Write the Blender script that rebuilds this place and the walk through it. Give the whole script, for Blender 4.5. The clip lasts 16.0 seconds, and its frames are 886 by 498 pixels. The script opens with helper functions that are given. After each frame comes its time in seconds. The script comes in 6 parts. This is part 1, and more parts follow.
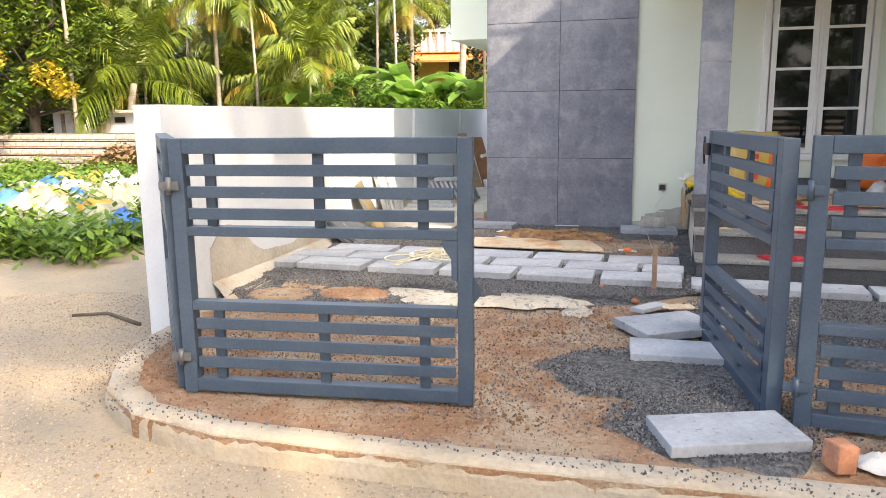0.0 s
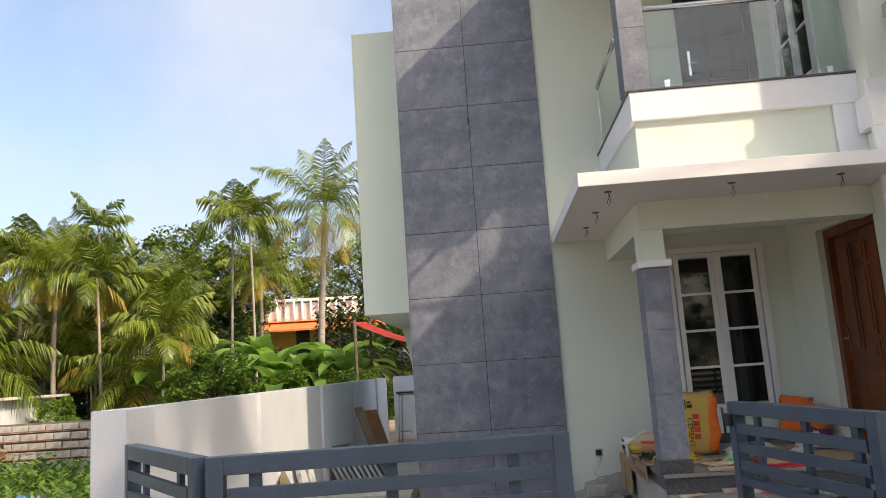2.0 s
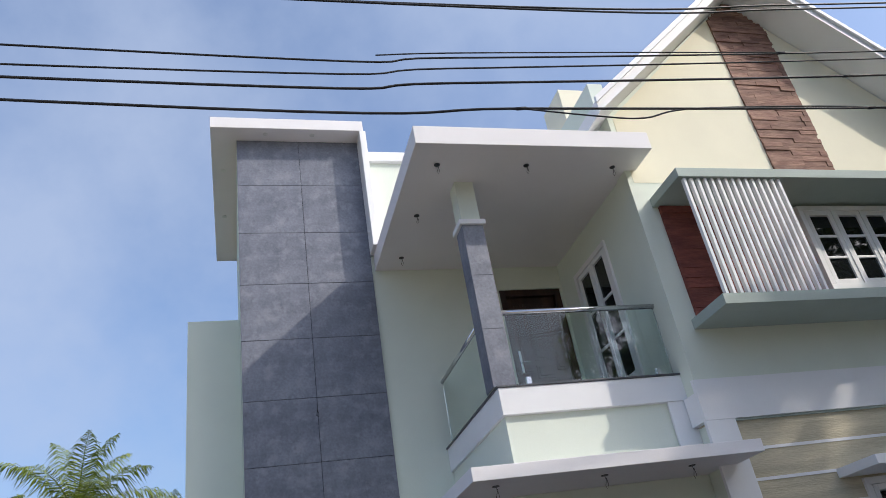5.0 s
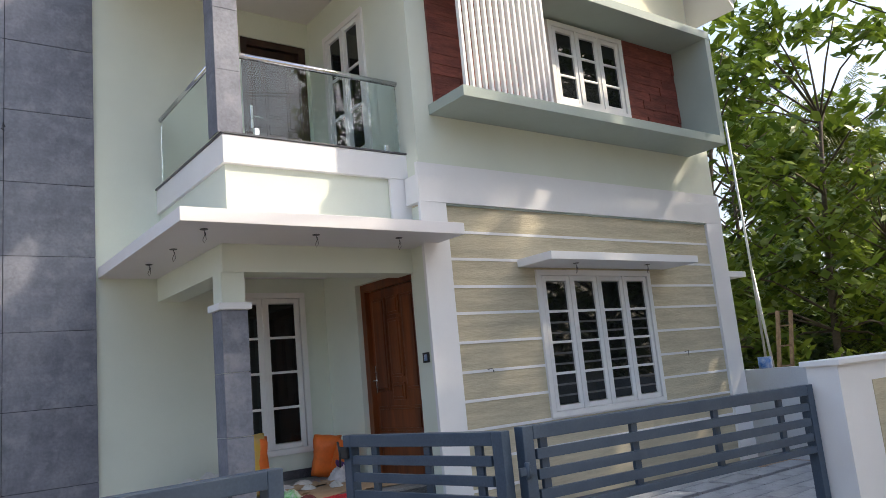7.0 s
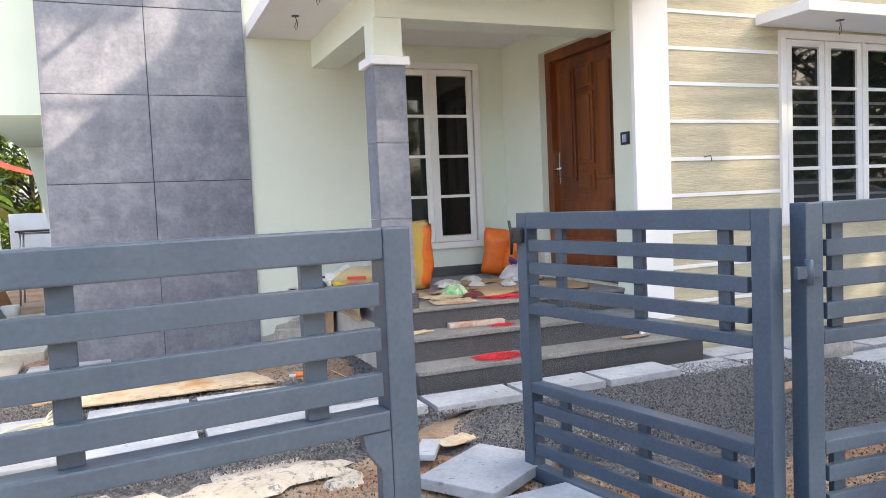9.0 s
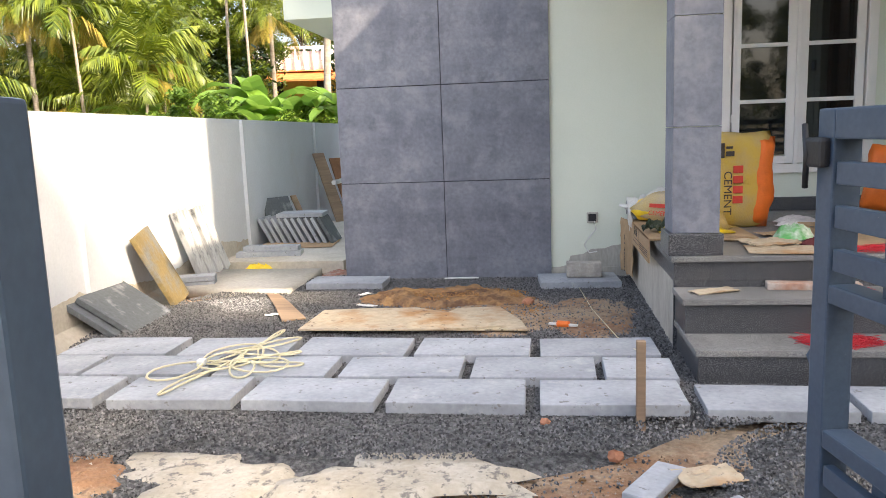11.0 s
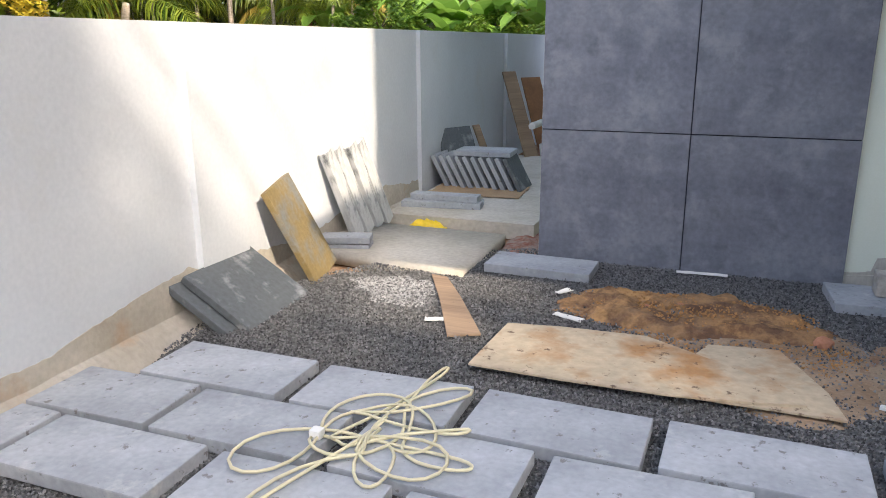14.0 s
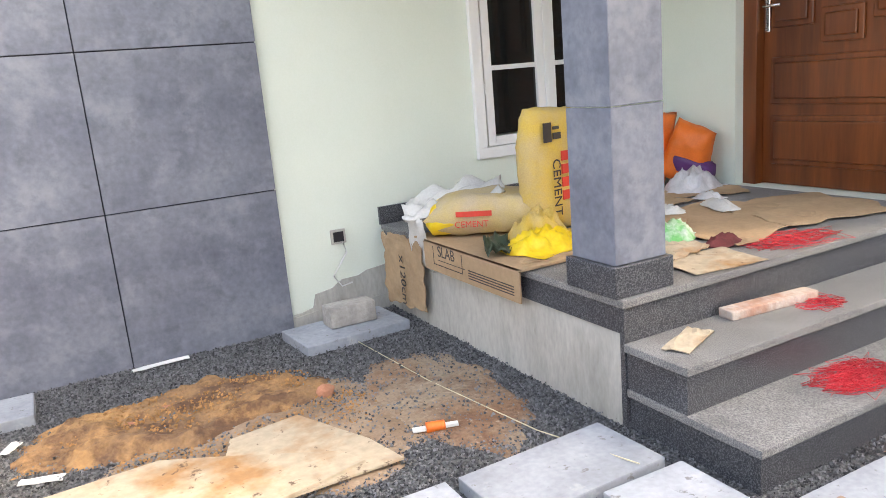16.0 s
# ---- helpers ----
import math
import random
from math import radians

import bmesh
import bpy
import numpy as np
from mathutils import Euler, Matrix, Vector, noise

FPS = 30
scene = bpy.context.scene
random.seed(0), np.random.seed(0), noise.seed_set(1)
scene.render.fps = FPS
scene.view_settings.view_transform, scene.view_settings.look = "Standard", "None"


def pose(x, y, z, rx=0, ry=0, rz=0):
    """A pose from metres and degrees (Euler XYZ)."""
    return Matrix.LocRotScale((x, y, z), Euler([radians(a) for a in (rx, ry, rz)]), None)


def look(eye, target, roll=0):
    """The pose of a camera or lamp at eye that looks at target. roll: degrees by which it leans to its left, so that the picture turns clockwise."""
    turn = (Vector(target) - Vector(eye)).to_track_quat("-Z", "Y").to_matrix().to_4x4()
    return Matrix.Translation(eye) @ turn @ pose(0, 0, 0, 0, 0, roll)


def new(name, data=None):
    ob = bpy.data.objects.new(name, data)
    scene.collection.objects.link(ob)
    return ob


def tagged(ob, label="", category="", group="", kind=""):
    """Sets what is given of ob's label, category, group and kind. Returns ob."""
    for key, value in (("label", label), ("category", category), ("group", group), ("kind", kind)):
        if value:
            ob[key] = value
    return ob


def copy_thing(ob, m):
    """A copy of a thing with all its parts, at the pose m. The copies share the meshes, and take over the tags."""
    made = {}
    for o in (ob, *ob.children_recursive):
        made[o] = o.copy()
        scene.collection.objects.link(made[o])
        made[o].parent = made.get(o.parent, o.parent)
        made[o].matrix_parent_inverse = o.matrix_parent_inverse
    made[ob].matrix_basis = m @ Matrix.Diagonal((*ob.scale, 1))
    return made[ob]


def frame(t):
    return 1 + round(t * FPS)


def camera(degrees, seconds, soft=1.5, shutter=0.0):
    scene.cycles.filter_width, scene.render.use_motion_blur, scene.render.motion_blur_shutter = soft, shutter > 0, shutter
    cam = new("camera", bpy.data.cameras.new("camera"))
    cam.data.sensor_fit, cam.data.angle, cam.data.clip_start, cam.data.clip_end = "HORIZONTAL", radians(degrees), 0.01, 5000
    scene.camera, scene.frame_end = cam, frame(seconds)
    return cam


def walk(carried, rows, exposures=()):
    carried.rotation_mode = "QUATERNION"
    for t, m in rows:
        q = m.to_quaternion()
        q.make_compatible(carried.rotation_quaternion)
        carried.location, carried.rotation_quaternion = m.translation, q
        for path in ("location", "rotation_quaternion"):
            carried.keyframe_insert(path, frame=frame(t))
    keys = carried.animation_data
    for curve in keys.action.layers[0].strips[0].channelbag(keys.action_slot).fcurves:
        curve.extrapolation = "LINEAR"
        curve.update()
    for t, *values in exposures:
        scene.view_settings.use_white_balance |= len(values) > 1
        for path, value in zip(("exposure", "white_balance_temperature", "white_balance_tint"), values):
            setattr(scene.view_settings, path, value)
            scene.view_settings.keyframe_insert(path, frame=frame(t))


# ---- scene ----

# camera and walk
cam = camera(61.4, 16.0, soft=0.65)
PATH = [
    (0, (1.184, -8.383, 1.316), (0.614, -6.5, 0.958), -0.6),
    (0.5, (0.832, -8.33, 1.366), (0.26, -6.415, 1.277), 0.5),
    (1, (0.588, -8.255, 1.438), (0.124, -6.315, 1.582), -0.8),
    (1.5, (0.323, -8.31, 1.471), (0.019, -6.342, 1.654), -2.8),
    (2, (0.116, -8.297, 1.488), (-0.005, -6.326, 1.806), -3.8),
    (2.5, (-0.132, -8.236, 1.511), (-0.116, -6.308, 2.043), -4.3),
    (3, (-0.459, -8.252, 1.511), (-0.354, -6.367, 2.172), -4.8),
    (3.2, (-0.548, -8.208, 1.51), (-0.41, -6.332, 2.189), -4.6),
    (5.3, (-0.914, -8.247, 1.61), (-0.254, -6.628, 2.581), -10.8),
    (5.5, (-0.889, -8.24, 1.6), (-0.142, -6.643, 2.545), -10.9),
    (6, (-0.873, -8.25, 1.613), (0.099, -6.743, 2.497), -11.4),
    (6.5, (-0.845, -8.227, 1.6), (0.328, -6.754, 2.273), -9.4),
    (7, (-0.846, -8.028, 1.498), (0.342, -6.454, 1.835), -5.4),
    (7.5, (-0.788, -7.805, 1.437), (0.312, -6.134, 1.423), -3.8),
    (8, (-0.75, -7.501, 1.385), (0.228, -5.76, 1.272), -2.0),
    (8.5, (-0.526, -7.199, 1.347), (0.336, -5.398, 1.225), -2.1),
    (9, (-0.193, -6.834, 1.264), (0.57, -4.99, 1.14), -2.5),
    (9.5, (0.105, -6.535, 1.224), (0.595, -4.602, 1.076), -3.4),
    (10, (0.352, -6.296, 1.182), (0.48, -4.312, 0.967), -2.2),
    (10.2, (0.451, -6.19, 1.175), (0.426, -4.205, 0.933), -2.0),
    (11.25, (0.78, -5.58, 1.18), (0.42, -3.68, 0.86), -2.0),
    (12.3, (0.743, -5.022, 1.238), (-0.269, -3.339, 0.858), -2.5),
    (12.5, (0.692, -4.92, 1.261), (-0.332, -3.242, 0.891), -2.7),
    (13, (0.491, -4.686, 1.282), (-0.547, -3.038, 0.829), -2.2),
    (13.5, (0.334, -4.47, 1.276), (-0.639, -2.788, 0.801), -0.3),
    (14, (0.233, -4.215, 1.292), (-0.474, -2.422, 0.758), -0.3),
    (14.5, (0.03, -4.108, 1.304), (-0.374, -2.23, 0.748), -2.0),
    (15, (-0.098, -3.993, 1.313), (-0.145, -2.068, 0.773), -3.5),
    (15.5, (-0.146, -3.842, 1.318), (0.245, -1.939, 0.844), -4.6),
    (16, (-0.237, -3.764, 1.315), (0.673, -2.043, 0.86), -5.0),
]
walk(cam, [(t, look(eye, target, roll)) for t, eye, target, roll in PATH], exposures=[(0, 2.27, 6900, 10), (0.8, 1.65, 6700, 10), (1.5, 1.22, 6800, 10), (2.5, 1.12, 6700, 10), (5.5, 0.48, 5450, 10), (6.5, 0.65, 5900, 10), (7.5, 2.0, 6400, 10), (8, 2.31, 6600, 10), (9, 2.54, 6700, 10), (10, 2.52, 6900, 10), (12.5, 1.73, 6500, 10), (14, 1.75, 6300, 10), (15, 2.2, 6800, 10), (16, 2.9, 7100, 10)])

# light: hazy morning sky and a low warm sun from the right, in front of the house
SUN = Vector((1.42, -1.0, 1.27)).normalized()
world = bpy.data.worlds.new("sky")
scene.world = world
world.use_nodes = True
wn = world.node_tree
sky = wn.nodes.new("ShaderNodeTexSky")
sky.sky_type = "NISHITA"
sky.sun_disc = False
sky.sun_elevation = math.asin(SUN.z)
sky.sun_rotation = math.atan2(SUN.x, SUN.y)
sky.air_density, sky.dust_density, sky.ozone_density = 1.0, 5.0, 1.5
# thin high haze and soft cloud over the whole sky
wco = wn.nodes.new("ShaderNodeTexCoord")
wno = wn.nodes.new("ShaderNodeTexNoise")
wno.inputs["Scale"].default_value, wno.inputs["Detail"].default_value, wno.inputs["Roughness"].default_value = 2.2, 7, 0.55
wn.links.new(wco.outputs["Generated"], wno.inputs["Vector"])
wra = wn.nodes.new("ShaderNodeMapRange")
wra.inputs["From Min"].default_value, wra.inputs["From Max"].default_value, wra.inputs["To Min"].default_value, wra.inputs["To Max"].default_value = 0.42, 0.68, 0.12, 0.74
wn.links.new(wno.outputs["Fac"], wra.inputs["Value"])
wmx = wn.nodes.new("ShaderNodeMix")
wmx.data_type = "RGBA"
wmx.inputs[7].default_value = (2.6, 2.75, 3.15, 1)
wn.links.new(wra.outputs["Result"], wmx.inputs[0])
wn.links.new(sky.outputs[0], wmx.inputs[6])
wn.links.new(wmx.outputs[2], wn.nodes["Background"].inputs[0])
wn.nodes["Background"].inputs[1].default_value = 0.15
sun_data = bpy.data.lights.new("sun", "SUN")
sun_data.energy, sun_data.angle, sun_data.color = 2.15, radians(1.0), (1.0, 0.83, 0.62)
sun = new("sun", sun_data)
sun.matrix_world = look(SUN * 50, (0, 0, 0))


# ---------- materials ----------
def mat(name, color, rough=0.7, var=0.12, scale=6.0, fine=60.0, bump=0.15, metal=0.0, second=None, mix=0.5, stretch=(1, 1, 1), rnd=0.0, spec=0.5, dist=0.01, contrast=(0.38, 0.62)):
    """Two-scale procedural surface: a blotchy colour mix and a fine grain, with a bump."""
    m = bpy.data.materials.new(name)
    m.use_nodes = True
    nt = m.node_tree
    N, L = nt.nodes, nt.links
    b = N["Principled BSDF"]
    b.inputs["Roughness"].default_value = rough
    b.inputs["Metallic"].default_value = metal
    b.inputs["Specular IOR Level"].default_value = spec
    co = N.new("ShaderNodeTexCoord")
    mp = N.new("ShaderNodeMapping")
    mp.inputs["Scale"].default_value = stretch
    L.new(co.outputs["Object"], mp.inputs["Vector"])
    vec = mp.outputs["Vector"]
    n1 = N.new("ShaderNodeTexNoise")
    n1.inputs["Scale"].default_value, n1.inputs["Detail"].default_value, n1.inputs["Roughness"].default_value = scale, 6, 0.6
    L.new(vec, n1.inputs["Vector"])
    n2 = N.new("ShaderNodeTexNoise")
    n2.inputs["Scale"].default_value, n2.inputs["Detail"].default_value = fine, 3
    L.new(vec, n2.inputs["Vector"])
    r1 = N.new("ShaderNodeValToRGB")
    r1.color_ramp.elements[0].position, r1.color_ramp.elements[1].position = contrast
    L.new(n1.outputs["Fac"], r1.inputs["Fac"])
    c = Vector(color[:3])
    s = Vector(second[:3]) if second else c * (1 - var)
    mx = N.new("ShaderNodeMix")
    mx.data_type = "RGBA"
    mx.inputs[6].default_value = (*(c if second else c * (1 + var * 0.5)), 1)
    mx.inputs[7].default_value = (*s, 1)
    L.new(r1.outputs["Color"], mx.inputs[0])
    mf = N.new("ShaderNodeMix")
    mf.data_type, mf.blend_type = "RGBA", "OVERLAY"
    mf.inputs[0].default_value = 0.08 + var * 0.8
    L.new(mx.outputs[2], mf.inputs[6])
    L.new(n2.outputs["Fac"], mf.inputs[7])
    out = mf.outputs[2]
    if rnd:
        oi = N.new("ShaderNodeObjectInfo")
        hv = N.new("ShaderNodeHueSaturation")
        mr = N.new("ShaderNodeMapRange")
        mr.inputs["To Min"].default_value, mr.inputs["To Max"].default_value = 1 - rnd, 1 + rnd
        L.new(oi.outputs["Random"], mr.inputs["Value"])
        L.new(mr.outputs["Result"], hv.inputs["Value"])
        L.new(out, hv.inputs["Color"])
        out = hv.outputs["Color"]
    L.new(out, b.inputs["Base Color"])
    if bump:
        bp = N.new("ShaderNodeBump")
        bp.inputs["Strength"].default_value, bp.inputs["Distance"].default_value = bump, dist
        ad = N.new("ShaderNodeMath")
        ad.operation = "ADD"
        L.new(n1.outputs["Fac"], ad.inputs[0])
        L.new(n2.outputs["Fac"], ad.inputs[1])
        L.new(ad.outputs[0], bp.inputs["Height"])
        L.new(bp.outputs["Normal"], b.inputs["Normal"])
    return m


def leaf_mat(name, color, second, rough=0.45, trans=0.35):
    """Leaves: colour differs leaf by leaf, light shines through."""
    m = bpy.data.materials.new(name)
    m.use_nodes = True
    nt = m.node_tree
    N, L = nt.nodes, nt.links
    b = N["Principled BSDF"]
    b.inputs["Roughness"].default_value = rough
    b.inputs["Specular IOR Level"].default_value = 0.4
    g = N.new("ShaderNodeNewGeometry")
    oi = N.new("ShaderNodeObjectInfo")
    ad = N.new("ShaderNodeMath")
    ad.operation = "MULTIPLY_ADD"
    ad.inputs[1].default_value = 0.7
    L.new(g.outputs["Random Per Island"], ad.inputs[0])
    m3 = N.new("ShaderNodeMath")
    m3.operation = "MULTIPLY"
    m3.inputs[1].default_value = 0.3
    L.new(oi.outputs["Random"], m3.inputs[0])
    L.new(m3.outputs[0], ad.inputs[2])
    mx = N.new("ShaderNodeMix")
    mx.data_type = "RGBA"
    mx.inputs[6].default_value, mx.inputs[7].default_value = (*color, 1), (*second, 1)
    L.new(ad.outputs[0], mx.inputs[0])
    L.new(mx.outputs[2], b.inputs["Base Color"])
    t = N.new("ShaderNodeBsdfTranslucent")
    L.new(mx.outputs[2], t.inputs["Color"])
    ms = N.new("ShaderNodeMixShader")
    ms.inputs[0].default_value = trans
    L.new(b.outputs[0], ms.inputs[1])
    L.new(t.outputs[0], ms.inputs[2])
    L.new(ms.outputs[0], N["Material Output"].inputs["Surface"])
    return m


def wood_mat(name, a, bcol, rough=0.4, axis=2, scale=9.0):
    st = [1, 1, 1]
    st[axis] = 0.08
    return mat(name, a, rough, 0.2, scale, 70, 0.12, second=bcol, stretch=st, dist=0.004)


def glass_mat(name, tint=(0.9, 0.97, 0.94), clear=True):
    m = bpy.data.materials.new(name)
    m.use_nodes = True
    b = m.node_tree.nodes["Principled BSDF"]
    if clear:
        b.inputs["Transmission Weight"].default_value = 1
        b.inputs["Base Color"].default_value = (*tint, 1)
        b.inputs["Roughness"].default_value = 0.0
        b.inputs["IOR"].default_value = 1.5
    else:
        b.inputs["Base Color"].default_value = (*tint, 1)
        b.inputs["Roughness"].default_value = 0.03
        b.inputs["Specular IOR Level"].default_value = 0.5
    return m


M_TILE = mat("slate_grey_wall_tile", (0.125, 0.134, 0.172), 0.46, 0.3, 3.4, 34, 0.04, second=(0.20, 0.21, 0.25), rnd=0.06, contrast=(0.34, 0.64), dist=0.002)
M_JOINT = mat("dark_joint", (0.03, 0.033, 0.05), 0.8)
M_MINT = mat("mint_wall_paint", (0.70, 0.745, 0.645), 0.75, 0.03, 1.2, 120, 0.03, dist=0.003)
M_GREENGREY = mat("grey_green_paint", (0.36, 0.42, 0.38), 0.7, 0.05, 1.5, 90, 0.03, dist=0.003)
M_WHITE = mat("white_paint", (0.80, 0.80, 0.80), 0.6, 0.03, 1.4, 110, 0.03, dist=0.003)
M_CEIL = mat("white_ceiling_paint", (0.78, 0.76, 0.76), 0.7, 0.02, 1.4, 90, 0.02, dist=0.003)
M_CREAM = mat("cream_paint", (0.79, 0.75, 0.575), 0.75, 0.03, 1.4, 110, 0.03, dist=0.003)
M_SAND = mat("sand_textured_render", (0.54, 0.485, 0.345), 0.85, 0.14, 3, 26, 0.42, stretch=(0.5, 0.5, 5), dist=0.012)
M_GREYRENDER = mat("bare_cement_render", (0.33, 0.31, 0.27), 0.9, 0.2, 4, 60, 0.3, second=(0.50, 0.48, 0.43), stretch=(1, 1, 0.35), contrast=(0.3, 0.6))
M_GATE = mat("blue_grey_gate_paint", (0.044, 0.068, 0.105), 0.38, 0.14, 5, 80, 0.03, second=(0.056, 0.082, 0.12), spec=0.35, dist=0.002)
M_GRANITE = mat("speckled_black_granite", (0.028, 0.03, 0.035), 0.28, 0.4, 230, 500, 0.05, second=(0.19, 0.19, 0.20), contrast=(0.46, 0.64), dist=0.001)
M_GRANITE_TOP = mat("dusty_granite_tread", (0.09, 0.09, 0.093), 0.6, 0.4, 230, 7, 0.05, second=(0.31, 0.30, 0.285), contrast=(0.38, 0.62), dist=0.001)
M_WINWHITE = mat("white_window_enamel", (0.80, 0.79, 0.77), 0.38, 0.02, 3, 60, 0.02, dist=0.002)
M_BAREIRON = mat("bare_iron", (0.16, 0.16, 0.165), 0.5, 0.2, 20, 80, 0.1, metal=0.6)
M_PANE = glass_mat("dark_window_glass", (0.012, 0.014, 0.014), False)
M_GLASS = glass_mat("clear_balustrade_glass")
M_STEEL = mat("polished_steel", (0.75, 0.75, 0.77), 0.16, 0.04, 4, 60, 0.0, metal=1.0)
M_DOOR = wood_mat("polished_teak", (0.21, 0.058, 0.014), (0.10, 0.025, 0.007), 0.3)
M_DARKWOOD = wood_mat("dark_teak", (0.05, 0.022, 0.014), (0.025, 0.011, 0.008), 0.4)
M_REDSTONE = mat("red_split_stone_cladding", (0.21, 0.062, 0.042), 0.8, 0.3, 9, 40, 0.6, second=(0.13, 0.035, 0.027), stretch=(0.35, 1, 1.6), rnd=0.18)
M_BROWNSTONE = mat("brown_split_stone_cladding", (0.30, 0.175, 0.125), 0.8, 0.3, 9, 40, 0.6, second=(0.17, 0.085, 0.06), stretch=(0.35, 1, 1.6), rnd=0.2)
M_BWALL = mat("pale_blue_white_boundary_paint", (0.585, 0.615, 0.66), 0.8, 0.07, 0.8, 50, 0.12, second=(0.54, 0.56, 0.595), dist=0.005)
M_PLINTH = mat("unpainted_plinth_plaster", (0.47, 0.435, 0.375), 0.9, 0.2, 2.5, 40, 0.3, second=(0.38, 0.345, 0.29))
M_SLAB = mat("grey_concrete_paver", (0.385, 0.405, 0.435), 0.85, 0.16, 3.5, 45, 0.35, second=(0.30, 0.318, 0.345), rnd=0.09, dist=0.006)
M_SLATE = mat("dark_slate_slab", (0.10, 0.112, 0.122), 0.75, 0.3, 7, 40, 0.4, second=(0.30, 0.31, 0.32), contrast=(0.54, 0.70))
M_CONC = mat("rough_concrete", (0.42, 0.39, 0.33), 0.9, 0.2, 3, 35, 0.4, second=(0.50, 0.47, 0.42))
M_CARD = mat("brown_cardboard", (0.42, 0.29, 0.17), 0.85, 0.12, 4, 50, 0.1, second=(0.36, 0.245, 0.14))
M_PLY = mat("weathered_plywood_sheet", (0.47, 0.39, 0.28), 0.85, 0.28, 2.6, 26, 0.3, second=(0.38, 0.21, 0.09), contrast=(0.52, 0.66))
M_PLANK = wood_mat("raw_plank", (0.33, 0.23, 0.15), (0.22, 0.15, 0.10), 0.8, axis=0)
M_BLOCK = mat("grey_block", (0.40, 0.37, 0.33), 0.9, 0.25, 8, 50, 0.5, rnd=0.12)
M_RUST = mat("red_clay_tile", (0.42, 0.12, 0.06), 0.8, 0.25, 4, 30, 0.3)
M_CABLE = mat("black_cable", (0.012, 0.012, 0.014), 0.5)
M_BARK = mat("palm_bark", (0.24, 0.20, 0.165), 0.9, 0.25, 5, 30, 0.5, second=(0.33, 0.29, 0.25), stretch=(1, 1, 3))
M_DARKBARK = mat("dark_bark", (0.10, 0.08, 0.06), 0.9, 0.3, 6, 30, 0.5)
M_PALM = leaf_mat("palm_frond_green", (0.025, 0.06, 0.006), (0.25, 0.30, 0.03), 0.35, 0.25)
M_PALMOLD = leaf_mat("yellowed_frond", (0.30, 0.22, 0.035), (0.40, 0.33, 0.07))
M_LEAF = leaf_mat("broad_leaf_green", (0.02, 0.055, 0.007), (0.20, 0.26, 0.025), 0.4, 0.22)
M_LEAFLIGHT = leaf_mat("fresh_leaf_green", (0.05, 0.12, 0.016), (0.20, 0.30, 0.035))
# leaf green darkened: the shade deep in the foliage is in the colour
M_LEAFDARK = leaf_mat("shade_coloured_leaf", (0.012, 0.03, 0.008), (0.05, 0.085, 0.018))
M_BANANA = leaf_mat("banana_leaf_green", (0.13, 0.26, 0.035), (0.24, 0.40, 0.07), 0.35, 0.45)
M_YELLEAF = leaf_mat("yellowing_leaf", (0.30, 0.26, 0.02), (0.50, 0.38, 0.04))
M_TEAKLEAF = leaf_mat("large_dull_leaf", (0.03, 0.075, 0.01), (0.26, 0.35, 0.04), 0.4, 0.32)
M_TWIG = leaf_mat("dry_brown_twig", (0.16, 0.10, 0.045), (0.26, 0.17, 0.09), 0.8, 0.1)


def stained(m, color, scale, lo, hi, strength=0.8):
    """Adds scattered stains with a shape of their own to a surface."""
    N, L = m.node_tree.nodes, m.node_tree.links
    b = N["Principled BSDF"]
    src = b.inputs["Base Color"].links[0].from_socket
    co = N.new("ShaderNodeTexCoord")
    oi = N.new("ShaderNodeObjectInfo")
    ns = N.new("ShaderNodeTexNoise")
    ns.noise_dimensions = "4D"
    ns.inputs["Scale"].default_value, ns.inputs["Detail"].default_value, ns.inputs["Roughness"].default_value = scale, 5, 0.65
    ml = N.new("ShaderNodeMath")
    ml.operation = "MULTIPLY"
    ml.inputs[1].default_value = 40
    L.new(oi.outputs["Random"], ml.inputs[0])
    L.new(ml.outputs[0], ns.inputs["W"])
    L.new(co.outputs["Object"], ns.inputs["Vector"])
    mr = N.new("ShaderNodeMapRange")
    mr.inputs["From Min"].default_value, mr.inputs["From Max"].default_value, mr.inputs["To Max"].default_value = lo, hi, strength
    L.new(ns.outputs["Fac"], mr.inputs["Value"])
    mx = N.new("ShaderNodeMix")
    mx.data_type = "RGBA"
    mx.inputs[7].default_value = (*color, 1)
    L.new(mr.outputs["Result"], mx.inputs[0])
    L.new(src, mx.inputs[6])
    L.new(mx.outputs[2], b.inputs["Base Color"])


stained(M_TILE, (0.30, 0.31, 0.345), 6, 0.50, 0.70, 0.6)
stained(M_TILE, (0.085, 0.09, 0.115), 9, 0.56, 0.72, 0.55)
stained(M_GATE, (0.14, 0.165, 0.195), 7, 0.62, 0.74, 0.22)
stained(M_GATE, (0.30, 0.31, 0.32), 40, 0.70, 0.74, 0.6)
stained(M_BWALL, (0.50, 0.47, 0.41), 1.6, 0.58, 0.75, 0.35)
stained(M_SLAB, (0.16, 0.15, 0.14), 22, 0.61, 0.66, 0.8)
stained(M_SLAB, (0.60, 0.60, 0.58), 7, 0.60, 0.72, 0.5)
stained(M_PLY, (0.34, 0.17, 0.06), 4, 0.54, 0.70, 0.65)
stained(M_PLY, (0.09, 0.05, 0.03), 20, 0.60, 0.66, 0.85)
stained(M_BWALL, (0.36, 0.33, 0.29), 5, 0.72, 0.76, 0.45)
stained(M_PLINTH, (0.42, 0.26, 0.14), 3.5, 0.56, 0.72, 0.6)


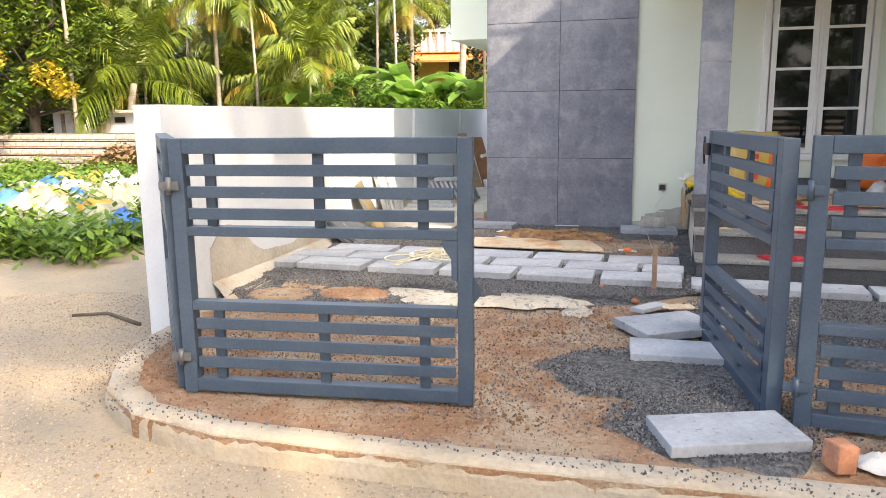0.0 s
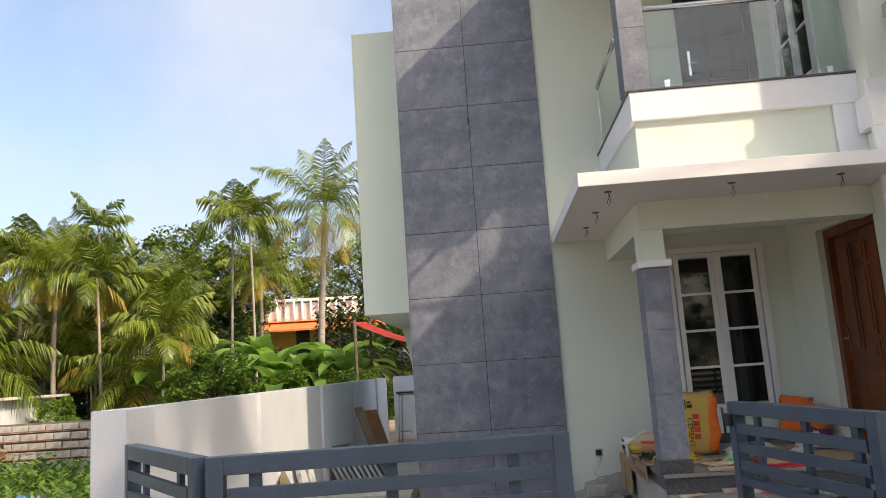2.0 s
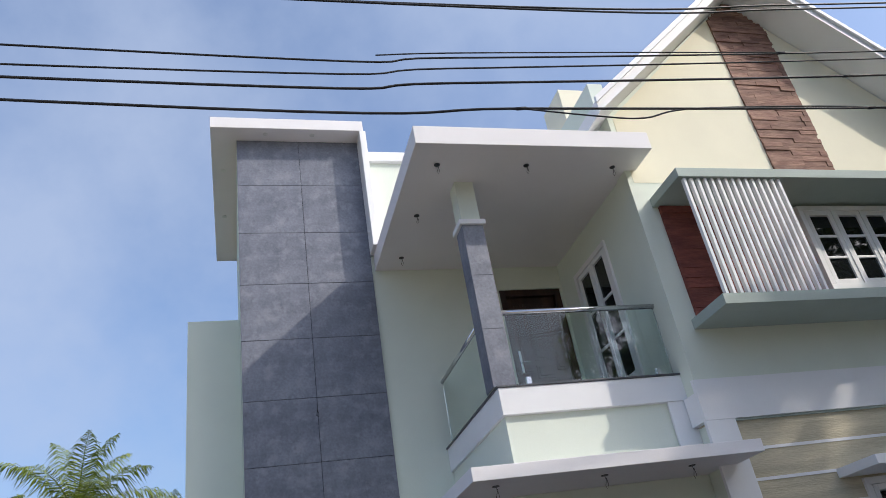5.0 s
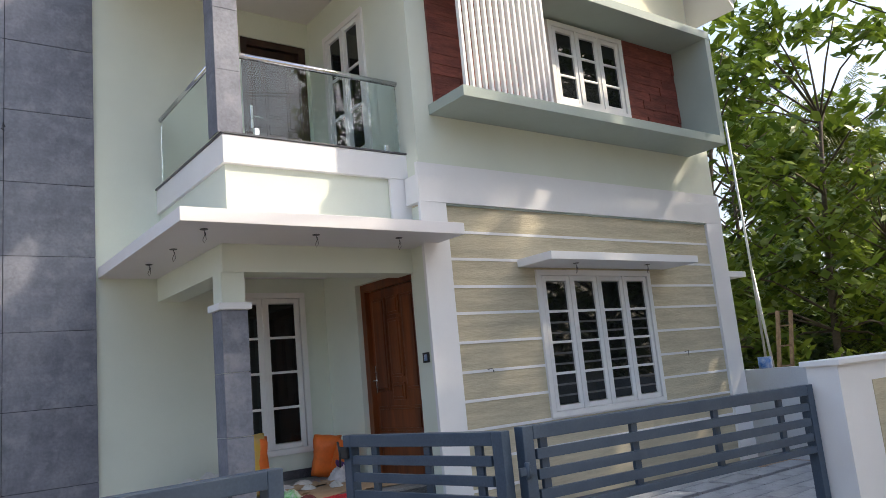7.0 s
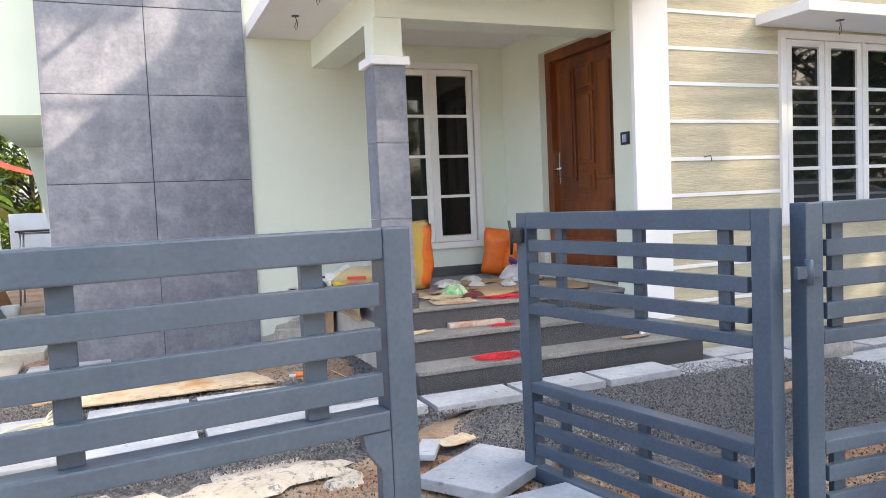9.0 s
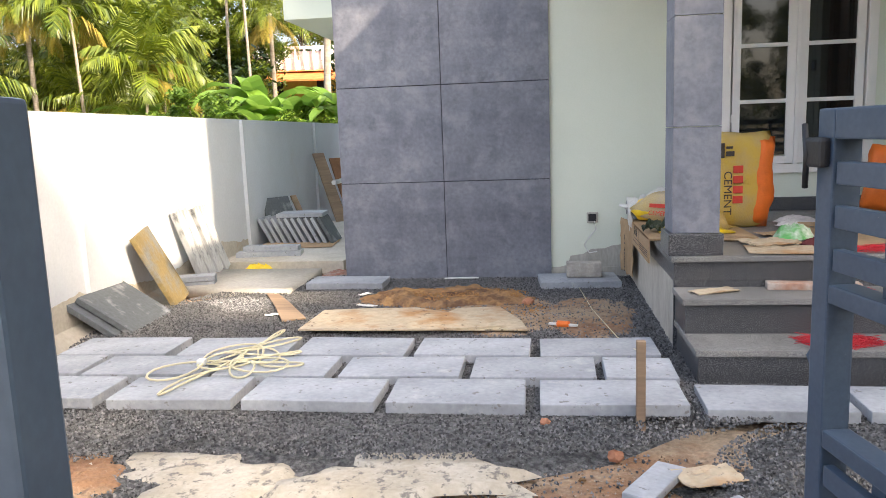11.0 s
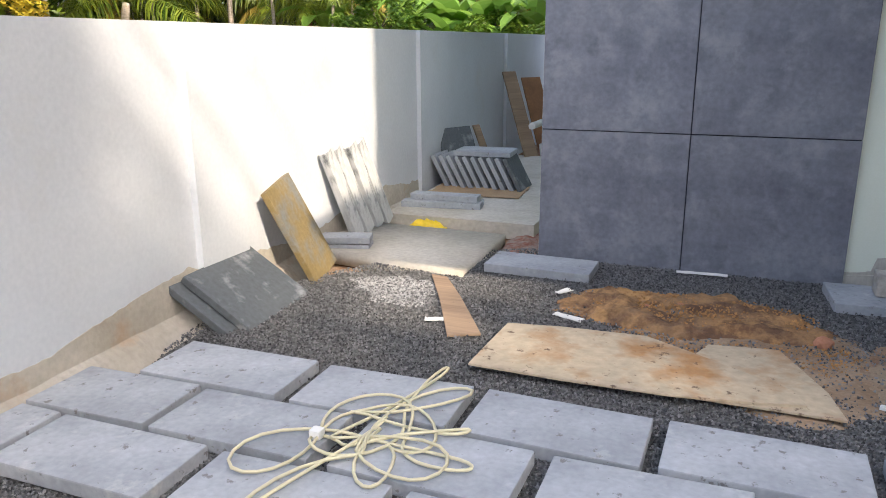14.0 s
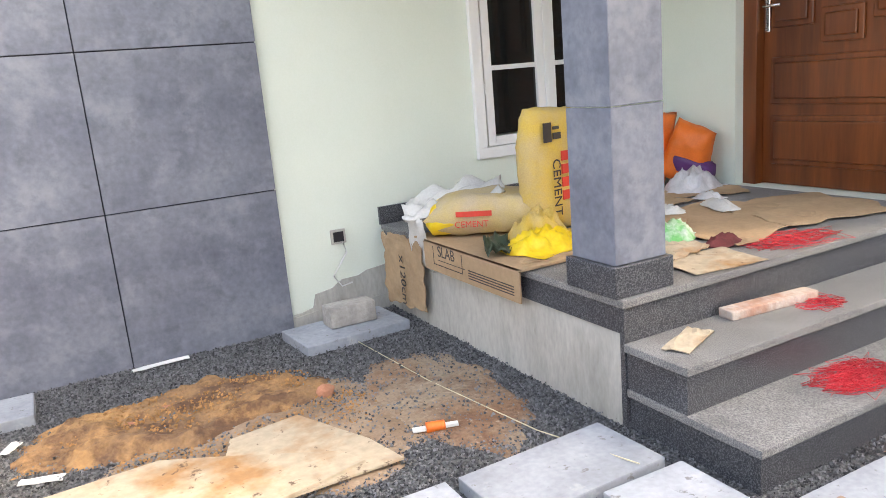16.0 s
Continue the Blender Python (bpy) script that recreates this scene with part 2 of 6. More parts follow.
# ---------- helpers ----------
def box(bm, x0, x1, y0, y1, z0, z1, bev=0.0):
    r = bmesh.ops.create_cube(bm, size=1)
    vs = r["verts"]
    for v in vs:
        v.co = Vector(((x0 + x1) / 2 + v.co.x * (x1 - x0), (y0 + y1) / 2 + v.co.y * (y1 - y0), (z0 + z1) / 2 + v.co.z * (z1 - z0)))
    if bev:
        es = list({e for v in vs for e in v.link_edges})
        bmesh.ops.bevel(bm, geom=es, offset=bev, segments=2, affect="EDGES", profile=0.6)
    return bm


def boxm(x0, x1, y0, y1, z0, z1, bev=0.0):
    return box(bmesh.new(), x0, x1, y0, y1, z0, z1, bev)


def prism(pts, y0, y1, bm=None):
    """A solid with outline pts (x, z), between y0 and y1."""
    bm = bm or bmesh.new()
    a = [bm.verts.new((x, y0, z)) for x, z in pts]
    b = [bm.verts.new((x, y1, z)) for x, z in pts]
    bm.faces.new(a)
    bm.faces.new(b[::-1])
    for i in range(len(pts)):
        j = (i + 1) % len(pts)
        bm.faces.new((a[j], a[i], b[i], b[j]))
    bmesh.ops.recalc_face_normals(bm, faces=bm.faces)
    return bm


def slab_poly(pts, z0, z1, bm=None):
    """A flat solid with plan outline pts (x, y)."""
    bm = bm or bmesh.new()
    a = [bm.verts.new((x, y, z0)) for x, y in pts]
    b = [bm.verts.new((x, y, z1)) for x, y in pts]
    bm.faces.new(a)
    bm.faces.new(b[::-1])
    for i in range(len(pts)):
        j = (i + 1) % len(pts)
        bm.faces.new((a[j], a[i], b[i], b[j]))
    bmesh.ops.recalc_face_normals(bm, faces=bm.faces)
    return bm


def tube(bm, pts, r, seg=8, r1=None):
    """A round bar along pts, tapering from r to r1."""
    r1 = r if r1 is None else r1
    pts = [Vector(p) for p in pts]
    rings = []
    for i, p in enumerate(pts):
        d = (pts[min(i + 1, len(pts) - 1)] - pts[max(i - 1, 0)]).normalized()
        u = d.cross(Vector((0.13, 0.31, 1)) if abs(d.z) < 0.95 else Vector((1, 0.1, 0))).normalized()
        w = d.cross(u)
        rr = r + (r1 - r) * i / max(1, len(pts) - 1)
        rings.append([bm.verts.new(p + (u * math.cos(a) + w * math.sin(a)) * rr) for a in (2 * math.pi * k / seg for k in range(seg))])
    for a, b in zip(rings, rings[1:]):
        for k in range(seg):
            bm.faces.new((a[k], a[(k + 1) % seg], b[(k + 1) % seg], b[k])).smooth = True
    bm.faces.new(rings[0][::-1])
    bm.faces.new(rings[-1])
    return bm


def mesh_of(bm, name, material):
    me = bpy.data.meshes.new(name)
    bm.normal_update()
    bm.to_mesh(me)
    bm.free()
    me.materials.append(material)
    return me


def solid(name, bm, material, label="", category="", kind="", group=""):
    return tagged(new(name, mesh_of(bm, name, material)), label, category, group, kind)


def part(name, bm, material, parent, label=""):
    ob = new(name, bm if isinstance(bm, bpy.types.Mesh) else mesh_of(bm, name, material))
    ob.parent = parent
    return tagged(ob, label)


def thing(name, label, category, at=None, group="", kind=""):
    ob = new(name)
    ob.empty_display_size = 0.1
    if at is not None:
        ob.matrix_basis = at
    return tagged(ob, label, category, group, kind)


def raw(name, verts, faces, material, smooth=False):
    me = bpy.data.meshes.new(name)
    me.from_pydata(verts, [], faces)
    me.materials.append(material)
    if smooth:
        me.polygons.foreach_set("use_smooth", [True] * len(faces))
    return me


# ---------- the house ----------
YF = -2.18    # front wall of the right wing
XW = 3.38     # side wall beside porch and balcony
XR = 8.38     # right end of the house
FLOOR = 0.527 # porch floor
BALC = 3.78   # balcony floor edge
RC0, RC1 = 6.12, 6.34
TW, TH, TZ = 0.8175, 0.735, 0.075

# tower with large tiles
tower = solid("wall_tower", boxm(-0.815, 0.812, 0.014, 3.2, -0.1, 8.17), M_JOINT, "tall stair tower clad in slate-grey tiles", "wall", "structure")
solid("wall_tower_side", boxm(-0.8195, -0.8155, 0.02, 3.2, -0.1, 8.165), M_MINT, "mint painted side of the stair tower", "wall", "structure")
cap = boxm(-1.15, 0.87, -0.26, 3.3, 8.17, 8.34, 0.006)
solid("tower_roof", cap, M_CEIL, "flat white overhanging concrete roof of the tower", "roof", "structure")
solid("tower_fin", boxm(0.815, 0.90, -0.262, 0.3, RC1 + 0.002, 8.168, 0.005), M_WHITE, "white vertical fin along the tower edge", "trim", "structure")
# left wing set back behind the tower
solid("wall_left_wing", boxm(-1.45, -0.821, 0.75, 5.0, 2.2, 5.85), M_MINT, "mint painted bay carried above the side passage", "wall", "structure")
solid("wall_left_lower", prism([(-0.842, -0.1), (-0.97, -0.1), (-1.06, 0.62), (-1.40, 2.198), (-0.842, 2.198)], 4.0, 4.9), M_MINT, "mint painted ground floor side wall", "wall", "structure")
# wall behind porch and balcony, with openings for the window and the upper door
def wall_y(name, x0, x1, y0, y1, z0, z1, holes, material, label):
    """A wall across y with rectangular holes (x0, x1, z0, z1)."""
    bm = bmesh.new()
    xs = sorted({x0, x1, *[h[0] for h in holes], *[h[1] for h in holes]})
    zs = sorted({z0, z1, *[h[2] for h in holes], *[h[3] for h in holes]})
    for a, b in zip(xs, xs[1:]):
        for c, d in zip(zs, zs[1:]):
            if not any(h[0] <= a and b <= h[1] and h[2] <= c and d <= h[3] for h in holes):
                box(bm, a, b, y0, y1, c, d)
    bmesh.ops.remove_doubles(bm, verts=bm.verts, dist=0.0005)
    inner = [f for f in bm.faces if len([g for g in bm.faces if g is not f and set(g.verts) == set(f.verts)])]
    bmesh.ops.delete(bm, geom=inner, context="FACES")
    return solid(name, bm, material, label, "wall", "structure")


PW = (2.05, 3.10, 0.805, 2.635)   # porch window
BD = (2.47, 3.34, BALC, 5.79)   # balcony door
wall_y("wall_porch_back", 0.8125, XW + 0.2, 0.03, 0.23, -0.1, 7.83, [PW, BD], M_MINT, "mint painted wall behind porch and balcony")
solid("roof_recess", boxm(0.905, XW + 0.2, -0.03, 5.9, 7.832, 7.99, 0.006), M_WHITE, "flat white roof edge above the recessed wall", "roof", "structure")
DO = (-1.85, -0.71, FLOOR, 2.60)  # main door on the side wall, in y
BWY = (-1.33, -0.40, 4.0, 5.72)   # balcony window on the side wall, in y


def wall_x(name, x0, x1, y0, y1, z0, z1, holes, material, label):
    ob = wall_y(name, y0, y1, x0, x1, z0, z1, holes, material, label)
    for v in ob.data.vertices:
        v.co = Vector((v.co.y, v.co.x, v.co.z))
    ob.data.flip_normals()
    return ob


wall_x("wall_porch_side", XW, XW + 0.2, YF + 0.2, 0.029, -0.1, 7.6, [DO, BWY], M_MINT, "mint painted side wall with the main door")
FWN = (4.78, 6.70, 0.96, 2.55)   # front window
BXW = (5.36, 6.70, 4.50, 5.58)   # upper window in the frame box
# front wall: lower part in sand texture, upper part in mint, gable in cream
wall_y("wall_front_lower", XW, XR, YF, YF + 0.199, -0.1, 3.22, [FWN], M_SAND, "sand-coloured textured ground floor wall")
solid("wall_return", boxm(XW - 0.004, XW - 0.0005, YF + 0.001, YF + 0.1995, -0.05, 3.2), M_MINT, "mint painted end face of the front wall", "wall", "structure")
GC, GZ = 5.78, 9.08
def roof_z(x):
    return GZ - 0.90 * abs(x - GC)


bm = prism([(XW - 0.02, 3.5), (XR, 3.5), (XR, roof_z(XR) - 0.02), (GC, GZ - 0.02), (XW - 0.02, roof_z(XW) - 0.02)], YF, YF + 0.2)
upper = solid("wall_front_upper", bm, M_MINT, "mint upper storey wall rising into a gable", "wall", "structure")
solid("wall_right_side", boxm(XR - 0.2, XR - 0.003, YF + 0.201, 6, -0.1, 7.0), M_MINT, "mint painted right side wall", "wall", "structure")
solid("wall_rear", boxm(-1.2, XR, 6.0, 6.2, -0.1, 7.0), M_MINT, "mint painted rear wall", "wall", "structure")
solid("floor_upper_slab", boxm(XW + 0.2, XR - 0.2, YF + 0.2, 6, 3.2, 3.45), M_CEIL, "concrete slab between the storeys", "slab", "structure")

# cream paint over the gable, above the frame box
bm = prism([(XW + 0.05, 5.95), (XR - 0.01, 5.95), (XR - 0.01, roof_z(XR) - 0.03), (GC, GZ - 0.03), (XW + 0.05, roof_z(XW) - 0.03)], YF - 0.004, YF - 0.0005)
solid("gable_facing", bm, M_CREAM, "cream painted gable face", "wall", "structure")
# strip of brown split stone in the gable: courses of single stones
strip = thing("wall_cladding", "vertical strip of brown split-stone cladding on the gable", "cladding")
zz = 6.0
while zz < 8.95:
    h = random.uniform(0.05, 0.085)
    x = max(5.37, GC - (GZ - zz - h) / 0.90 + 0.02)
    xe = min(6.26, GC + (GZ - zz - h) / 0.90 - 0.02)
    while x < xe - 0.01:
        w = min(random.uniform(0.2, 0.5), xe - x)
        if w > 0.03:
            d = random.uniform(0.012, 0.03)
            part("stone", boxm(x, x + w - 0.003, YF - 0.004 - d, YF - 0.004, zz, zz + h - 0.003), M_BROWNSTONE, strip)
        x += w
    zz += h

# gable roof: two pitched slabs with deep white verge
OV = -2.68
def pitched(name, x0, x1, label):
    t = 0.17
    pts = [(x0, roof_z(x0)), (x1, roof_z(x1)), (x1, roof_z(x1) + t), (x0, roof_z(x0) + t)]
    return solid(name, prism(pts, OV, 6.2), M_WHITE, label, "roof", "structure")


pitched("roof_left", 2.95, GC, "white pitched concrete roof slope with wide verge")
pitched("roof_right", GC, 8.85, "white pitched concrete roof slope with wide verge")
for s, xe in ((-1, 2.93), (1, 8.87)):
    bm = bmesh.new()
    pts = [(GC, GZ + 0.13), (xe, roof_z(xe) + 0.13), (xe, roof_z(xe) + 0.21), (GC, GZ + 0.21)]
    prism(pts, OV - 0.035, OV - 0.001, bm)
    solid("trim", bm, M_WHITE, "raised white moulding along the gable verge", "trim", "structure")
# soffit boards closing the verge against the wall
solid("chimney_block", boxm(4.55, 5.15, 0.6, 1.3, 7.5, 9.9), M_CREAM, "cream water tank housing above the roof", "roof block", "structure")

# flat roof over the balcony
solid("balcony_roof", boxm(0.86, 3.50, -2.59, 0.029, RC0, RC1, 0.006), M_CEIL, "flat white concrete roof over the balcony", "roof", "structure")
# lower canopy over the porch
solid("porch_canopy", boxm(0.84, 3.49, -2.65, 0.029, 2.80, 2.91, 0.005), M_CEIL, "thin flat white porch canopy", "canopy", "structure")
# balcony slab with a white band and a recessed panel
YB = -1.98
solid("balcony_slab", boxm(1.47, XW, YB + 0.05, 0.029, 2.912, 3.50), M_MINT, "mint faced balcony edge beam", "slab", "structure")
solid("balcony_floor", boxm(1.44, XW, YB, 0.029, 3.502, BALC - 0.02, 0.004), M_WHITE, "white band along the balcony edge", "slab", "structure")
solid("balcony_coping", boxm(1.425, XW - 0.01, YB - 0.012, 0.028, BALC - 0.018, BALC, 0.003), M_GRANITE, "dark granite coping under the glass", "trim", "structure")
# soffit beams of the porch
solid("porch_beam_front", boxm(1.42, XW - 0.002, -1.90, -1.62, 2.55, 2.798), M_MINT, "mint painted porch beam", "beam", "structure")
solid("porch_beam_side", boxm(1.42, 1.68, -1.618, 0.028, 2.55, 2.798), M_MINT, "mint painted porch beam", "beam", "structure")
# white frame around the front panel
FX = XW - 0.07
fr = bmesh.new()
box(fr, FX, FX + 0.32, YF - 0.04, YF - 0.001, -0.05, 3.218)
box(fr, XR - 0.34, XR + 0.01, YF - 0.04, YF - 0.001, -0.05, 3.218)
solid("frame_posts", fr, M_WHITE, "broad white border posts of the front panel", "trim", "structure")
fr = boxm(FX, XR + 0.01, YF - 0.042, YF + 0.198, 3.22, 3.499)
box(fr, FX, XR + 0.01, YF - 0.042, YF - 0.0005, 3.4992, 3.62)
solid("frame_band", fr, M_WHITE, "broad white band between the storeys", "trim", "structure")
solid("frame_band_left", boxm(XW - 0.24, XW - 0.002, YB + 0.01, YB + 0.04, 2.92, 3.50), M_WHITE, "white return at the end of the balcony panel", "trim", "structure")
# raised strip, its darker colour stands in for a groove's shade
solid("trim_panel", boxm(FX + 0.321, XR - 0.341, YF - 0.025, YF - 0.001, 3.199, 3.218), M_GREENGREY, "grey-green strip coloured as the shaded groove below the band", "trim", "structure")
solid("sunshade_side", boxm(XR + 0.001, XR + 0.58, -2.12, -1.0, 2.50, 2.58, 0.004), M_WHITE, "small white sunshade on the side wall", "sunshade", "structure")
for z in (2.93, 2.65, 2.37, 2.10, 1.81, 1.52, 1.24, 0.96, 0.68, 0.40):
    for a, b in (((FX + 0.321, FWN[0] - 0.001), (FWN[1] + 0.001, XR - 0.341)) if FWN[2] < z < FWN[3] else ((FX + 0.321, XR - 0.341),)):
        solid("trim", boxm(a, b, YF - 0.007, YF - 0.0005, z - 0.014, z + 0.014), M_WHITE, "thin white horizontal band on the textured wall", "trim", "structure")

# tiles of the tower
tile_me = mesh_of(boxm(0, TW - 0.006, 0, 0.013, 0, TH - 0.006, 0.0015), "tile", M_TILE)
for c in range(2):
    for r in range(11):
        z0 = TZ + TH * r
        if r == 10 or r == 0:
            h0 = 0.0 if r else -0.16
            me = mesh_of(boxm(0, TW - 0.006, 0, 0.013, h0, TH - 0.006, 0.0015), "tile", M_TILE)
        else:
            me = tile_me
        o = part("tile", me, M_TILE, tower)
        o.location = (-0.8175 + TW * c + 0.003, 0.0, z0 + 0.003)


# windows: leaves with glazing bars and single panes
def window(name, width, height, leaves, rows, label, m, bars=False):
    """A casement window seen from -y, lower left corner at the pose's origin."""
    w = thing(name, label, "window", m, kind="structure")
    f = 0.065
    bm = bmesh.new()
    box(bm, 0, width, -0.03, 0.07, 0, f, 0.004)
    box(bm, 0, width, -0.03, 0.07, height - f, height, 0.004)
    lw = (width - 2 * f) / leaves
    box(bm, 0, f, -0.03, 0.07, f, height - f, 0.004)
    box(bm, width - f, width, -0.03, 0.07, f, height - f, 0.004)
    for i in range(1, leaves):
        box(bm, f + lw * i - 0.012, f + lw * i + 0.012, -0.028, 0.07, f, height - f)
    part("window_frame", bm, M_WINWHITE, w)
    s = 0.055
    for i in range(leaves):
        x0, x1 = f + lw * i + 0.014, f + lw * (i + 1) - 0.014
        bm = bmesh.new()
        box(bm, x0, x0 + s, -0.018, 0.03, f + 0.004, height - f - 0.004, 0.004)
        box(bm, x1 - s, x1, -0.018, 0.03, f + 0.004, height - f - 0.004, 0.004)
        box(bm, x0 + s, x1 - s, -0.018, 0.03, f + 0.004, f + 0.004 + s, 0.003)
        box(bm, x0 + s, x1 - s, -0.018, 0.03, height - f - 0.004 - s, height - f - 0.004, 0.003)
        ph = (height - 2 * f - 0.008 - 2 * s) / rows
        for r in range(1, rows):
            zc = f + 0.004 + s + ph * r
            box(bm, x0 + s, x1 - s, -0.014, 0.026, zc - 0.014, zc + 0.014, 0.003)
        leaf = part("sash", bm, M_WINWHITE, w)
        for r in range(rows):
            z0 = f + 0.004 + s + ph * r
            part("pane", boxm(x0 + s, x1 - s, 0.004, 0.009, z0 + 0.01, z0 + ph - 0.01), M_PANE, leaf)
        if bars:
            bm = bmesh.new()
            for r in range(rows - 1):
                z0 = f + 0.004 + s + ph * r
                for e in (0.30, 0.64):
                    box(bm, x0 + s + 0.004, x1 - s - 0.004, 0.0005, 0.0035, z0 + ph * e - 0.011, z0 + ph * e + 0.011)
            part("grille", bm, M_BAREIRON, leaf, "dull horizontal grille bars")
        for z in (0.22, 0.78):
            part("hinge", boxm(x0 - 0.012, x0 + 0.006, -0.03, -0.016, height * z - 0.03, height * z + 0.03, 0.003), M_WINWHITE, leaf)
    return w


window("window_1", PW[1] - PW[0], PW[3] - PW[2], 2, 4, "white two-leaf casement window with dark panes", pose(PW[0], 0.03, PW[2]))
window("window_2", FWN[1] - FWN[0], FWN[3] - FWN[2], 4, 4, "white four-leaf casement window with dark panes and grille bars", pose(FWN[0], YF, FWN[2]), True)
window("window_3", BXW[1] - BXW[0], BXW[3] - BXW[2], 3, 3, "white three-leaf casement window reflecting palm fronds", pose(BXW[0], YF - 0.065, BXW[2]))
window("window_4", BWY[1] - BWY[0], BWY[3] - BWY[2], 2, 3, "white two-leaf balcony window with dark panes", pose(XW, BWY[1], BWY[2], 0, 0, -90))


# panelled doors
def door(name, width, height, label, m, material, handle=True):
    d = thing(name, label, "door", m, kind="structure")
    fw = 0.09
    bm = bmesh.new()
    box(bm, 0, fw, -0.01, 0.12, 0, height, 0.004)
    box(bm, width - fw, width, -0.01, 0.12, 0, height, 0.004)
    box(bm, fw, width - fw, -0.01, 0.12, height - fw, height, 0.004)
    part("door_frame", bm, material, d)
    bm = boxm(fw + 0.003, width - fw - 0.003, 0.05, 0.085, 0.005, height - fw - 0.003)
    leaf = part("door_leaf", bm, material, d)
    x0, x1 = fw + 0.06, width - fw - 0.06
    xm = (x0 + x1) / 2
    H = height - fw
    for a, b, c, e in ((x0, xm - 0.16, 0.88, H - 0.1), (xm + 0.16, x1, 0.88, H - 0.1), (xm - 0.12, xm + 0.12, 1.02, H - 0.34), (xm - 0.12, xm + 0.12, H - 0.3, H - 0.1), (xm - 0.12, xm + 0.12, 0.78, 0.96), (x0, x1, 0.46, 0.72), (x0, x1, 0.12, 0.40)):
        bm = boxm(a, b, 0.034, 0.05, c, e, 0.008)
        box(bm, a + 0.03, b - 0.03, 0.022, 0.036, c + 0.03, e - 0.03, 0.01)
        part("panel", bm, material, leaf)
    if handle:
        bm = boxm(fw + 0.02, fw + 0.055, 0.03, 0.05, 0.86, 1.16, 0.006)
        tube(bm, [(fw + 0.04, 0.03, 1.0), (fw + 0.04, -0.005, 1.0), (fw + 0.15, -0.005, 1.0)], 0.009)
        part("handle", bm, M_STEEL, leaf, "steel lever handle on a long plate")
    return d


door("door_1", DO[1] - DO[0], DO[3] - DO[2], "polished reddish teak panelled main door, closed", pose(XW + 0.075, DO[1], DO[2], 0, 0, -90), M_DOOR)
door("door_2", BD[1] - BD[0], BD[3] - BD[2], "dark wooden balcony door, closed", pose(BD[0], 0.06, BD[2]), M_DARKWOOD)

# frame box around the upper window
bx = thing("window_surround", "projecting grey-green box frame around the upper window", "window frame", kind="structure")
BX0, BX1, BY = 3.55, 7.92, -2.77
part("sill", boxm(BX0, BX1, BY, YF - 0.001, 4.15, 4.26, 0.005), M_GREENGREY, bx)
part("hood", boxm(BX0, BX1, BY, YF - 0.001, 5.62, 5.73, 0.005), M_GREENGREY, bx)
part("cheek", boxm(BX1 - 0.10, BX1 - 0.001, BY + 0.004, YF - 0.001, 4.261, 5.619), M_GREENGREY, bx)
# slats
for i in range(15):
    x = 3.62 + i * 0.083
    part("slat", boxm(x, x + 0.030, BY + 0.03, BY + 0.075, 4.262, 5.618), M_WHITE, bx, "white upright slat")
# red stone cladding beside the upper window
for nm, xa, xb in (("wall_cladding", 3.62, BXW[0] - 0.001), ("wall_cladding", BXW[1] + 0.001, BX1 - 0.101)):
    sp = thing(nm, "red split-stone cladding inside the window surround", "cladding")
    zz = 4.262
    while zz < 5.60:
        h = min(0.115, 5.618 - zz)
        x = xa
        while x < xb:
            w = min(random.uniform(0.35, 0.6), xb - x)
            part("stone", boxm(x, x + w - 0.003, YF - 0.03 - random.uniform(0, 0.02), YF - 0.0012, zz, zz + h - 0.003), M_REDSTONE, sp)
            x += w
        zz += h

# sunshade over the front window
solid("sunshade", boxm(4.54, 7.02, -2.70, YF - 0.001, 2.575, 2.66, 0.004), M_WHITE, "thin flat white sunshade over the window", "sunshade", "structure")


# porch pillar and balcony pillar with tiles
def pillar(name, x, y, z0, zt, z1, label, base):
    p = thing(name, label, "pillar", pose(x, y, 0), kind="structure")
    w = 0.103
    part("core", boxm(-w, w, -w, w, z0, z1), M_MINT, p)
    zz, i = z0 + base, 0
    hs = (zt - z0 - base) / 3
    while zz < zt - 0.01:
        for r in range(4):
            o = part("tile", boxm(-w - 0.01, w + 0.01, -w - 0.012, -w - 0.001, zz + 0.002, zz + hs - 0.002, 0.001), M_TILE, p)
            o.rotation_euler = (0, 0, r * math.pi / 2)
        zz += hs
    part("cap", boxm(-w - 0.042, w + 0.042, -w - 0.042, w + 0.042, zt, zt + 0.06, 0.008), M_WHITE, p, "white cap moulding")
    if base > 0.02:
        part("base", boxm(-w - 0.03, w + 0.03, -w - 0.03, w + 0.03, z0, z0 + base, 0.006), M_GRANITE, p, "speckled granite base")
    return p


pillar("porch_pillar", 1.51, -1.785, FLOOR, 2.225, 2.549, "square porch pillar clad in grey tiles", 0.11)
pillar("balcony_pillar", 1.525, -1.835, BALC, 5.56, RC0, "square balcony pillar clad in grey tiles", 0.0)

# glass balustrade
bal = thing("glass_balustrade", "frameless clear glass balustrade with steel handrail", "railing")
part("glass", boxm(1.66, XW - 0.02, YB + 0.10, YB + 0.112, BALC, 4.54), M_GLASS, bal).visible_shadow = False
part("glass", boxm(1.50, 1.512, YB + 0.30, 0.0, BALC, 4.54), M_GLASS, bal).visible_shadow = False
part("handrail", tube(bmesh.new(), [(1.64, YB + 0.106, 4.57), (XW - 0.005, YB + 0.106, 4.57)], 0.028, 10), M_STEEL, bal)
part("handrail", tube(bmesh.new(), [(1.506, YB + 0.27, 4.57), (1.506, 0.02, 4.57)], 0.028, 10), M_STEEL, bal)
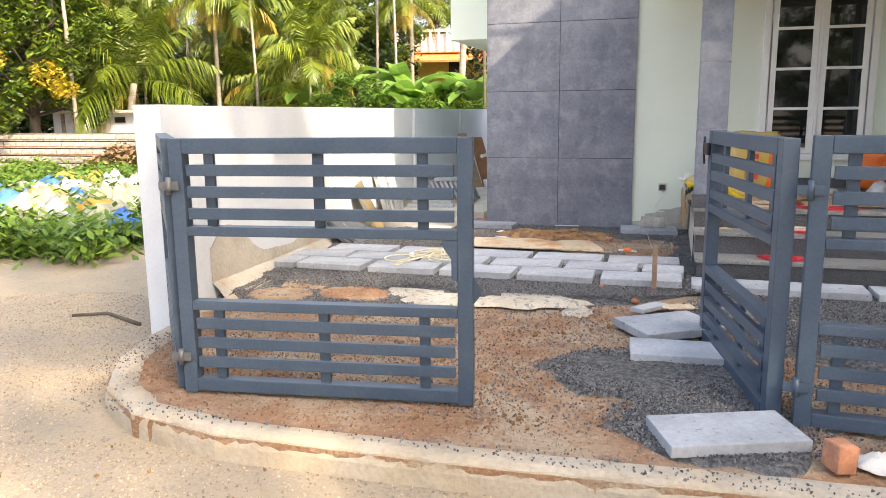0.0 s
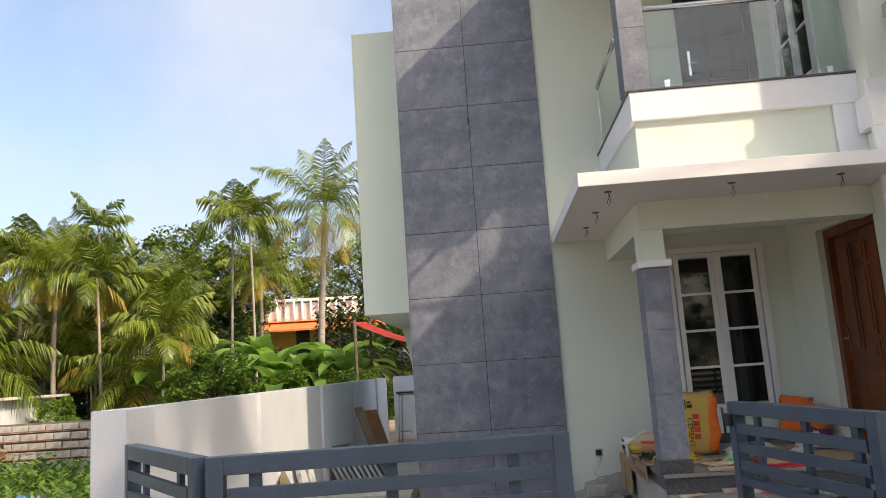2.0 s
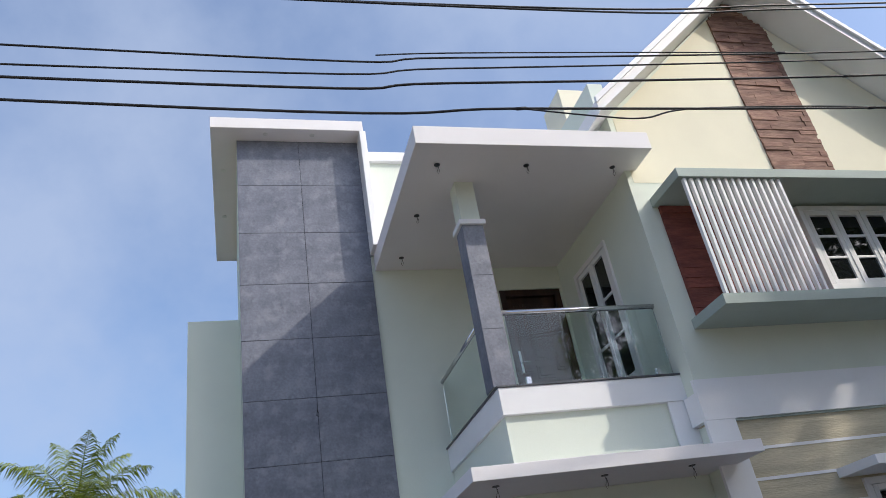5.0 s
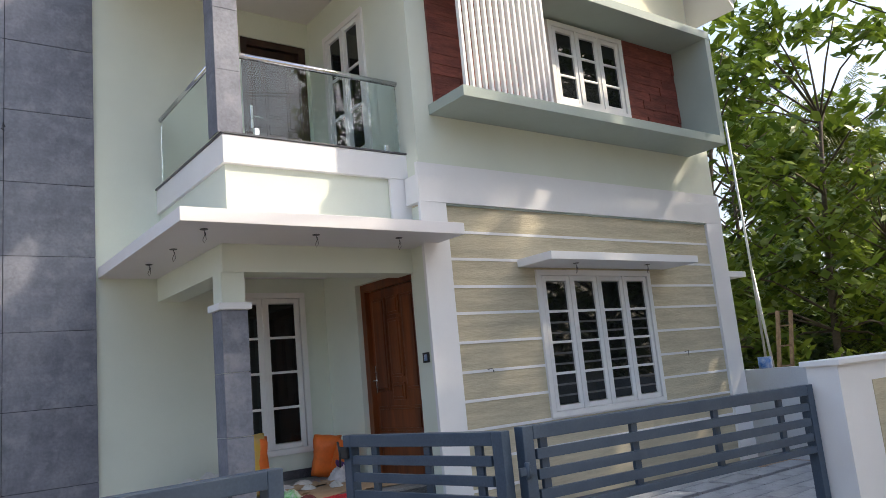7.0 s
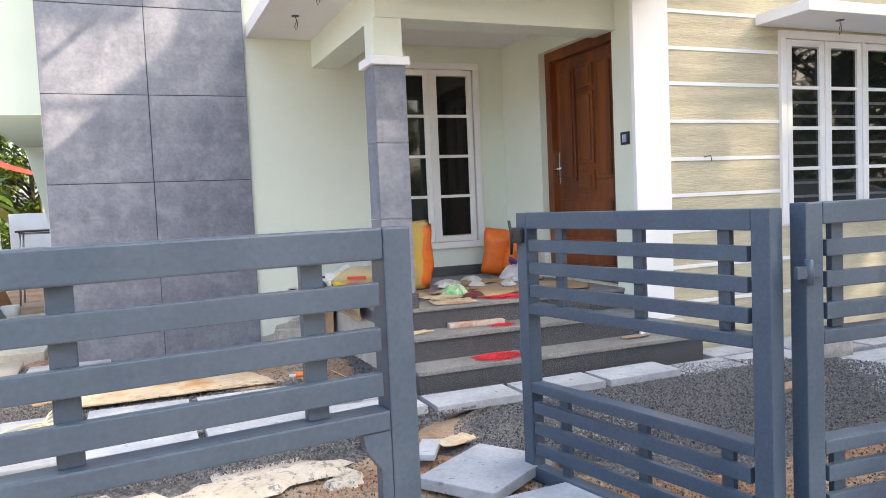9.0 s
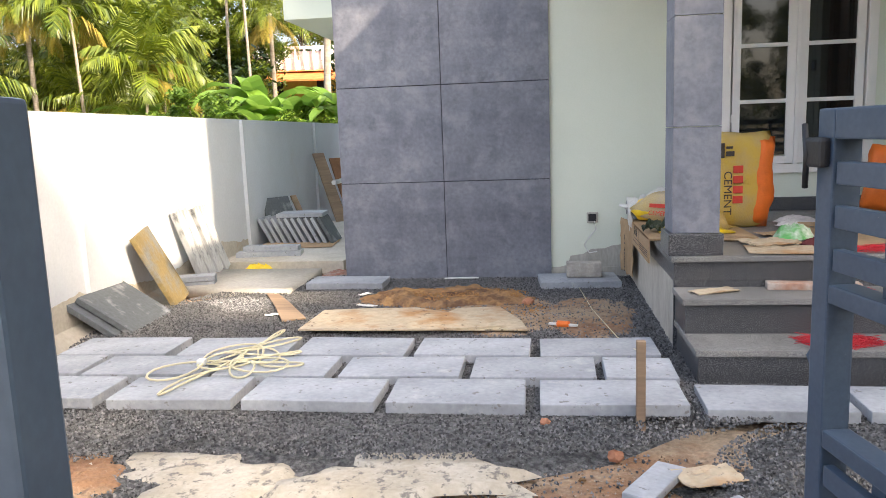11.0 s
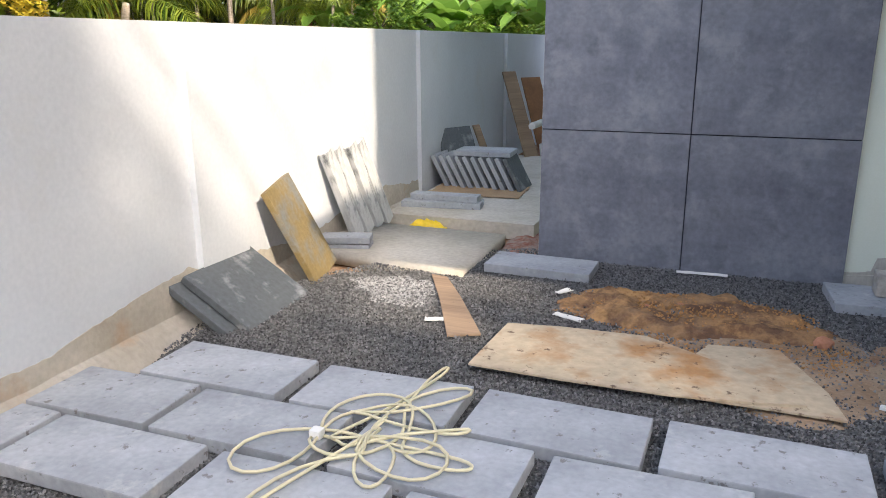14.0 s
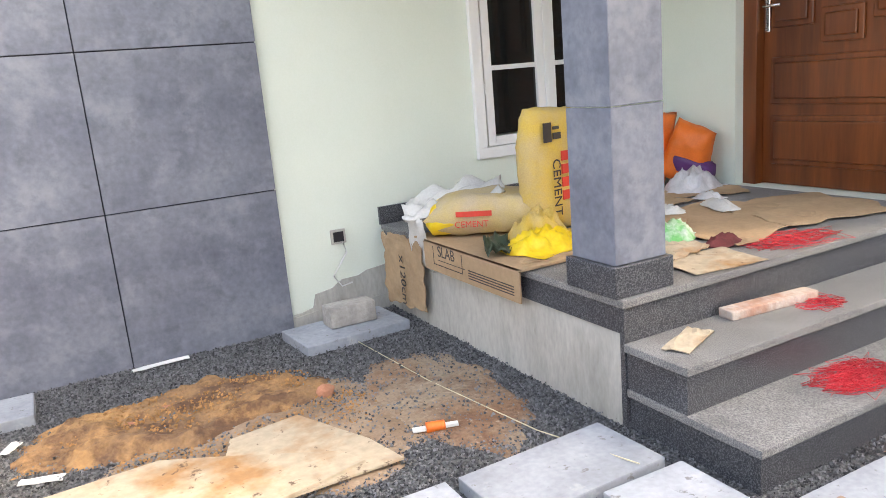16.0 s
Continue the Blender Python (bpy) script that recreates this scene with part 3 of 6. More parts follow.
for x in (1.80, 3.2):
    part("clamp", boxm(x - 0.025, x + 0.025, YB + 0.085, YB + 0.128, BALC + 0.001, BALC + 0.10, 0.004), M_STEEL, bal)

# porch floor and steps in granite
def step(name, x0, x1, y0, y1, z0, z1, label):
    s = thing(name, label, "step", kind="structure")
    part("riser", boxm(x0 + 0.015, x1 - 0.015, y0 + 0.015, y1, z0, z1 - 0.03), M_GRANITE, s)
    part("tread", boxm(x0, x1, y0, y1, z1 - 0.0295, z1, 0.005), M_GRANITE_TOP, s, "dusty granite tread")
    return s


solid("porch_base", boxm(1.41, XW, -1.90, 0.029, -0.05, 0.40), M_GREYRENDER, "bare cement side of the porch base", "plinth", "structure")
s = thing("porch_floor", "speckled dark granite porch floor", "floor", kind="structure")
part("riser", boxm(1.402, XW - 0.001, -1.925, 0.028, 0.401, FLOOR - 0.03), M_GRANITE, s)
part("floor_slab", boxm(1.388, XW - 0.001, -1.94, 0.028, FLOOR - 0.0295, FLOOR, 0.005), M_GRANITE_TOP, s)
part("riser_front", boxm(1.641, XW - 0.002, -1.924, -1.901, 0.30, 0.4005), M_GRANITE, s)
part("corner_facing", boxm(1.403, 1.64, -1.924, -1.901, -0.02, 0.400), M_GRANITE, s)
step("step_2", 1.395, 3.62, -2.21, -1.9252, 0.203, 0.37, "speckled granite middle step")
step("step_1", 1.405, 3.70, -2.475, -1.9248, -0.03, 0.202, "speckled granite bottom step")
solid("baseboard", boxm(1.38, PW[0] + 1.18, 0.012, 0.0295, FLOOR + 0.001, FLOOR + 0.10), M_GRANITE, "black granite skirting on the porch", "skirting", "structure")
bm = prism([(0.815, -0.05), (1.40, -0.05), (1.40, 0.30), (1.27, 0.285), (1.22, 0.265), (1.12, 0.262), (1.06, 0.225), (0.96, 0.21), (0.94, 0.14), (0.88, 0.125), (0.815, 0.12)], 0.020, 0.0295)
prism([(0.815, -0.05), (1.40, -0.05), (1.40, 0.13), (1.2, 0.12), (1.0, 0.125), (0.815, 0.105)], 0.012, 0.0198, bm)
solid("plinth_patch", bm, M_GREYRENDER, "bare cement patch at the foot of the wall", "plinth", "structure")

# ---------- ground, road, walls ----------
M_ROAD = mat("sandy_worn_road", (0.34, 0.272, 0.185), 0.95, 0.2, 1.1, 60, 0.5, second=(0.25, 0.215, 0.17), contrast=(0.4, 0.62), dist=0.02)
M_EARTH = mat("brown_earth_with_gravel", (0.28, 0.155, 0.085), 0.95, 0.3, 2.2, 48, 0.9, second=(0.34, 0.26, 0.18), contrast=(0.42, 0.6), dist=0.02)
M_GRAVEL = mat("dark_grey_gravel_bed", (0.07, 0.07, 0.073), 0.9, 0.35, 40, 110, 1.0, second=(0.20, 0.20, 0.20), dist=0.03)
M_KERB = mat("sandy_concrete_kerb", (0.42, 0.37, 0.30), 0.9, 0.2, 3, 50, 0.4, second=(0.34, 0.29, 0.22))
M_GRASS = mat("low_green_weeds", (0.06, 0.10, 0.02), 0.9, 0.3, 3, 40, 0.8, second=(0.13, 0.10, 0.05))

stained(M_ROAD, (0.17, 0.155, 0.14), 38, 0.54, 0.64, 0.65)
stained(M_ROAD, (0.41, 0.32, 0.205), 0.6, 0.50, 0.66, 0.6)
stained(M_EARTH, (0.16, 0.075, 0.04), 5, 0.52, 0.66, 0.7)
stained(M_EARTH, (0.44, 0.35, 0.26), 60, 0.58, 0.68, 0.6)
stained(M_KERB, (0.25, 0.22, 0.19), 30, 0.58, 0.66, 0.6)
stained(M_KERB, (0.50, 0.40, 0.27), 2.2, 0.50, 0.66, 0.6)
solid("ground", slab_poly([(-900, -900), (900, -900), (900, 900), (-900, 900)], -1.2, -0.12), M_ROAD, "sandy worn road and open ground", "ground", "structure")
KERB = [(-1.84, -4.36), (-1.80, -4.75), (-1.68, -5.15), (-1.45, -5.50), (-1.10, -5.74), (-0.60, -5.84), (0.6, -5.82), (2.4, -5.72), (4.36, -5.62), (9, -5.6), (9, 9), (-2.35, 9), (-2.10, 1.7)]
solid("yard", slab_poly(KERB, -0.5, -0.012), M_EARTH, "brown earth yard strewn with gravel", "ground", "structure")
# kerb: a low concrete edge following the corner
inner = []
for i, (x, y) in enumerate(KERB[:10]):
    a, b = Vector(KERB[max(0, i - 1)]), Vector(KERB[min(9, i + 1)])
    d = (b - a).normalized()
    inner.append((x - d.y * 0.15, y + d.x * 0.15))
kb = bmesh.new()
prev = None
for i in range(9):
    for j in range(24):
        f = j / 24
        o = Vector(KERB[i]).lerp(Vector(KERB[i + 1]), f)
        n = Vector(inner[i]).lerp(Vector(inner[i + 1]), f) - o
        e = [0.5 * noise.noise(Vector((o.x * 6, o.y * 6, k))) + 0.5 * noise.noise(Vector((o.x * 19, o.y * 19, k + 7))) for k in range(4)]
        row = [kb.verts.new((*(o + n * u), z)) for u, z in ((-0.06 + 0.10 * e[0], -0.4), (-0.03 + 0.10 * e[0], -0.05), (0.05 + 0.16 * e[1], -0.004 + 0.012 * e[1]), (0.16 + 0.12 * e[2], 0.012 + 0.007 * e[2]), (0.8, 0.012 + 0.006 * e[3]), (1.08 + 0.2 * e[3], -0.02))]
        if prev:
            for k in range(5):
                kb.faces.new((prev[k], row[k], row[k + 1], prev[k + 1])).smooth = k > 2
        prev = row
bmesh.ops.recalc_face_normals(kb, faces=kb.faces)
solid("kerb", kb, M_KERB, "sand-covered concrete kerb curving round the corner", "kerb", "structure")


def patch(name, cx, cy, rx, ry, z, material, label, n=26, rag=0.25, kind="structure", cat="ground", dome=0.0, foot=None):
    """An uneven low spread of loose material."""
    bm = bmesh.new()
    rings = []
    ph = [random.uniform(0, 6.28) for _ in range(4)]
    for k, s in enumerate((1.0, 0.86, 0.6, 0.3)):
        ring = []
        for i in range(n):
            a = 2 * math.pi * i / n
            rr = 1 + rag * (0.5 * math.sin(2 * a + ph[0]) + 0.35 * math.sin(3 * a + ph[1]) + 0.3 * math.sin(7 * a + ph[2]) + 0.2 * math.sin(11 * a + ph[3]))
            zz = (z - 0.03 if foot is None else foot) if k == 0 else z + dome * (1 - s) * (0.7 + 0.3 * math.sin(5 * a + ph[0]))
            ring.append(bm.verts.new((cx + rx * rr * s * math.cos(a), cy + ry * rr * s * math.sin(a), zz)))
        rings.append(ring)
    for a, b in zip(rings, rings[1:]):
        for i in range(n):
            bm.faces.new((a[i], a[(i + 1) % n], b[(i + 1) % n], b[i])).smooth = True
    bm.faces.new(rings[-1])
    return solid(name, bm, material, label, cat, kind)


patch("gravel_bed", 0.2, -1.45, 2.35, 1.95, 0.048, M_GRAVEL, "bed of dark grey crushed gravel", rag=0.12, foot=-0.016)
patch("gravel_bed", 2.9, -3.35, 1.7, 0.85, 0.028, M_GRAVEL, "bed of dark grey crushed gravel", rag=0.25, foot=-0.016)
patch("gravel_bed", 1.12, -4.62, 0.52, 0.42, 0.003, M_GRAVEL, "heap of dark grey crushed gravel", rag=0.3, dome=0.03)
patch("gravel_bed", 1.42, -5.22, 0.48, 0.36, 0.003, M_GRAVEL, "heap of dark grey crushed gravel", rag=0.3, dome=0.02)
patch("gravel_bed", -1.15, -3.2, 0.95, 0.75, 0.016, M_GRAVEL, "thin spread of dark gravel", rag=0.2, foot=-0.016)
patch("gravel_bed", -1.25, -2.75, 0.85, 0.62, 0.042, M_GRAVEL, "bed of dark gravel under the slabs", rag=0.15, foot=-0.016)

# boundary wall on the side, slightly skewed, with shallow piers
WA, WB = Vector((-2.0, -4.06)), Vector((-2.45, 9.0))
wd = (WB - WA).normalized()
wnrm = Vector((wd.y, -wd.x))
def wall_pt(s, off):
    p = WA + wd * s + wnrm * off
    return (p.x, p.y)


LW = (WB - WA).length
solid("wall_boundary", slab_poly([wall_pt(0, 0), wall_pt(LW, 0), wall_pt(LW, -0.13), wall_pt(0, -0.08)], -0.3, 1.385), M_BWALL, "pale whitewashed boundary wall", "wall", "structure")
solid("wall_end_pier", boxm(-2.07, -1.87, -4.36, -4.02, -0.3, 1.388, 0.004), M_BWALL, "thick end pier of the boundary wall carrying the gate", "pier", "structure")
for s in (2.57, 5.43, 8.12, 11.07):
    solid("wall_pier", slab_poly([wall_pt(s, 0.035), wall_pt(s + 0.38, 0.035), wall_pt(s + 0.38, -0.001), wall_pt(s, -0.001)], -0.2, 1.382), M_BWALL, "shallow pier of the boundary wall", "pier", "structure")
bm = bmesh.new()
prev = None
for i in range(150):
    q = 0.33 + i * 0.035
    h = 0.23 + 0.22 * math.exp(-((q - 0.60) / 0.30) ** 2) + 0.05 * math.sin(q * 3.1) + 0.03 * noise.noise(Vector((q * 4, 0, 0))) + 0.02 * noise.noise(Vector((q * 15, 3, 0)))
    row = [bm.verts.new((*wall_pt(q, o), z)) for o, z in ((-0.004, h), (0.004, h), (0.006, 0.13), (0.008, 0.10 + 0.01 * noise.noise(Vector((q * 6, 1, 0)))), (0.05 + 0.03 * noise.noise(Vector((q * 7, 2, 0))), 0.07 + 0.02 * noise.noise(Vector((q * 9, 6, 0)))), (0.13 + 0.05 * noise.noise(Vector((q * 4, 5, 0))), -0.03))]
    if prev:
        for a in range(5):
            bm.faces.new((prev[a], row[a], row[a + 1], prev[a + 1]))
    prev = row
bmesh.ops.recalc_face_normals(bm, faces=bm.faces)
solid("wall_plinth", bm, M_PLINTH, "unpainted rough plaster foot of the boundary wall", "plinth", "structure")
# rear and right boundary
solid("wall_rear_boundary", boxm(-2.3, 12, 9.0, 9.2, -0.3, 1.4), M_BWALL, "whitewashed rear boundary wall", "wall", "structure")
solid("wall_right_boundary", boxm(8.9, 9.1, -5.25, 8.99, -0.3, 1.2), M_BWALL, "whitewashed side boundary wall", "wall", "structure")
solid("wall_front_right", boxm(4.30, 9.1, -5.48, -5.26, -0.3, 1.33), M_WHITE, "white front boundary wall", "wall", "structure")
solid("trim_wall_cap", boxm(4.27, 9.12, -5.51, -5.23, 1.331, 1.37, 0.006), M_WHITE, "white coping of the front wall", "trim", "structure")
solid("wall_panel", boxm(4.75, 8.9, -5.485, -5.481, 0.1, 1.2), M_SAND, "sand-coloured panel in the front wall", "trim", "structure")


# ---------- gate ----------
def gate_leaf(a, b, label, stubs, low=0.02, group="folding gate"):
    """One leaf between plan points a and b: tube frame, two fields of flat bars, open middle."""
    a, b = Vector(a), Vector(b)
    d = b - a
    L = d.length
    g = thing("gate_leaf", label, "gate", pose(a.x, a.y, -low, 0, 0, math.degrees(math.atan2(d.y, d.x))), group)
    w = 0.034
    for x in (0, L):
        s = 1 if x == 0 else -1
        part("stile", boxm(min(x, x + s * 0.068), max(x, x + s * 0.068), -w, w, 0.02, 1.235, 0.005), M_GATE, g)
    for z0, z1 in ((1.165, 1.235), (0.785, 0.83), (0.43, 0.475), (0.03, 0.09)):
        part("rail", boxm(0.0685, L - 0.0685, -w, w, z0, z1, 0.005), M_GATE, g)
    for zc in (1.09, 0.99, 0.89, 0.365, 0.27, 0.175):
        part("bar", boxm(0.082, L - 0.082, -0.034, -0.008, zc - 0.026, zc + 0.026, 0.003), M_GATE, g)
    for k in stubs:
        x = L * k
        for z0, z1 in ((0.8305, 1.1645), (0.0905, 0.4295)):
            part("stub", boxm(x - 0.024, x + 0.024, -0.007, 0.016, z0, z1, 0.002), M_GATE, g)
    return g, L


FOLD = (-1.02, -5.43)
gA, LA = gate_leaf((-1.79, -4.47), (FOLD[0] - 0.03, FOLD[1] + 0.03), "narrow blue-grey steel gate leaf on the wall post", (0.25, 0.75))
gB, LB = gate_leaf((FOLD[0], FOLD[1] + 0.01), (0.372, -5.235), "blue-grey steel gate leaf of square tube and flat bars", (0.13, 0.5, 0.84))
gC, LC = gate_leaf((1.43, -3.855), (1.655, -5.087), "blue-grey steel gate leaf swung inwards", (0.2, 0.55, 0.85), 0.032)
gD, LD = gate_leaf((1.73, -5.10), (4.27, -5.27), "long blue-grey steel gate leaf hung on the front wall post", (0.06, 0.32, 0.6, 0.86))
for g, L, x in ((gB, LB, 0.0), (gD, LD, 0.0)):
    for z in (0.2, 1.02):
        part("hinge", tube(boxm(x - 0.05, x + 0.05, -0.05, -0.035, z - 0.02, z + 0.02, 0.003), [(x, -0.045, z - 0.04), (x, -0.045, z + 0.04)], 0.014), M_BAREIRON if g is gB else M_GATE, g, "steel hinge")
# lock bracket and latch plate
bm = prism([(LB - 0.069, 0.784), (LB - 0.135, 0.784), (LB - 0.13, 0.75), (LB - 0.095, 0.70), (LB - 0.095, 0.61), (LB - 0.069, 0.60)], -0.032, -0.004)
part("bracket", bm, M_GATE, gB, "welded lock bracket")
part("latch_plate", prism([(LB - 0.002, 0.49), (LB + 0.034, 0.535), (LB + 0.034, 0.565), (LB - 0.002, 0.62)], -0.008, 0.004), M_GATE, gB, "triangular latch plate with a hole")
part("latch_plate", prism([(0.002, 0.55), (-0.06, 0.62), (0.002, 0.70)], -0.008, 0.004), M_GATE, gC, "triangular latch plate with a hole")
bm = boxm(-0.02, 0.06, -0.06, -0.034, 1.10, 1.17, 0.01)
tube(bm, [(-0.03, -0.05, 1.2), (0.0, -0.06, 1.13), (-0.02, -0.05, 1.05)], 0.007)
part("binding_wire", bm, M_CABLE, gC, "black wire twisted round the leaf's corner")

# ---------- paving slabs ----------
def paver(x0, x1, y0, y1, z=0.0, h=0.05, tilt=0.0, group="stepping slabs before the house", label="grey concrete paving slab laid on gravel", me=None):
    w, d = x1 - x0, y1 - y0
    ob = new("paving_slab", mesh_of(boxm(-w / 2, w / 2, -d / 2, d / 2, 0, h, 0.006), "paving_slab", M_SLAB))
    ob.matrix_basis = pose((x0 + x1) / 2, (y0 + y1) / 2, z, random.uniform(-0.6, 0.6), random.uniform(-0.5, 0.5), random.uniform(-1.2, 1.2) + tilt)
    return tagged(ob, label, "paving slab", group)


ROWS = (((-1.80, -1.20), (-1.14, -0.56), (-0.51, 0.06), (0.11, 0.68), (0.73, 1.30)),
        ((-2.00, -1.49), (-1.46, -0.87), (-0.80, -0.25), (-0.19, 0.37), (0.42, 0.98), (1.02, 1.33)),
        ((-1.98, -1.80), (-1.77, -1.20), (-1.13, -0.57), (-0.52, 0.055), (0.10, 0.67), (0.73, 1.31)))
for r, (y0, y1) in enumerate(((-2.21, -1.90), (-2.54, -2.24), (-2.87, -2.57))):
    for a, b in ROWS[r]:
        paver(a, b, y0, y1, 0.05)
for i in range(12):
    paver(1.38 + i * 0.6, 1.38 + i * 0.6 + 0.56, -2.86, -2.56, 0.03 if i < 3 else -0.015)
for r in range(9):
    for i in range(9):
        x = 3.9 + (0.3 if r % 2 else 0) + i * 0.6 + 0.12 * (r - 1) * (r > 2)
        if x < 8.5:
            paver(x, x + 0.585, -3.19 - r * 0.28, -2.92 - r * 0.28, -0.028, group="paved strip beside the house", label="grey concrete paver of the side paving")
for i in range(7):
    paver(3.75 + i * 0.6, 3.75 + i * 0.6 + 0.58, -2.52, -2.24, -0.02, group="paved strip beside the house", label="grey concrete paver of the side paving")
# loose slabs by the gate and by the walls
paver(0.96, 1.48, -4.02, -3.62, 0.012, 0.05, 32, "loose slabs", "loose grey concrete slab lying askew on earth")
paver(1.02, 1.52, -4.44, -4.14, 0.004, 0.045, 4, "loose slabs", "loose grey concrete slab lying askew on earth")
paver(1.17, 1.73, -5.49, -5.19, 0.006, 0.05, 20, "loose slabs", "grey concrete slab under the folded gate")
paver(-1.02, -0.43, -0.42, -0.13, 0.05, 0.05, 0, "loose slabs", "grey concrete slab lying by the tiled wall")
paver(0.72, 1.29, -0.44, -0.10, 0.05, 0.05, 4, "loose slabs", "grey concrete slab lying at the wall foot")

# ---------- plants ----------
def leaflets(V, Fc, base, tip_dir, side, length, width, droop):
    """One narrow leaf of two quads, folded down at its end."""
    i = len(V)
    mid = base + tip_dir * length * 0.55
    end = base + tip_dir * length + Vector((0, 0, -droop * length))
    V += [base - side * width * 0.3, base + side * width * 0.3, mid + side * width * 0.5, mid - side * width * 0.5, end]
    Fc += [(i, i + 1, i + 2, i + 3), (i + 3, i + 2, i + 4)]


def frond(V, Fc, root, az, el, length, bend, n, leaf, width):
    """A palm frond: an arching rib with leaflets along both sides."""
    p = Vector(root)
    out = Vector((math.cos(az), math.sin(az), 0))
    sd = Vector((-math.sin(az), math.cos(az), 0))
    stepl = length / n
    e = el
    for k in range(n + 1):
        d = out * math.cos(e) + Vector((0, 0, math.sin(e)))
        q = p + d * stepl
        i = len(V)
        rw = 0.02 * (1 - 0.8 * k / n) * (length / 2.0)
        V += [p - sd * rw, p + sd * rw, q + sd * rw, q - sd * rw]
        Fc.append((i, i + 1, i + 2, i + 3))
        if k > n * 0.16:
            f = (k / n - 0.16) / 0.84
            ll = leaf * (0.55 + 0.75 * math.sin(math.pi * min(1, f * 0.9 + 0.12)) - 0.35 * f) * random.uniform(0.85, 1.1)
            for s in (-1, 1):
                td = (sd * s * 0.82 + d * (0.45 + 0.4 * f) + Vector((0, 0, 0.10 - 0.55 * random.random()))).normalized()
                leaflets(V, Fc, p, td, d, ll, width, 0.38 + 0.35 * random.random())
        p = q
        e -= bend / n * (0.6 + 0.8 * k / n)


def trunk_mesh(h, r0, r1, lean, material, name="trunk"):
    pts = [(lean[0] * (t ** 1.6) * h, lean[1] * (t ** 1.6) * h, h * t) for t in (0, 0.06, 0.2, 0.4, 0.6, 0.8, 1.0)]
    return mesh_of(tube(bmesh.new(), pts, r0, 8, r1), name, material), Vector(pts[-1])


def palm(name, h, r0, fronds, length, n, leaf, width, lean, old, label, cat="palm"):
    """One palm: trunk, green crown, yellowed lower fronds."""
    p = thing(name, label, cat)
    me, top = trunk_mesh(h, r0, r0 * 0.7, lean, M_BARK)
    part("trunk", me, M_BARK, p)
    V, Fc = [], []
    for k in range(fronds):
        az = k * 2.39996 + random.uniform(-0.2, 0.2)
        f = k / fronds
        frond(V, Fc, top, az, radians(86 - 92 * f + random.uniform(-8, 8)), length * random.uniform(0.85, 1.1), radians(58 + 48 * f), n, leaf, width)
    part("crown", raw("crown", V, Fc, M_PALM), M_PALM, p)
    if old:
        V, Fc = [], []
        for k in range(old):
            frond(V, Fc, top - Vector((0, 0, 0.1)), random.uniform(0, 6.28), radians(random.uniform(-45, -5)), length * random.uniform(0.7, 0.95), radians(60), n, leaf * 0.8, width * 0.8)
        part("old_fronds", raw("old_fronds", V, Fc, M_PALMOLD), M_PALMOLD, p, "yellowed hanging fronds")
    return p


def leaf_cloud(centers, per, size, material, name, flat=0.6, fold=True):
    """Many small leaves in clumps round the given centres (place, radius)."""
    rng = np.random.default_rng(random.randrange(10 ** 6))
    P = []
    for c, r in centers:
        v = rng.normal(size=(per, 3))
        v /= np.linalg.norm(v, axis=1)[:, None]
        v *= (rng.random((per, 1)) ** 0.45) * r
        v[:, 2] *= 0.8
        P.append(v + np.array(c))
    P = np.concatenate(P)
    n = len(P)
    a = rng.random(n) * 6.283
    tilt = rng.normal(0, flat, n)
    u = np.stack([np.cos(a), np.sin(a), -0.25 - 0.5 * rng.random(n)], 1)
    u /= np.linalg.norm(u, axis=1)[:, None]
    w = np.stack([-np.sin(a) * np.cos(tilt), np.cos(a) * np.cos(tilt), np.sin(tilt)], 1)
    s = size * rng.uniform(0.6, 1.25, n)[:, None]
    V = np.stack([P - u * s * 0.5, P + w * s * 0.23 + u * s * 0.05, P + u * s * 0.62, P - w * s * 0.23 + u * s * 0.05], 1).reshape(-1, 3)
    Fc = np.arange(4 * n).reshape(-1, 4)
    return raw(name, V.tolist(), Fc.tolist(), material)


def branchy(name, h, spread, clumps, per, size, leafm, label, cat="tree", low=0.35, r0=0.16, barkm=None):
    """A broadleaf tree: tapered trunk, limbs, and clumps of leaves with gaps."""
    barkm = barkm or M_DARKBARK
    t = thing(name, label, cat)
    lean = (random.uniform(-0.08, 0.08), random.uniform(-0.08, 0.08))
    me, top = trunk_mesh(h * 0.72, r0, r0 * 0.35, lean, barkm)
    part("trunk", me, barkm, t)
    centers = []
    bm = bmesh.new()
    for k in range(clumps):
        f = low + (1 - low) * (k + 0.5) / clumps
        az = k * 2.4 + random.uniform(-0.5, 0.5)
        rad = spread * math.sqrt(max(0.05, 1 - ((f - low - 0.3) / 0.75) ** 2)) * random.uniform(0.35, 1.0)
        c = Vector((rad * math.cos(az), rad * math.sin(az), h * f + random.uniform(-0.2, 0.2)))
        zs = min(h * 0.70, max(h * 0.2, c.z - rad * 0.55))
        st = Vector((lean[0] * (zs / (h * 0.72)) ** 1.6 * h * 0.72, lean[1] * (zs / (h * 0.72)) ** 1.6 * h * 0.72, zs))
        tube(bm, [st, (st + c) / 2 + Vector((0, 0, 0.12 * rad)), c], r0 * 0.28, 5, 0.012)
        centers.append((tuple(c), spread * random.uniform(0.15, 0.34)))
    part("branchwork", bm, barkm, t)
    part("crown", leaf_cloud(centers, per, size, leafm, "crown"), leafm, t)
    return t


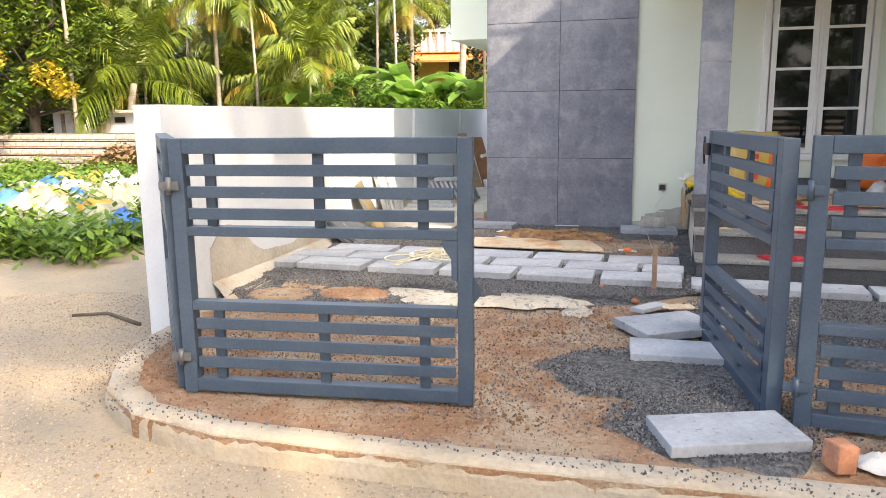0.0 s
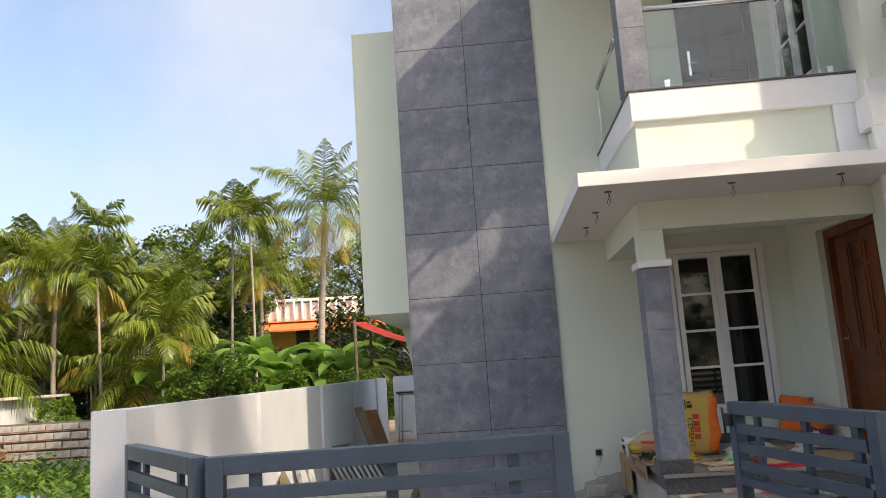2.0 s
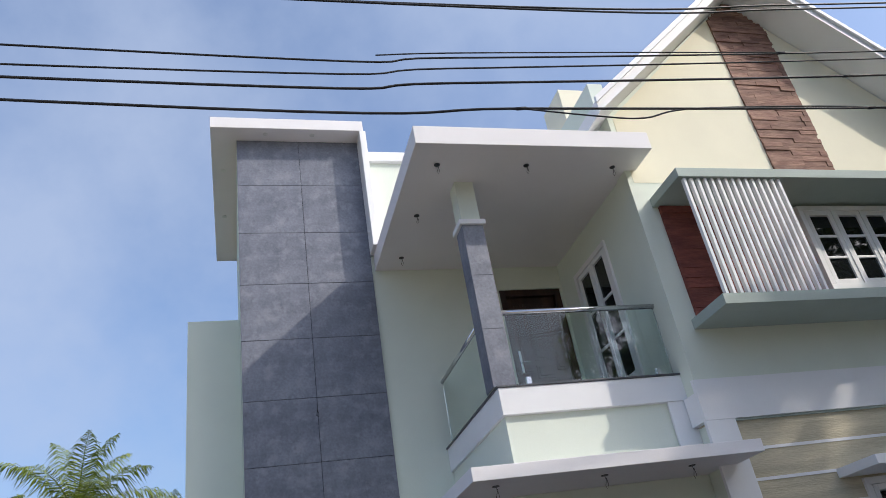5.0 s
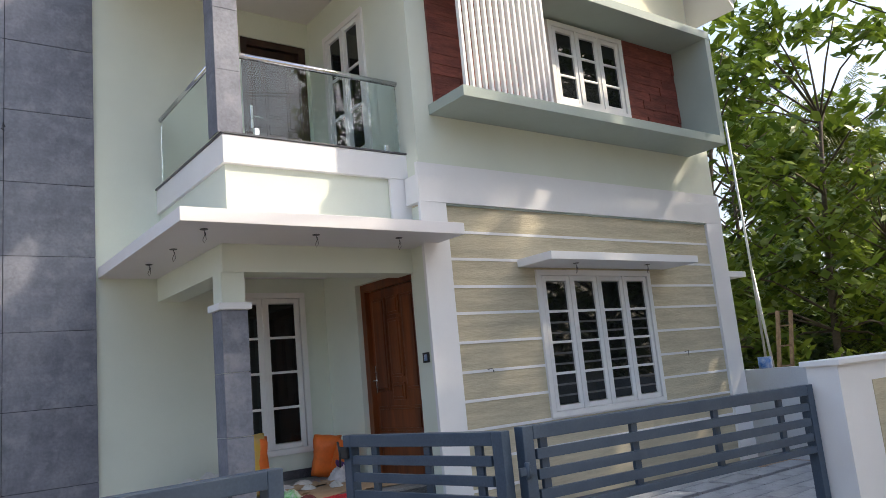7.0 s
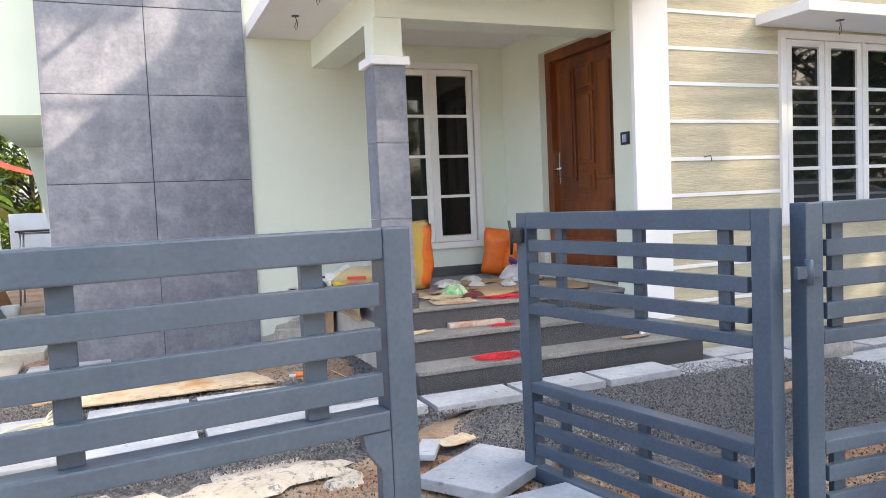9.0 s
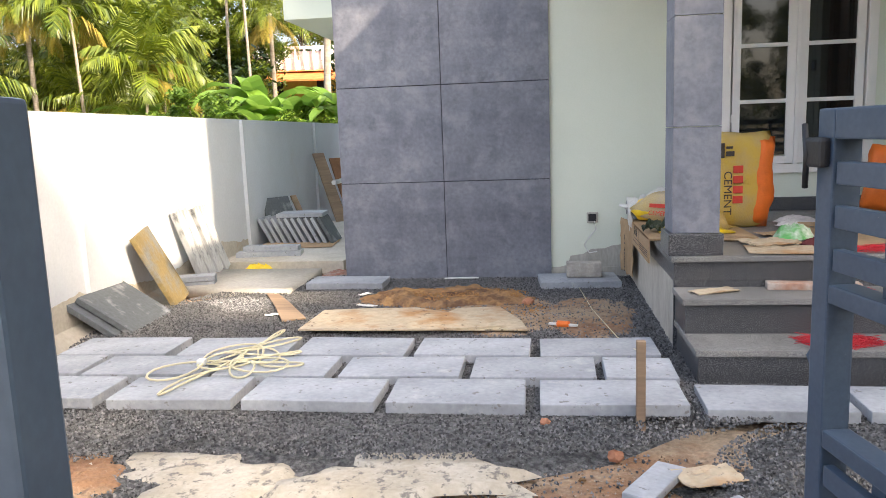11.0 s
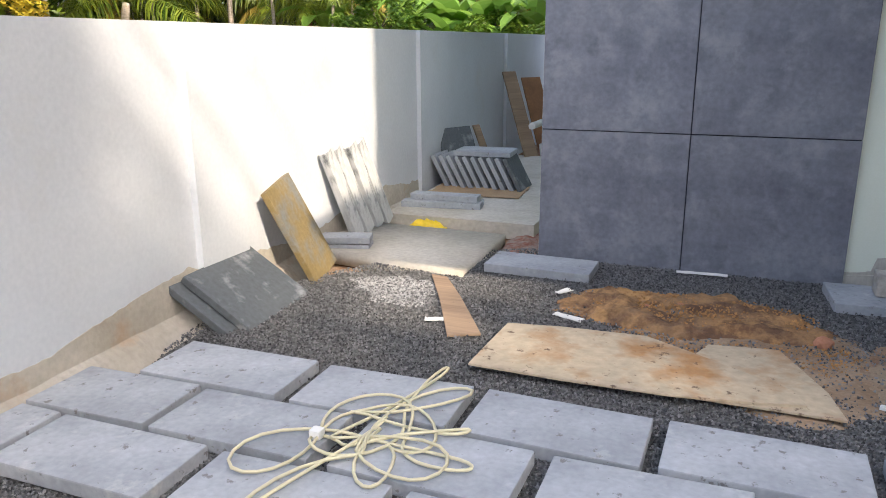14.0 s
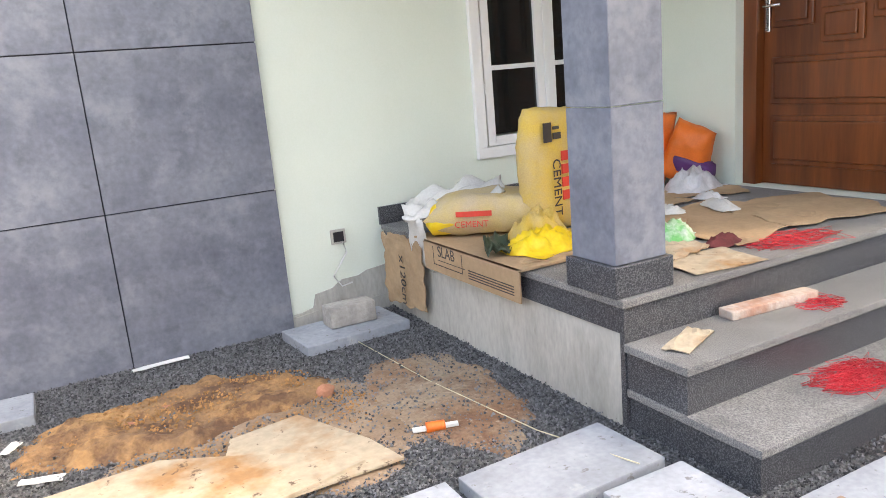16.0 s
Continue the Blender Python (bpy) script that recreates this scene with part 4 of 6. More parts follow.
def banana(name, h, label):
    b = thing(name, label, "banana plant")
    me, top = trunk_mesh(h * 0.55, 0.10, 0.06, (0.02, 0.02), M_LEAFLIGHT, "stem")
    part("stem", me, M_LEAFLIGHT, b)
    V, Fc = [], []
    for k in range(9):
        az, e = k * 2.4 + random.uniform(-0.3, 0.3), radians(random.uniform(35, 82))
        out, sd = Vector((math.cos(az), math.sin(az), 0)), Vector((-math.sin(az), math.cos(az), 0))
        p, L, n = Vector(top), h * random.uniform(0.6, 0.8), 9
        prev = None
        for j in range(n + 1):
            f = j / n
            wd = 0.30 * math.sin(math.pi * min(1, 0.08 + 0.92 * f)) ** 0.6 * (h / 2.6)
            tear = random.uniform(0.75, 1.0)
            i = len(V)
            V += [p - sd * wd * tear + Vector((0, 0, 0.10 * wd)), p + Vector((0, 0, -0.05)), p + sd * wd * tear + Vector((0, 0, 0.10 * wd))]
            if prev is not None:
                Fc += [(prev, prev + 1, i + 1, i), (prev + 1, prev + 2, i + 2, i + 1)]
            prev = i
            p = p + (out * math.cos(e) + Vector((0, 0, math.sin(e)))) * (L / n)
            e -= radians(11 + 6 * f)
    part("leaves", raw("leaves", V, Fc, M_BANANA), M_BANANA, b)
    return b


def plant(src, x, y, s=1.0, turn=None, z=-0.12):
    """A further specimen of a plant, turned and scaled."""
    c = copy_thing(src, pose(x, y, z, 0, 0, random.uniform(0, 360) if turn is None else turn))
    c.scale = s if isinstance(s, tuple) else (s, s, s)
    return c


COCO = palm("coconut_palm", 7.5, 0.14, 19, 3.2, 54, 0.70, 0.042, (0.05, 0.0), 7, "tall coconut palm with drooping yellowed lower fronds")
COCO.matrix_basis = pose(-6.1, 18, -0.12)
COCO_LOW = palm("coconut_palm", 2.5, 0.15, 17, 3.5, 54, 0.85, 0.052, (0.12, 0.05), 4, "young coconut palm with long low fronds")
COCO_LOW.matrix_basis = pose(-15.9, 12.4, -0.12)
ARECA = palm("areca_palm", 7.6, 0.06, 11, 1.7, 34, 0.62, 0.06, (0.02, 0.01), 0, "slender areca palm with a feathery crown")
ARECA.matrix_basis = pose(-9.3, 18, -0.12, 0, 0, 20)
ARECA2 = palm("areca_palm", 5.2, 0.06, 12, 1.8, 34, 0.62, 0.062, (-0.05, 0.03), 3, "slender areca palm with some dry fronds")
ARECA2.matrix_basis = pose(-12.2, 14.5, -0.12)
ARECA3 = palm("areca_palm", 3.2, 0.055, 12, 1.9, 34, 0.62, 0.065, (0.04, -0.03), 2, "short areca palm with broad arching fronds")
ARECA3.matrix_basis = pose(-9.8, 13.5, -0.12)
random.seed(5)
for i in range(34):
    src = random.choice((ARECA, ARECA2, ARECA2, ARECA3, ARECA3))
    y = random.uniform(14.5, 26)
    x = random.uniform(-1.05, -0.42) * (y + 8.3)
    plant(src, x, y, random.uniform(0.8, 1.12))
for x, y, s in ((-21, 16, 0.9), (-17.5, 20, 0.85), (-14.0, 24, 0.8), (-25, 21, 1.0), (-3.2, 25, 0.95), (-11, 27, 0.9)):
    plant(COCO, x, y, s)
plant(COCO_LOW, -11.0, 15.5, 0.8)
plant(ARECA, -15.7, 10.0, 1.17)
plant(ARECA, -17.6, 11.5, 1.2)
plant(COCO, -19.0, 13.5, 0.92)
plant(ARECA, -7.75, 16.0, 0.92)
plant(COCO, -14.2, 15.2, (0.68, 0.68, 0.72))
plant(ARECA2, -15.3, 15.0, 1.15)

MANGO = branchy("mango_tree", 7.2, 2.7, 52, 430, 0.22, M_LEAF, "dense dark green mango tree with tan flower sprays", low=0.2, r0=0.2)
MANGO.matrix_basis = pose(-17.3, 10.0, -0.12)
part("flower_sprays", leaf_cloud([((2.0, -1.3, 2.6), 0.5), ((2.2, -1.0, 2.2), 0.4), ((0.3, -2.4, 4.2), 0.4), ((1.0, -2.3, 3.0), 0.45)], 230, 0.17, M_YELLEAF, "flower_sprays"), M_YELLEAF, MANGO, "yellow-tan young leaves and flower sprays")
BROAD = branchy("broadleaf_tree", 9.0, 3.6, 54, 400, 0.24, M_LEAF, "tall broadleaf tree rising behind the palms", low=0.12)
BROAD.matrix_basis = pose(-14.5, 27, -0.12)
for x, y, s in ((-20, 28, 1.0), (-25, 24, 1.0), (-13.6, 29, 0.85), (-4.0, 28, 0.95), (0, 26, 0.9), (-30, 22, 1.0), (-32, 14, 0.9), (-28, 9, 0.8), (5, 30, 0.9), (12, 28, 1.0)):
    plant(BROAD, x, y, s)
BUSH = branchy("bush", 2.4, 1.3, 26, 300, 0.15, M_LEAFLIGHT, "bright green leafy bush behind the wall", "bush", low=0.1, r0=0.05)
BUSH.matrix_basis = pose(-7.4, 11.5, -0.12)
for x, y, s in ((-8.6, 12.2, 0.8), (-5.0, 12.0, 0.8), (-12.4, 12.5, 0.6), (-3.6, 11.2, 0.7)):
    plant(BUSH, x, y, s)
BANANA = banana("banana_plant", 3.0, "banana plant with broad torn leaves")
BANANA.matrix_basis = pose(-6.3, 13.2, -0.12)
for x, y, s in ((-5.3, 12.6, 0.9), (-6.9, 14.3, 1.1), (-4.6, 13.8, 1.0), (-5.9, 11.9, 0.75), (-10.4, 14.6, 0.9), (-3.9, 12.7, 0.85)):
    plant(BANANA, x, y, s)
# undergrowth filling the wood, its leaves coloured dark to stand for shaded gaps
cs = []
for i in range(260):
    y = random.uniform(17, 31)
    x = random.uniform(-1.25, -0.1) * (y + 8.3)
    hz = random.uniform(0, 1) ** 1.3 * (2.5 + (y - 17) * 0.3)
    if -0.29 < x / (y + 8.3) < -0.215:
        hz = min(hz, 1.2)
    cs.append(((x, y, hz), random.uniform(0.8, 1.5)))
tagged(new("undergrowth", leaf_cloud(cs, 170, 0.33, M_LEAFDARK, "undergrowth")), "undergrowth coloured dark as the shade between the palm trunks", "undergrowth", kind="stuff")

# trees to the right of the house
TEAK = branchy("teak_tree", 8.6, 2.6, 36, 75, 0.36, M_TEAKLEAF, "large-leaved tree with open crown beside the house", low=0.12, r0=0.10)
TEAK.matrix_basis = pose(13.0, 1.2, -0.12)
plant(TEAK, 16.5, 2.5, 1.0)
plant(TEAK, 14.8, -0.3, 1.05)
plant(BROAD, 24.5, 4.5, 1.0)
plant(BROAD, 27, -1.5, 0.95)
plant(TEAK, 19.5, 5.0, 0.6)
plant(BROAD, 24, 6, 0.6)
plant(BROAD, 27, 1, 0.55)
plant(BROAD, 21, 9, 0.62)
plant(BROAD, 31, -3, 0.5)
plant(COCO, 24, 2.3, 0.98)
plant(BROAD, 20, 0.0, 0.62)
plant(BROAD, 22.5, -3, 0.6)
plant(TEAK, 15.5, -1.4, 0.62)
plant(BROAD, -9.5, 46, 1.2)
plant(BROAD, -15, 44, 1.2)
plant(COCO, 30, 8, 1.0)
plant(BUSH, 17, -1.5, 1.0)
plant(BUSH, 19.5, -0.5, 1.1)
# undergrowth under the right-hand trees, shade again put into the leaf colour
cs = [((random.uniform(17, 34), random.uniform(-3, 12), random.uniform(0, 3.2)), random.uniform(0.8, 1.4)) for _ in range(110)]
tagged(new("undergrowth", leaf_cloud(cs, 170, 0.3, M_LEAFDARK, "undergrowth")), "undergrowth coloured dark as the shade beyond the side wall", "undergrowth", kind="stuff")

# trees across the road, behind the walk: they shade the yard and show in the windows
SHADE = branchy("roadside_tree", 11.0, 3.4, 60, 180, 0.34, M_LEAF, "tall roadside tree across the road", low=0.15, r0=0.2)
def across(k, u):
    return 1.42 * k + u * 0.576, -1.0 * k + u * 0.818


SHADE.matrix_basis = pose(*across(8.0, 0.7), -0.12)
SHADE.scale = (0.87, 0.87, 0.87)
for k, u, s in ((8.3, 3.6, (0.76, 0.76, 0.75)), (8.0, -3.7, (0.64, 0.64, 1.13)), (9.3, -1.3, 1.0)):
    x, y = across(k, u)
    plant(SHADE, x, y, s)
for i in range(13):
    plant(BROAD, -34 + i * 6.0 + random.uniform(-1, 1), -31 - random.uniform(0, 5), random.uniform(0.75, 0.95))
plant(COCO, 4, -19, 1.0)
plant(COCO, 9, -20, 1.0)

# overhead cables along the road
def cable(pts, r, on=True, label="thin black overhead cable above the road"):
    """A cable through plan places and heights (x, z), carried on at both ends unless it is a short strand."""
    (xa, za), (xb, zb) = pts[0], pts[1]
    (xc, zc), (xd, zd) = pts[-2], pts[-1]
    full = list(pts) if not on else [(xa - 8, za - 8 * (zb - za) / (xb - xa) + 0.5)] + list(pts) + [(xd + 6, zd + 6 * (zd - zc) / (xd - xc))]
    line = []
    for i in range(len(full) - 1):
        p0, p1, p2, p3 = (Vector(full[max(0, min(len(full) - 1, i + k))]) for k in (-1, 0, 1, 2))
        for j in range(8):
            u = j / 8
            q = 0.5 * (2 * p1 + (p2 - p0) * u + (2 * p0 - 5 * p1 + 4 * p2 - p3) * u * u + (3 * p1 - p0 - 3 * p2 + p3) * u ** 3)
            line.append((q.x, -5.0, q.y))
    line.append((full[-1][0], -5.0, full[-1][1]))
    return solid("overhead_cable", tube(bmesh.new(), line, r, 6), M_CABLE, label, "cable", group="overhead cables")


for pts, r in ((((-0.98, 4.79), (0.39, 4.87), (2.98, 5.10), (7.13, 5.52)), 0.007), (((-0.05, 4.86), (0.39, 4.91), (1.45, 4.995), (2.98, 5.11)), 0.005),
               (((-1.07, 4.67), (0.38, 4.78), (3.16, 5.04), (7.07, 5.45)), 0.0065), (((-1.06, 4.57), (0.37, 4.66), (3.47, 4.91), (6.93, 5.26)), 0.009),
               (((-1.05, 4.40), (0.81, 4.48), (3.54, 4.61), (6.6, 4.82)), 0.009), (((0.81, 4.48), (1.34, 4.44), (1.65, 4.44), (2.09, 4.54), (3.54, 4.615), (4.21, 4.52), (5.0, 4.63)), 0.006),
               (((0.85, 5.37), (3.39, 5.65), (7.65, 6.21)), 0.008), (((0.98, 5.36), (3.37, 5.60), (7.61, 6.16)), 0.008), (((3.96, 6.35), (8.23, 6.99)), 0.007)):
    cable(pts, r, r > 0.0062)
for x, z in ((0.81, 4.48), (2.98, 5.105), (3.47, 4.91), (3.54, 4.61)):
    solid("cable_tie", tube(bmesh.new(), [(x - 0.03, -5.0, z - 0.004), (x + 0.03, -5.0, z + 0.004)], 0.012, 6), M_CABLE, "dark tie binding the overhead cables", "cable tie", group="cable ties")

# ---------- clutter in the yard ----------
GZ0 = 0.05
M_YELLOWBAG = mat("yellow_woven_sack", (0.62, 0.42, 0.07), 0.6, 0.15, 7, 160, 0.3, second=(0.55, 0.40, 0.16))
M_TANBAG = mat("dusty_tan_sack", (0.46, 0.37, 0.24), 0.75, 0.15, 6, 150, 0.3, second=(0.50, 0.38, 0.16))
M_ORANGE = mat("orange_printed_sack", (0.80, 0.17, 0.02), 0.5, 0.15, 6, 120, 0.2)
M_PURPLE = mat("purple_plastic", (0.10, 0.03, 0.14), 0.4)
M_WHITECLOTH = mat("grubby_white_cloth", (0.62, 0.60, 0.56), 0.85, 0.12, 6, 90, 0.3)
M_YELLOW = mat("bright_yellow_plastic_bag", (0.80, 0.56, 0.02), 0.4, 0.12, 8, 60, 0.2)
M_CLEARBAG = mat("milky_plastic_bag", (0.62, 0.60, 0.60), 0.3, 0.2, 9, 60, 0.3)
M_GREENBAG = mat("green_packet", (0.12, 0.42, 0.12), 0.4, 0.3, 14, 60, 0.2, second=(0.6, 0.65, 0.6))
M_MAROON = mat("maroon_rag", (0.14, 0.03, 0.03), 0.9, 0.2, 12, 80, 0.4)
M_BLUETARP = mat("blue_plastic_sheet", (0.04, 0.17, 0.50), 0.5, 0.2, 6, 60, 0.3, second=(0.45, 0.52, 0.62))
M_PALESACK = mat("pale_faded_sack", (0.24, 0.24, 0.16), 0.7, 0.2, 5, 80, 0.3, second=(0.33, 0.32, 0.26))
M_YELSACK = mat("yellow_faded_sack", (0.36, 0.24, 0.045), 0.7, 0.15, 5, 80, 0.3)
M_REDTHREAD = mat("red_thread", (0.72, 0.03, 0.05), 0.6)
M_HOSE = mat("cream_hose", (0.66, 0.60, 0.40), 0.5, 0.1, 6, 60, 0.05)
M_BRICK = mat("red_brick_clay", (0.42, 0.19, 0.11), 0.9, 0.25, 9, 60, 0.5)
M_PAPER = mat("white_scrap", (0.70, 0.70, 0.68), 0.8, 0.1, 5, 60, 0.1)
M_YSLATE = mat("yellow_stained_slate", (0.21, 0.155, 0.065), 0.8, 0.3, 5, 40, 0.4, second=(0.16, 0.165, 0.16), contrast=(0.45, 0.62))
M_SLATEW = mat("whitened_slate", (0.50, 0.51, 0.52), 0.8, 0.3, 9, 40, 0.4, second=(0.15, 0.16, 0.17), contrast=(0.5, 0.62), stretch=(1, 1, 0.4))
M_WHITEPATCH = mat("spilt_white_cement", (0.50, 0.46, 0.385), 0.9, 0.2, 5, 50, 0.4, second=(0.42, 0.37, 0.29))
stained(M_WHITEPATCH, (0.15, 0.14, 0.13), 26, 0.54, 0.62, 0.85)
M_ORANGESAND = mat("orange_laterite_sand", (0.45, 0.25, 0.10), 0.95, 0.3, 4, 45, 0.8, second=(0.22, 0.13, 0.07), dist=0.02)
M_BLACKPL = mat("black_plastic", (0.015, 0.015, 0.02), 0.4)
M_TEXTRED = mat("red_print", (0.62, 0.05, 0.03), 0.6)
M_TEXTDARK = mat("dark_print", (0.05, 0.04, 0.035), 0.7)
M_REDTARP = mat("red_tarpaulin", (0.55, 0.06, 0.03), 0.55, 0.15, 3, 40, 0.2)
M_OCHRE = mat("ochre_house_paint", (0.55, 0.46, 0.10), 0.8)
M_REDROOF = mat("old_red_tile_roof", (0.30, 0.075, 0.045), 0.85, 0.3, 3, 30, 0.4)
M_ORANGEROOF = mat("orange_clay_roof", (0.62, 0.19, 0.05), 0.8, 0.2, 3, 30, 0.4)
M_PINKWASH = mat("faded_pinkish_whitewash", (0.68, 0.58, 0.54), 0.8, 0.1, 2, 30, 0.1)
M_METAL = mat("galvanised_pipe", (0.42, 0.44, 0.45), 0.4, 0.1, 5, 40, 0.05, metal=0.7)


def crumple(bm, amp, freq=3.0, seed=0):
    """Pushes the vertices about by a smooth noise, to soften a shape."""
    for v in bm.verts:
        n = noise.noise_vector(v.co * freq + Vector((seed, seed * 1.7, 0)))
        v.co += n * amp
    for f in bm.faces:
        f.smooth = True
    return bm


def sack_mesh(w, d, h, seed, pinch=0.55, material=None, name="body", cuts=10):
    """A filled sack lying along x: a swollen pillow with flattened, pinched ends."""
    bm = bmesh.new()
    bmesh.ops.create_grid(bm, x_segments=cuts * 2, y_segments=cuts, size=1)
    top = bmesh.ops.duplicate(bm, geom=bm.verts[:] + bm.edges[:] + bm.faces[:])
    tops = {g for g in top["geom"] if isinstance(g, bmesh.types.BMVert)}
    for v in bm.verts:
        x, y = v.co.x, v.co.y
        f = (max(0.0, 1 - x ** 4) ** 0.5) * (max(0.0, 1 - y ** 4) ** 0.5)
        v.co = Vector((x * w / 2, y * d / 2 * (1 - 0.08 * x * x), h / 2 + (1 if v in tops else -1) * h / 2 * f))
    bmesh.ops.remove_doubles(bm, verts=bm.verts, dist=0.0008)
    bmesh.ops.recalc_face_normals(bm, faces=bm.faces)
    crumple(bm, 0.022, 6.0, seed)
    crumple(bm, 0.008, 22.0, seed)
    return mesh_of(bm, name, material)


def sheet_mesh(w, d, amp, seed, material, name="sheet", n=14, thick=0.004, ragged=0.12, freq=2.5, drop=None):
    """A loose sheet with ragged edges and folds."""
    bm = bmesh.new()
    bmesh.ops.create_grid(bm, x_segments=n, y_segments=n, size=1)
    for v in bm.verts:
        x, y = v.co.x, v.co.y
        e = max(abs(x), abs(y))
        k = 1 - ragged * (0.5 + 0.5 * noise.noise(Vector((x * 3 + seed, y * 3, seed)))) * e ** 3
        z = amp * (0.6 + noise.noise(Vector((x * freq + seed, y * freq, 0.3))) + 0.4 * noise.noise(Vector((x * freq * 2.6, y * freq * 2.6 + seed, 0.7))))
        v.co = Vector((x * k * w / 2, y * k * d / 2, max(0.001, z)))
    geom = bmesh.ops.extrude_face_region(bm, geom=bm.faces[:])
    for v in (g for g in geom["geom"] if isinstance(g, bmesh.types.BMVert)):
        v.co.z += thick
    bmesh.ops.recalc_face_normals(bm, faces=bm.faces)
    for f in bm.faces:
        f.smooth = amp > 0.02
    return mesh_of(bm, name, material)


def bag_mesh(w, d, h, seed, material, name="bag", n=26):
    """A slack crumpled bag: a low dome with soft folds, its rim on the floor."""
    bm = bmesh.new()
    bmesh.ops.create_grid(bm, x_segments=n, y_segments=n, size=1)
    for v in bm.verts:
        x, y = v.co.x, v.co.y
        r = min(1.0, math.sqrt(x * x + y * y))
        k = 1 + 0.22 * noise.noise(Vector((x * 1.4 + seed, y * 1.4, 0)))
        f1 = abs(noise.noise(Vector((x * 2.3 + seed, y * 2.3, 1.7))))
        f2 = abs(noise.noise(Vector((x * 5.0, y * 5.0 + seed, 4.1))))
        z = h * max(0.0, 1 - r ** 2.5) * (0.75 + 0.55 * (0.5 - 2 * f1) + 0.25 * (0.4 - 2 * f2))
        v.co = Vector((x * k * w / 2 * (1 - 0.12 * y * y), y * k * d / 2 * (1 - 0.12 * x * x), z + 0.003))
    geom = bmesh.ops.extrude_face_region(bm, geom=bm.faces[:])
    for v in (g for g in geom["geom"] if isinstance(g, bmesh.types.BMVert)):
        v.co.z += 0.003
    bmesh.ops.recalc_face_normals(bm, faces=bm.faces)
    for f in bm.faces:
        f.smooth = True
    return mesh_of(bm, name, material)


def loose(name, me, m, label, cat, group=""):
    ob = new(name, me)
    ob.matrix_basis = m
    return tagged(ob, label, cat, group)


def words(body, size, material, parent, m, name="print"):
    cu = bpy.data.curves.new(name, "FONT")
    cu.body, cu.size, cu.extrude = body, size, 0.0006
    tmp = new(name, cu)
    me = bpy.data.meshes.new_from_object(tmp.evaluated_get(bpy.context.evaluated_depsgraph_get()))
    bpy.data.objects.remove(tmp)
    me.materials.clear()
    me.materials.append(material)
    ob = new(name, me)
    ob.parent = parent
    ob.matrix_basis = m
    return ob


def rock_mesh(r, seed, material, name="stone"):
    bm = bmesh.new()
    bmesh.ops.create_icosphere(bm, subdivisions=2, radius=r)
    for v in bm.verts:
        v.co *= 1 + 0.35 * noise.noise(v.co.normalized() * 1.6 + Vector((seed, 0, 0)))
        v.co.z *= 0.7
    return mesh_of(bm, name, material)


# plywood sheets and the laterite hole behind them
def flat_board(name, pts, z, t, material, label, cat):
    return solid(name, slab_poly(pts, z, z + t), material, label, cat)


flat_board("plywood_sheet", [(-0.10, -1.66), (0.66, -1.66), (0.62, -1.46), (0.47, -1.10), (0.20, -1.14), (0.1, -1.42)], GZ0 + 0.022, 0.008, M_PLY, "weathered plywood sheet under another", "board")
flat_board("plywood_sheet", [(-0.66, -1.69), (-0.3, -1.70), (0.1, -1.69), (0.36, -1.65), (0.54, -1.61), (0.50, -1.50), (0.12, -1.26), (-0.05, -1.16), (-0.4, -1.18), (-0.64, -1.22)], GZ0 + 0.031, 0.009, M_PLY, "weathered plywood sheet stained with orange mud", "board")
def soil_bed(name, cx, cy, rx, ry, z, h, material, label, seed, hollow=0.0):
    """A trodden spread of soil: a fine relief that thins out along a ragged rim; hollow sinks its middle."""
    n = 64
    V, Fc, at = [], [], {}
    for i in range(n + 1):
        for j in range(n + 1):
            x, y = 2 * i / n - 1, 2 * j / n - 1
            r = math.hypot(x, y) * (1 + 0.30 * noise.noise(Vector((x * 1.8 + seed, y * 1.8, 1))) + 0.16 * noise.noise(Vector((x * 6, y * 6 + seed, 2))))
            if r < 1:
                f = min(1.0, (1 - r) * 4)
                d = noise.noise(Vector((x * 3 + seed, y * 3, 3))) + 0.55 * noise.noise(Vector((x * 9, y * 9, seed))) + 0.3 * noise.noise(Vector((x * 24, y * 24, seed + 4)))
                at[i, j] = len(V)
                V.append((cx + rx * x, cy + ry * y, z - 0.012 + f * (0.016 + h * (0.55 + 0.6 * d) - hollow * max(0.0, 1 - 2.2 * r))))
    for i, j in at:
        q = [(i, j), (i + 1, j), (i + 1, j + 1), (i, j + 1)]
        if all(p in at for p in q):
            Fc.append([at[p] for p in q])
    ob = new(name, raw(name, V, Fc, material, True))
    return tagged(ob, label, "soil", kind="stuff")


stained(M_ORANGESAND, (0.10, 0.05, 0.03), 7, 0.48, 0.60, 0.8)
M_TRODDEN = mat("trodden_brown_soil", (0.34, 0.25, 0.17), 0.95, 0.25, 6, 70, 0.6, second=(0.25, 0.165, 0.10), dist=0.01)
soil_bed("laterite_mound", 0.10, -0.74, 0.62, 0.34, GZ0, 0.055, M_ORANGESAND, "heap of loose orange laterite soil with dark wet clods", 2.0, 0.03)
soil_bed("trodden_soil", 0.34, -1.20, 0.78, 0.52, GZ0 - 0.004, 0.012, M_TRODDEN, "trodden brown soil around the plywood sheets", 5.0)
soil_bed("trodden_soil", 1.02, -1.25, 0.30, 0.62, GZ0 - 0.002, 0.012, M_EARTH, "trampled brown earth on the gravel", 8.0)
soil_bed("trodden_soil", -1.0, -3.45, 0.30, 0.20, 0.022, 0.020, M_EARTH, "patch of red-brown earth among gravel", 14.0)
soil_bed("trodden_soil", -1.45, -3.22, 0.22, 0.20, 0.024, 0.020, M_EARTH, "patch of red-brown earth among gravel", 17.0)
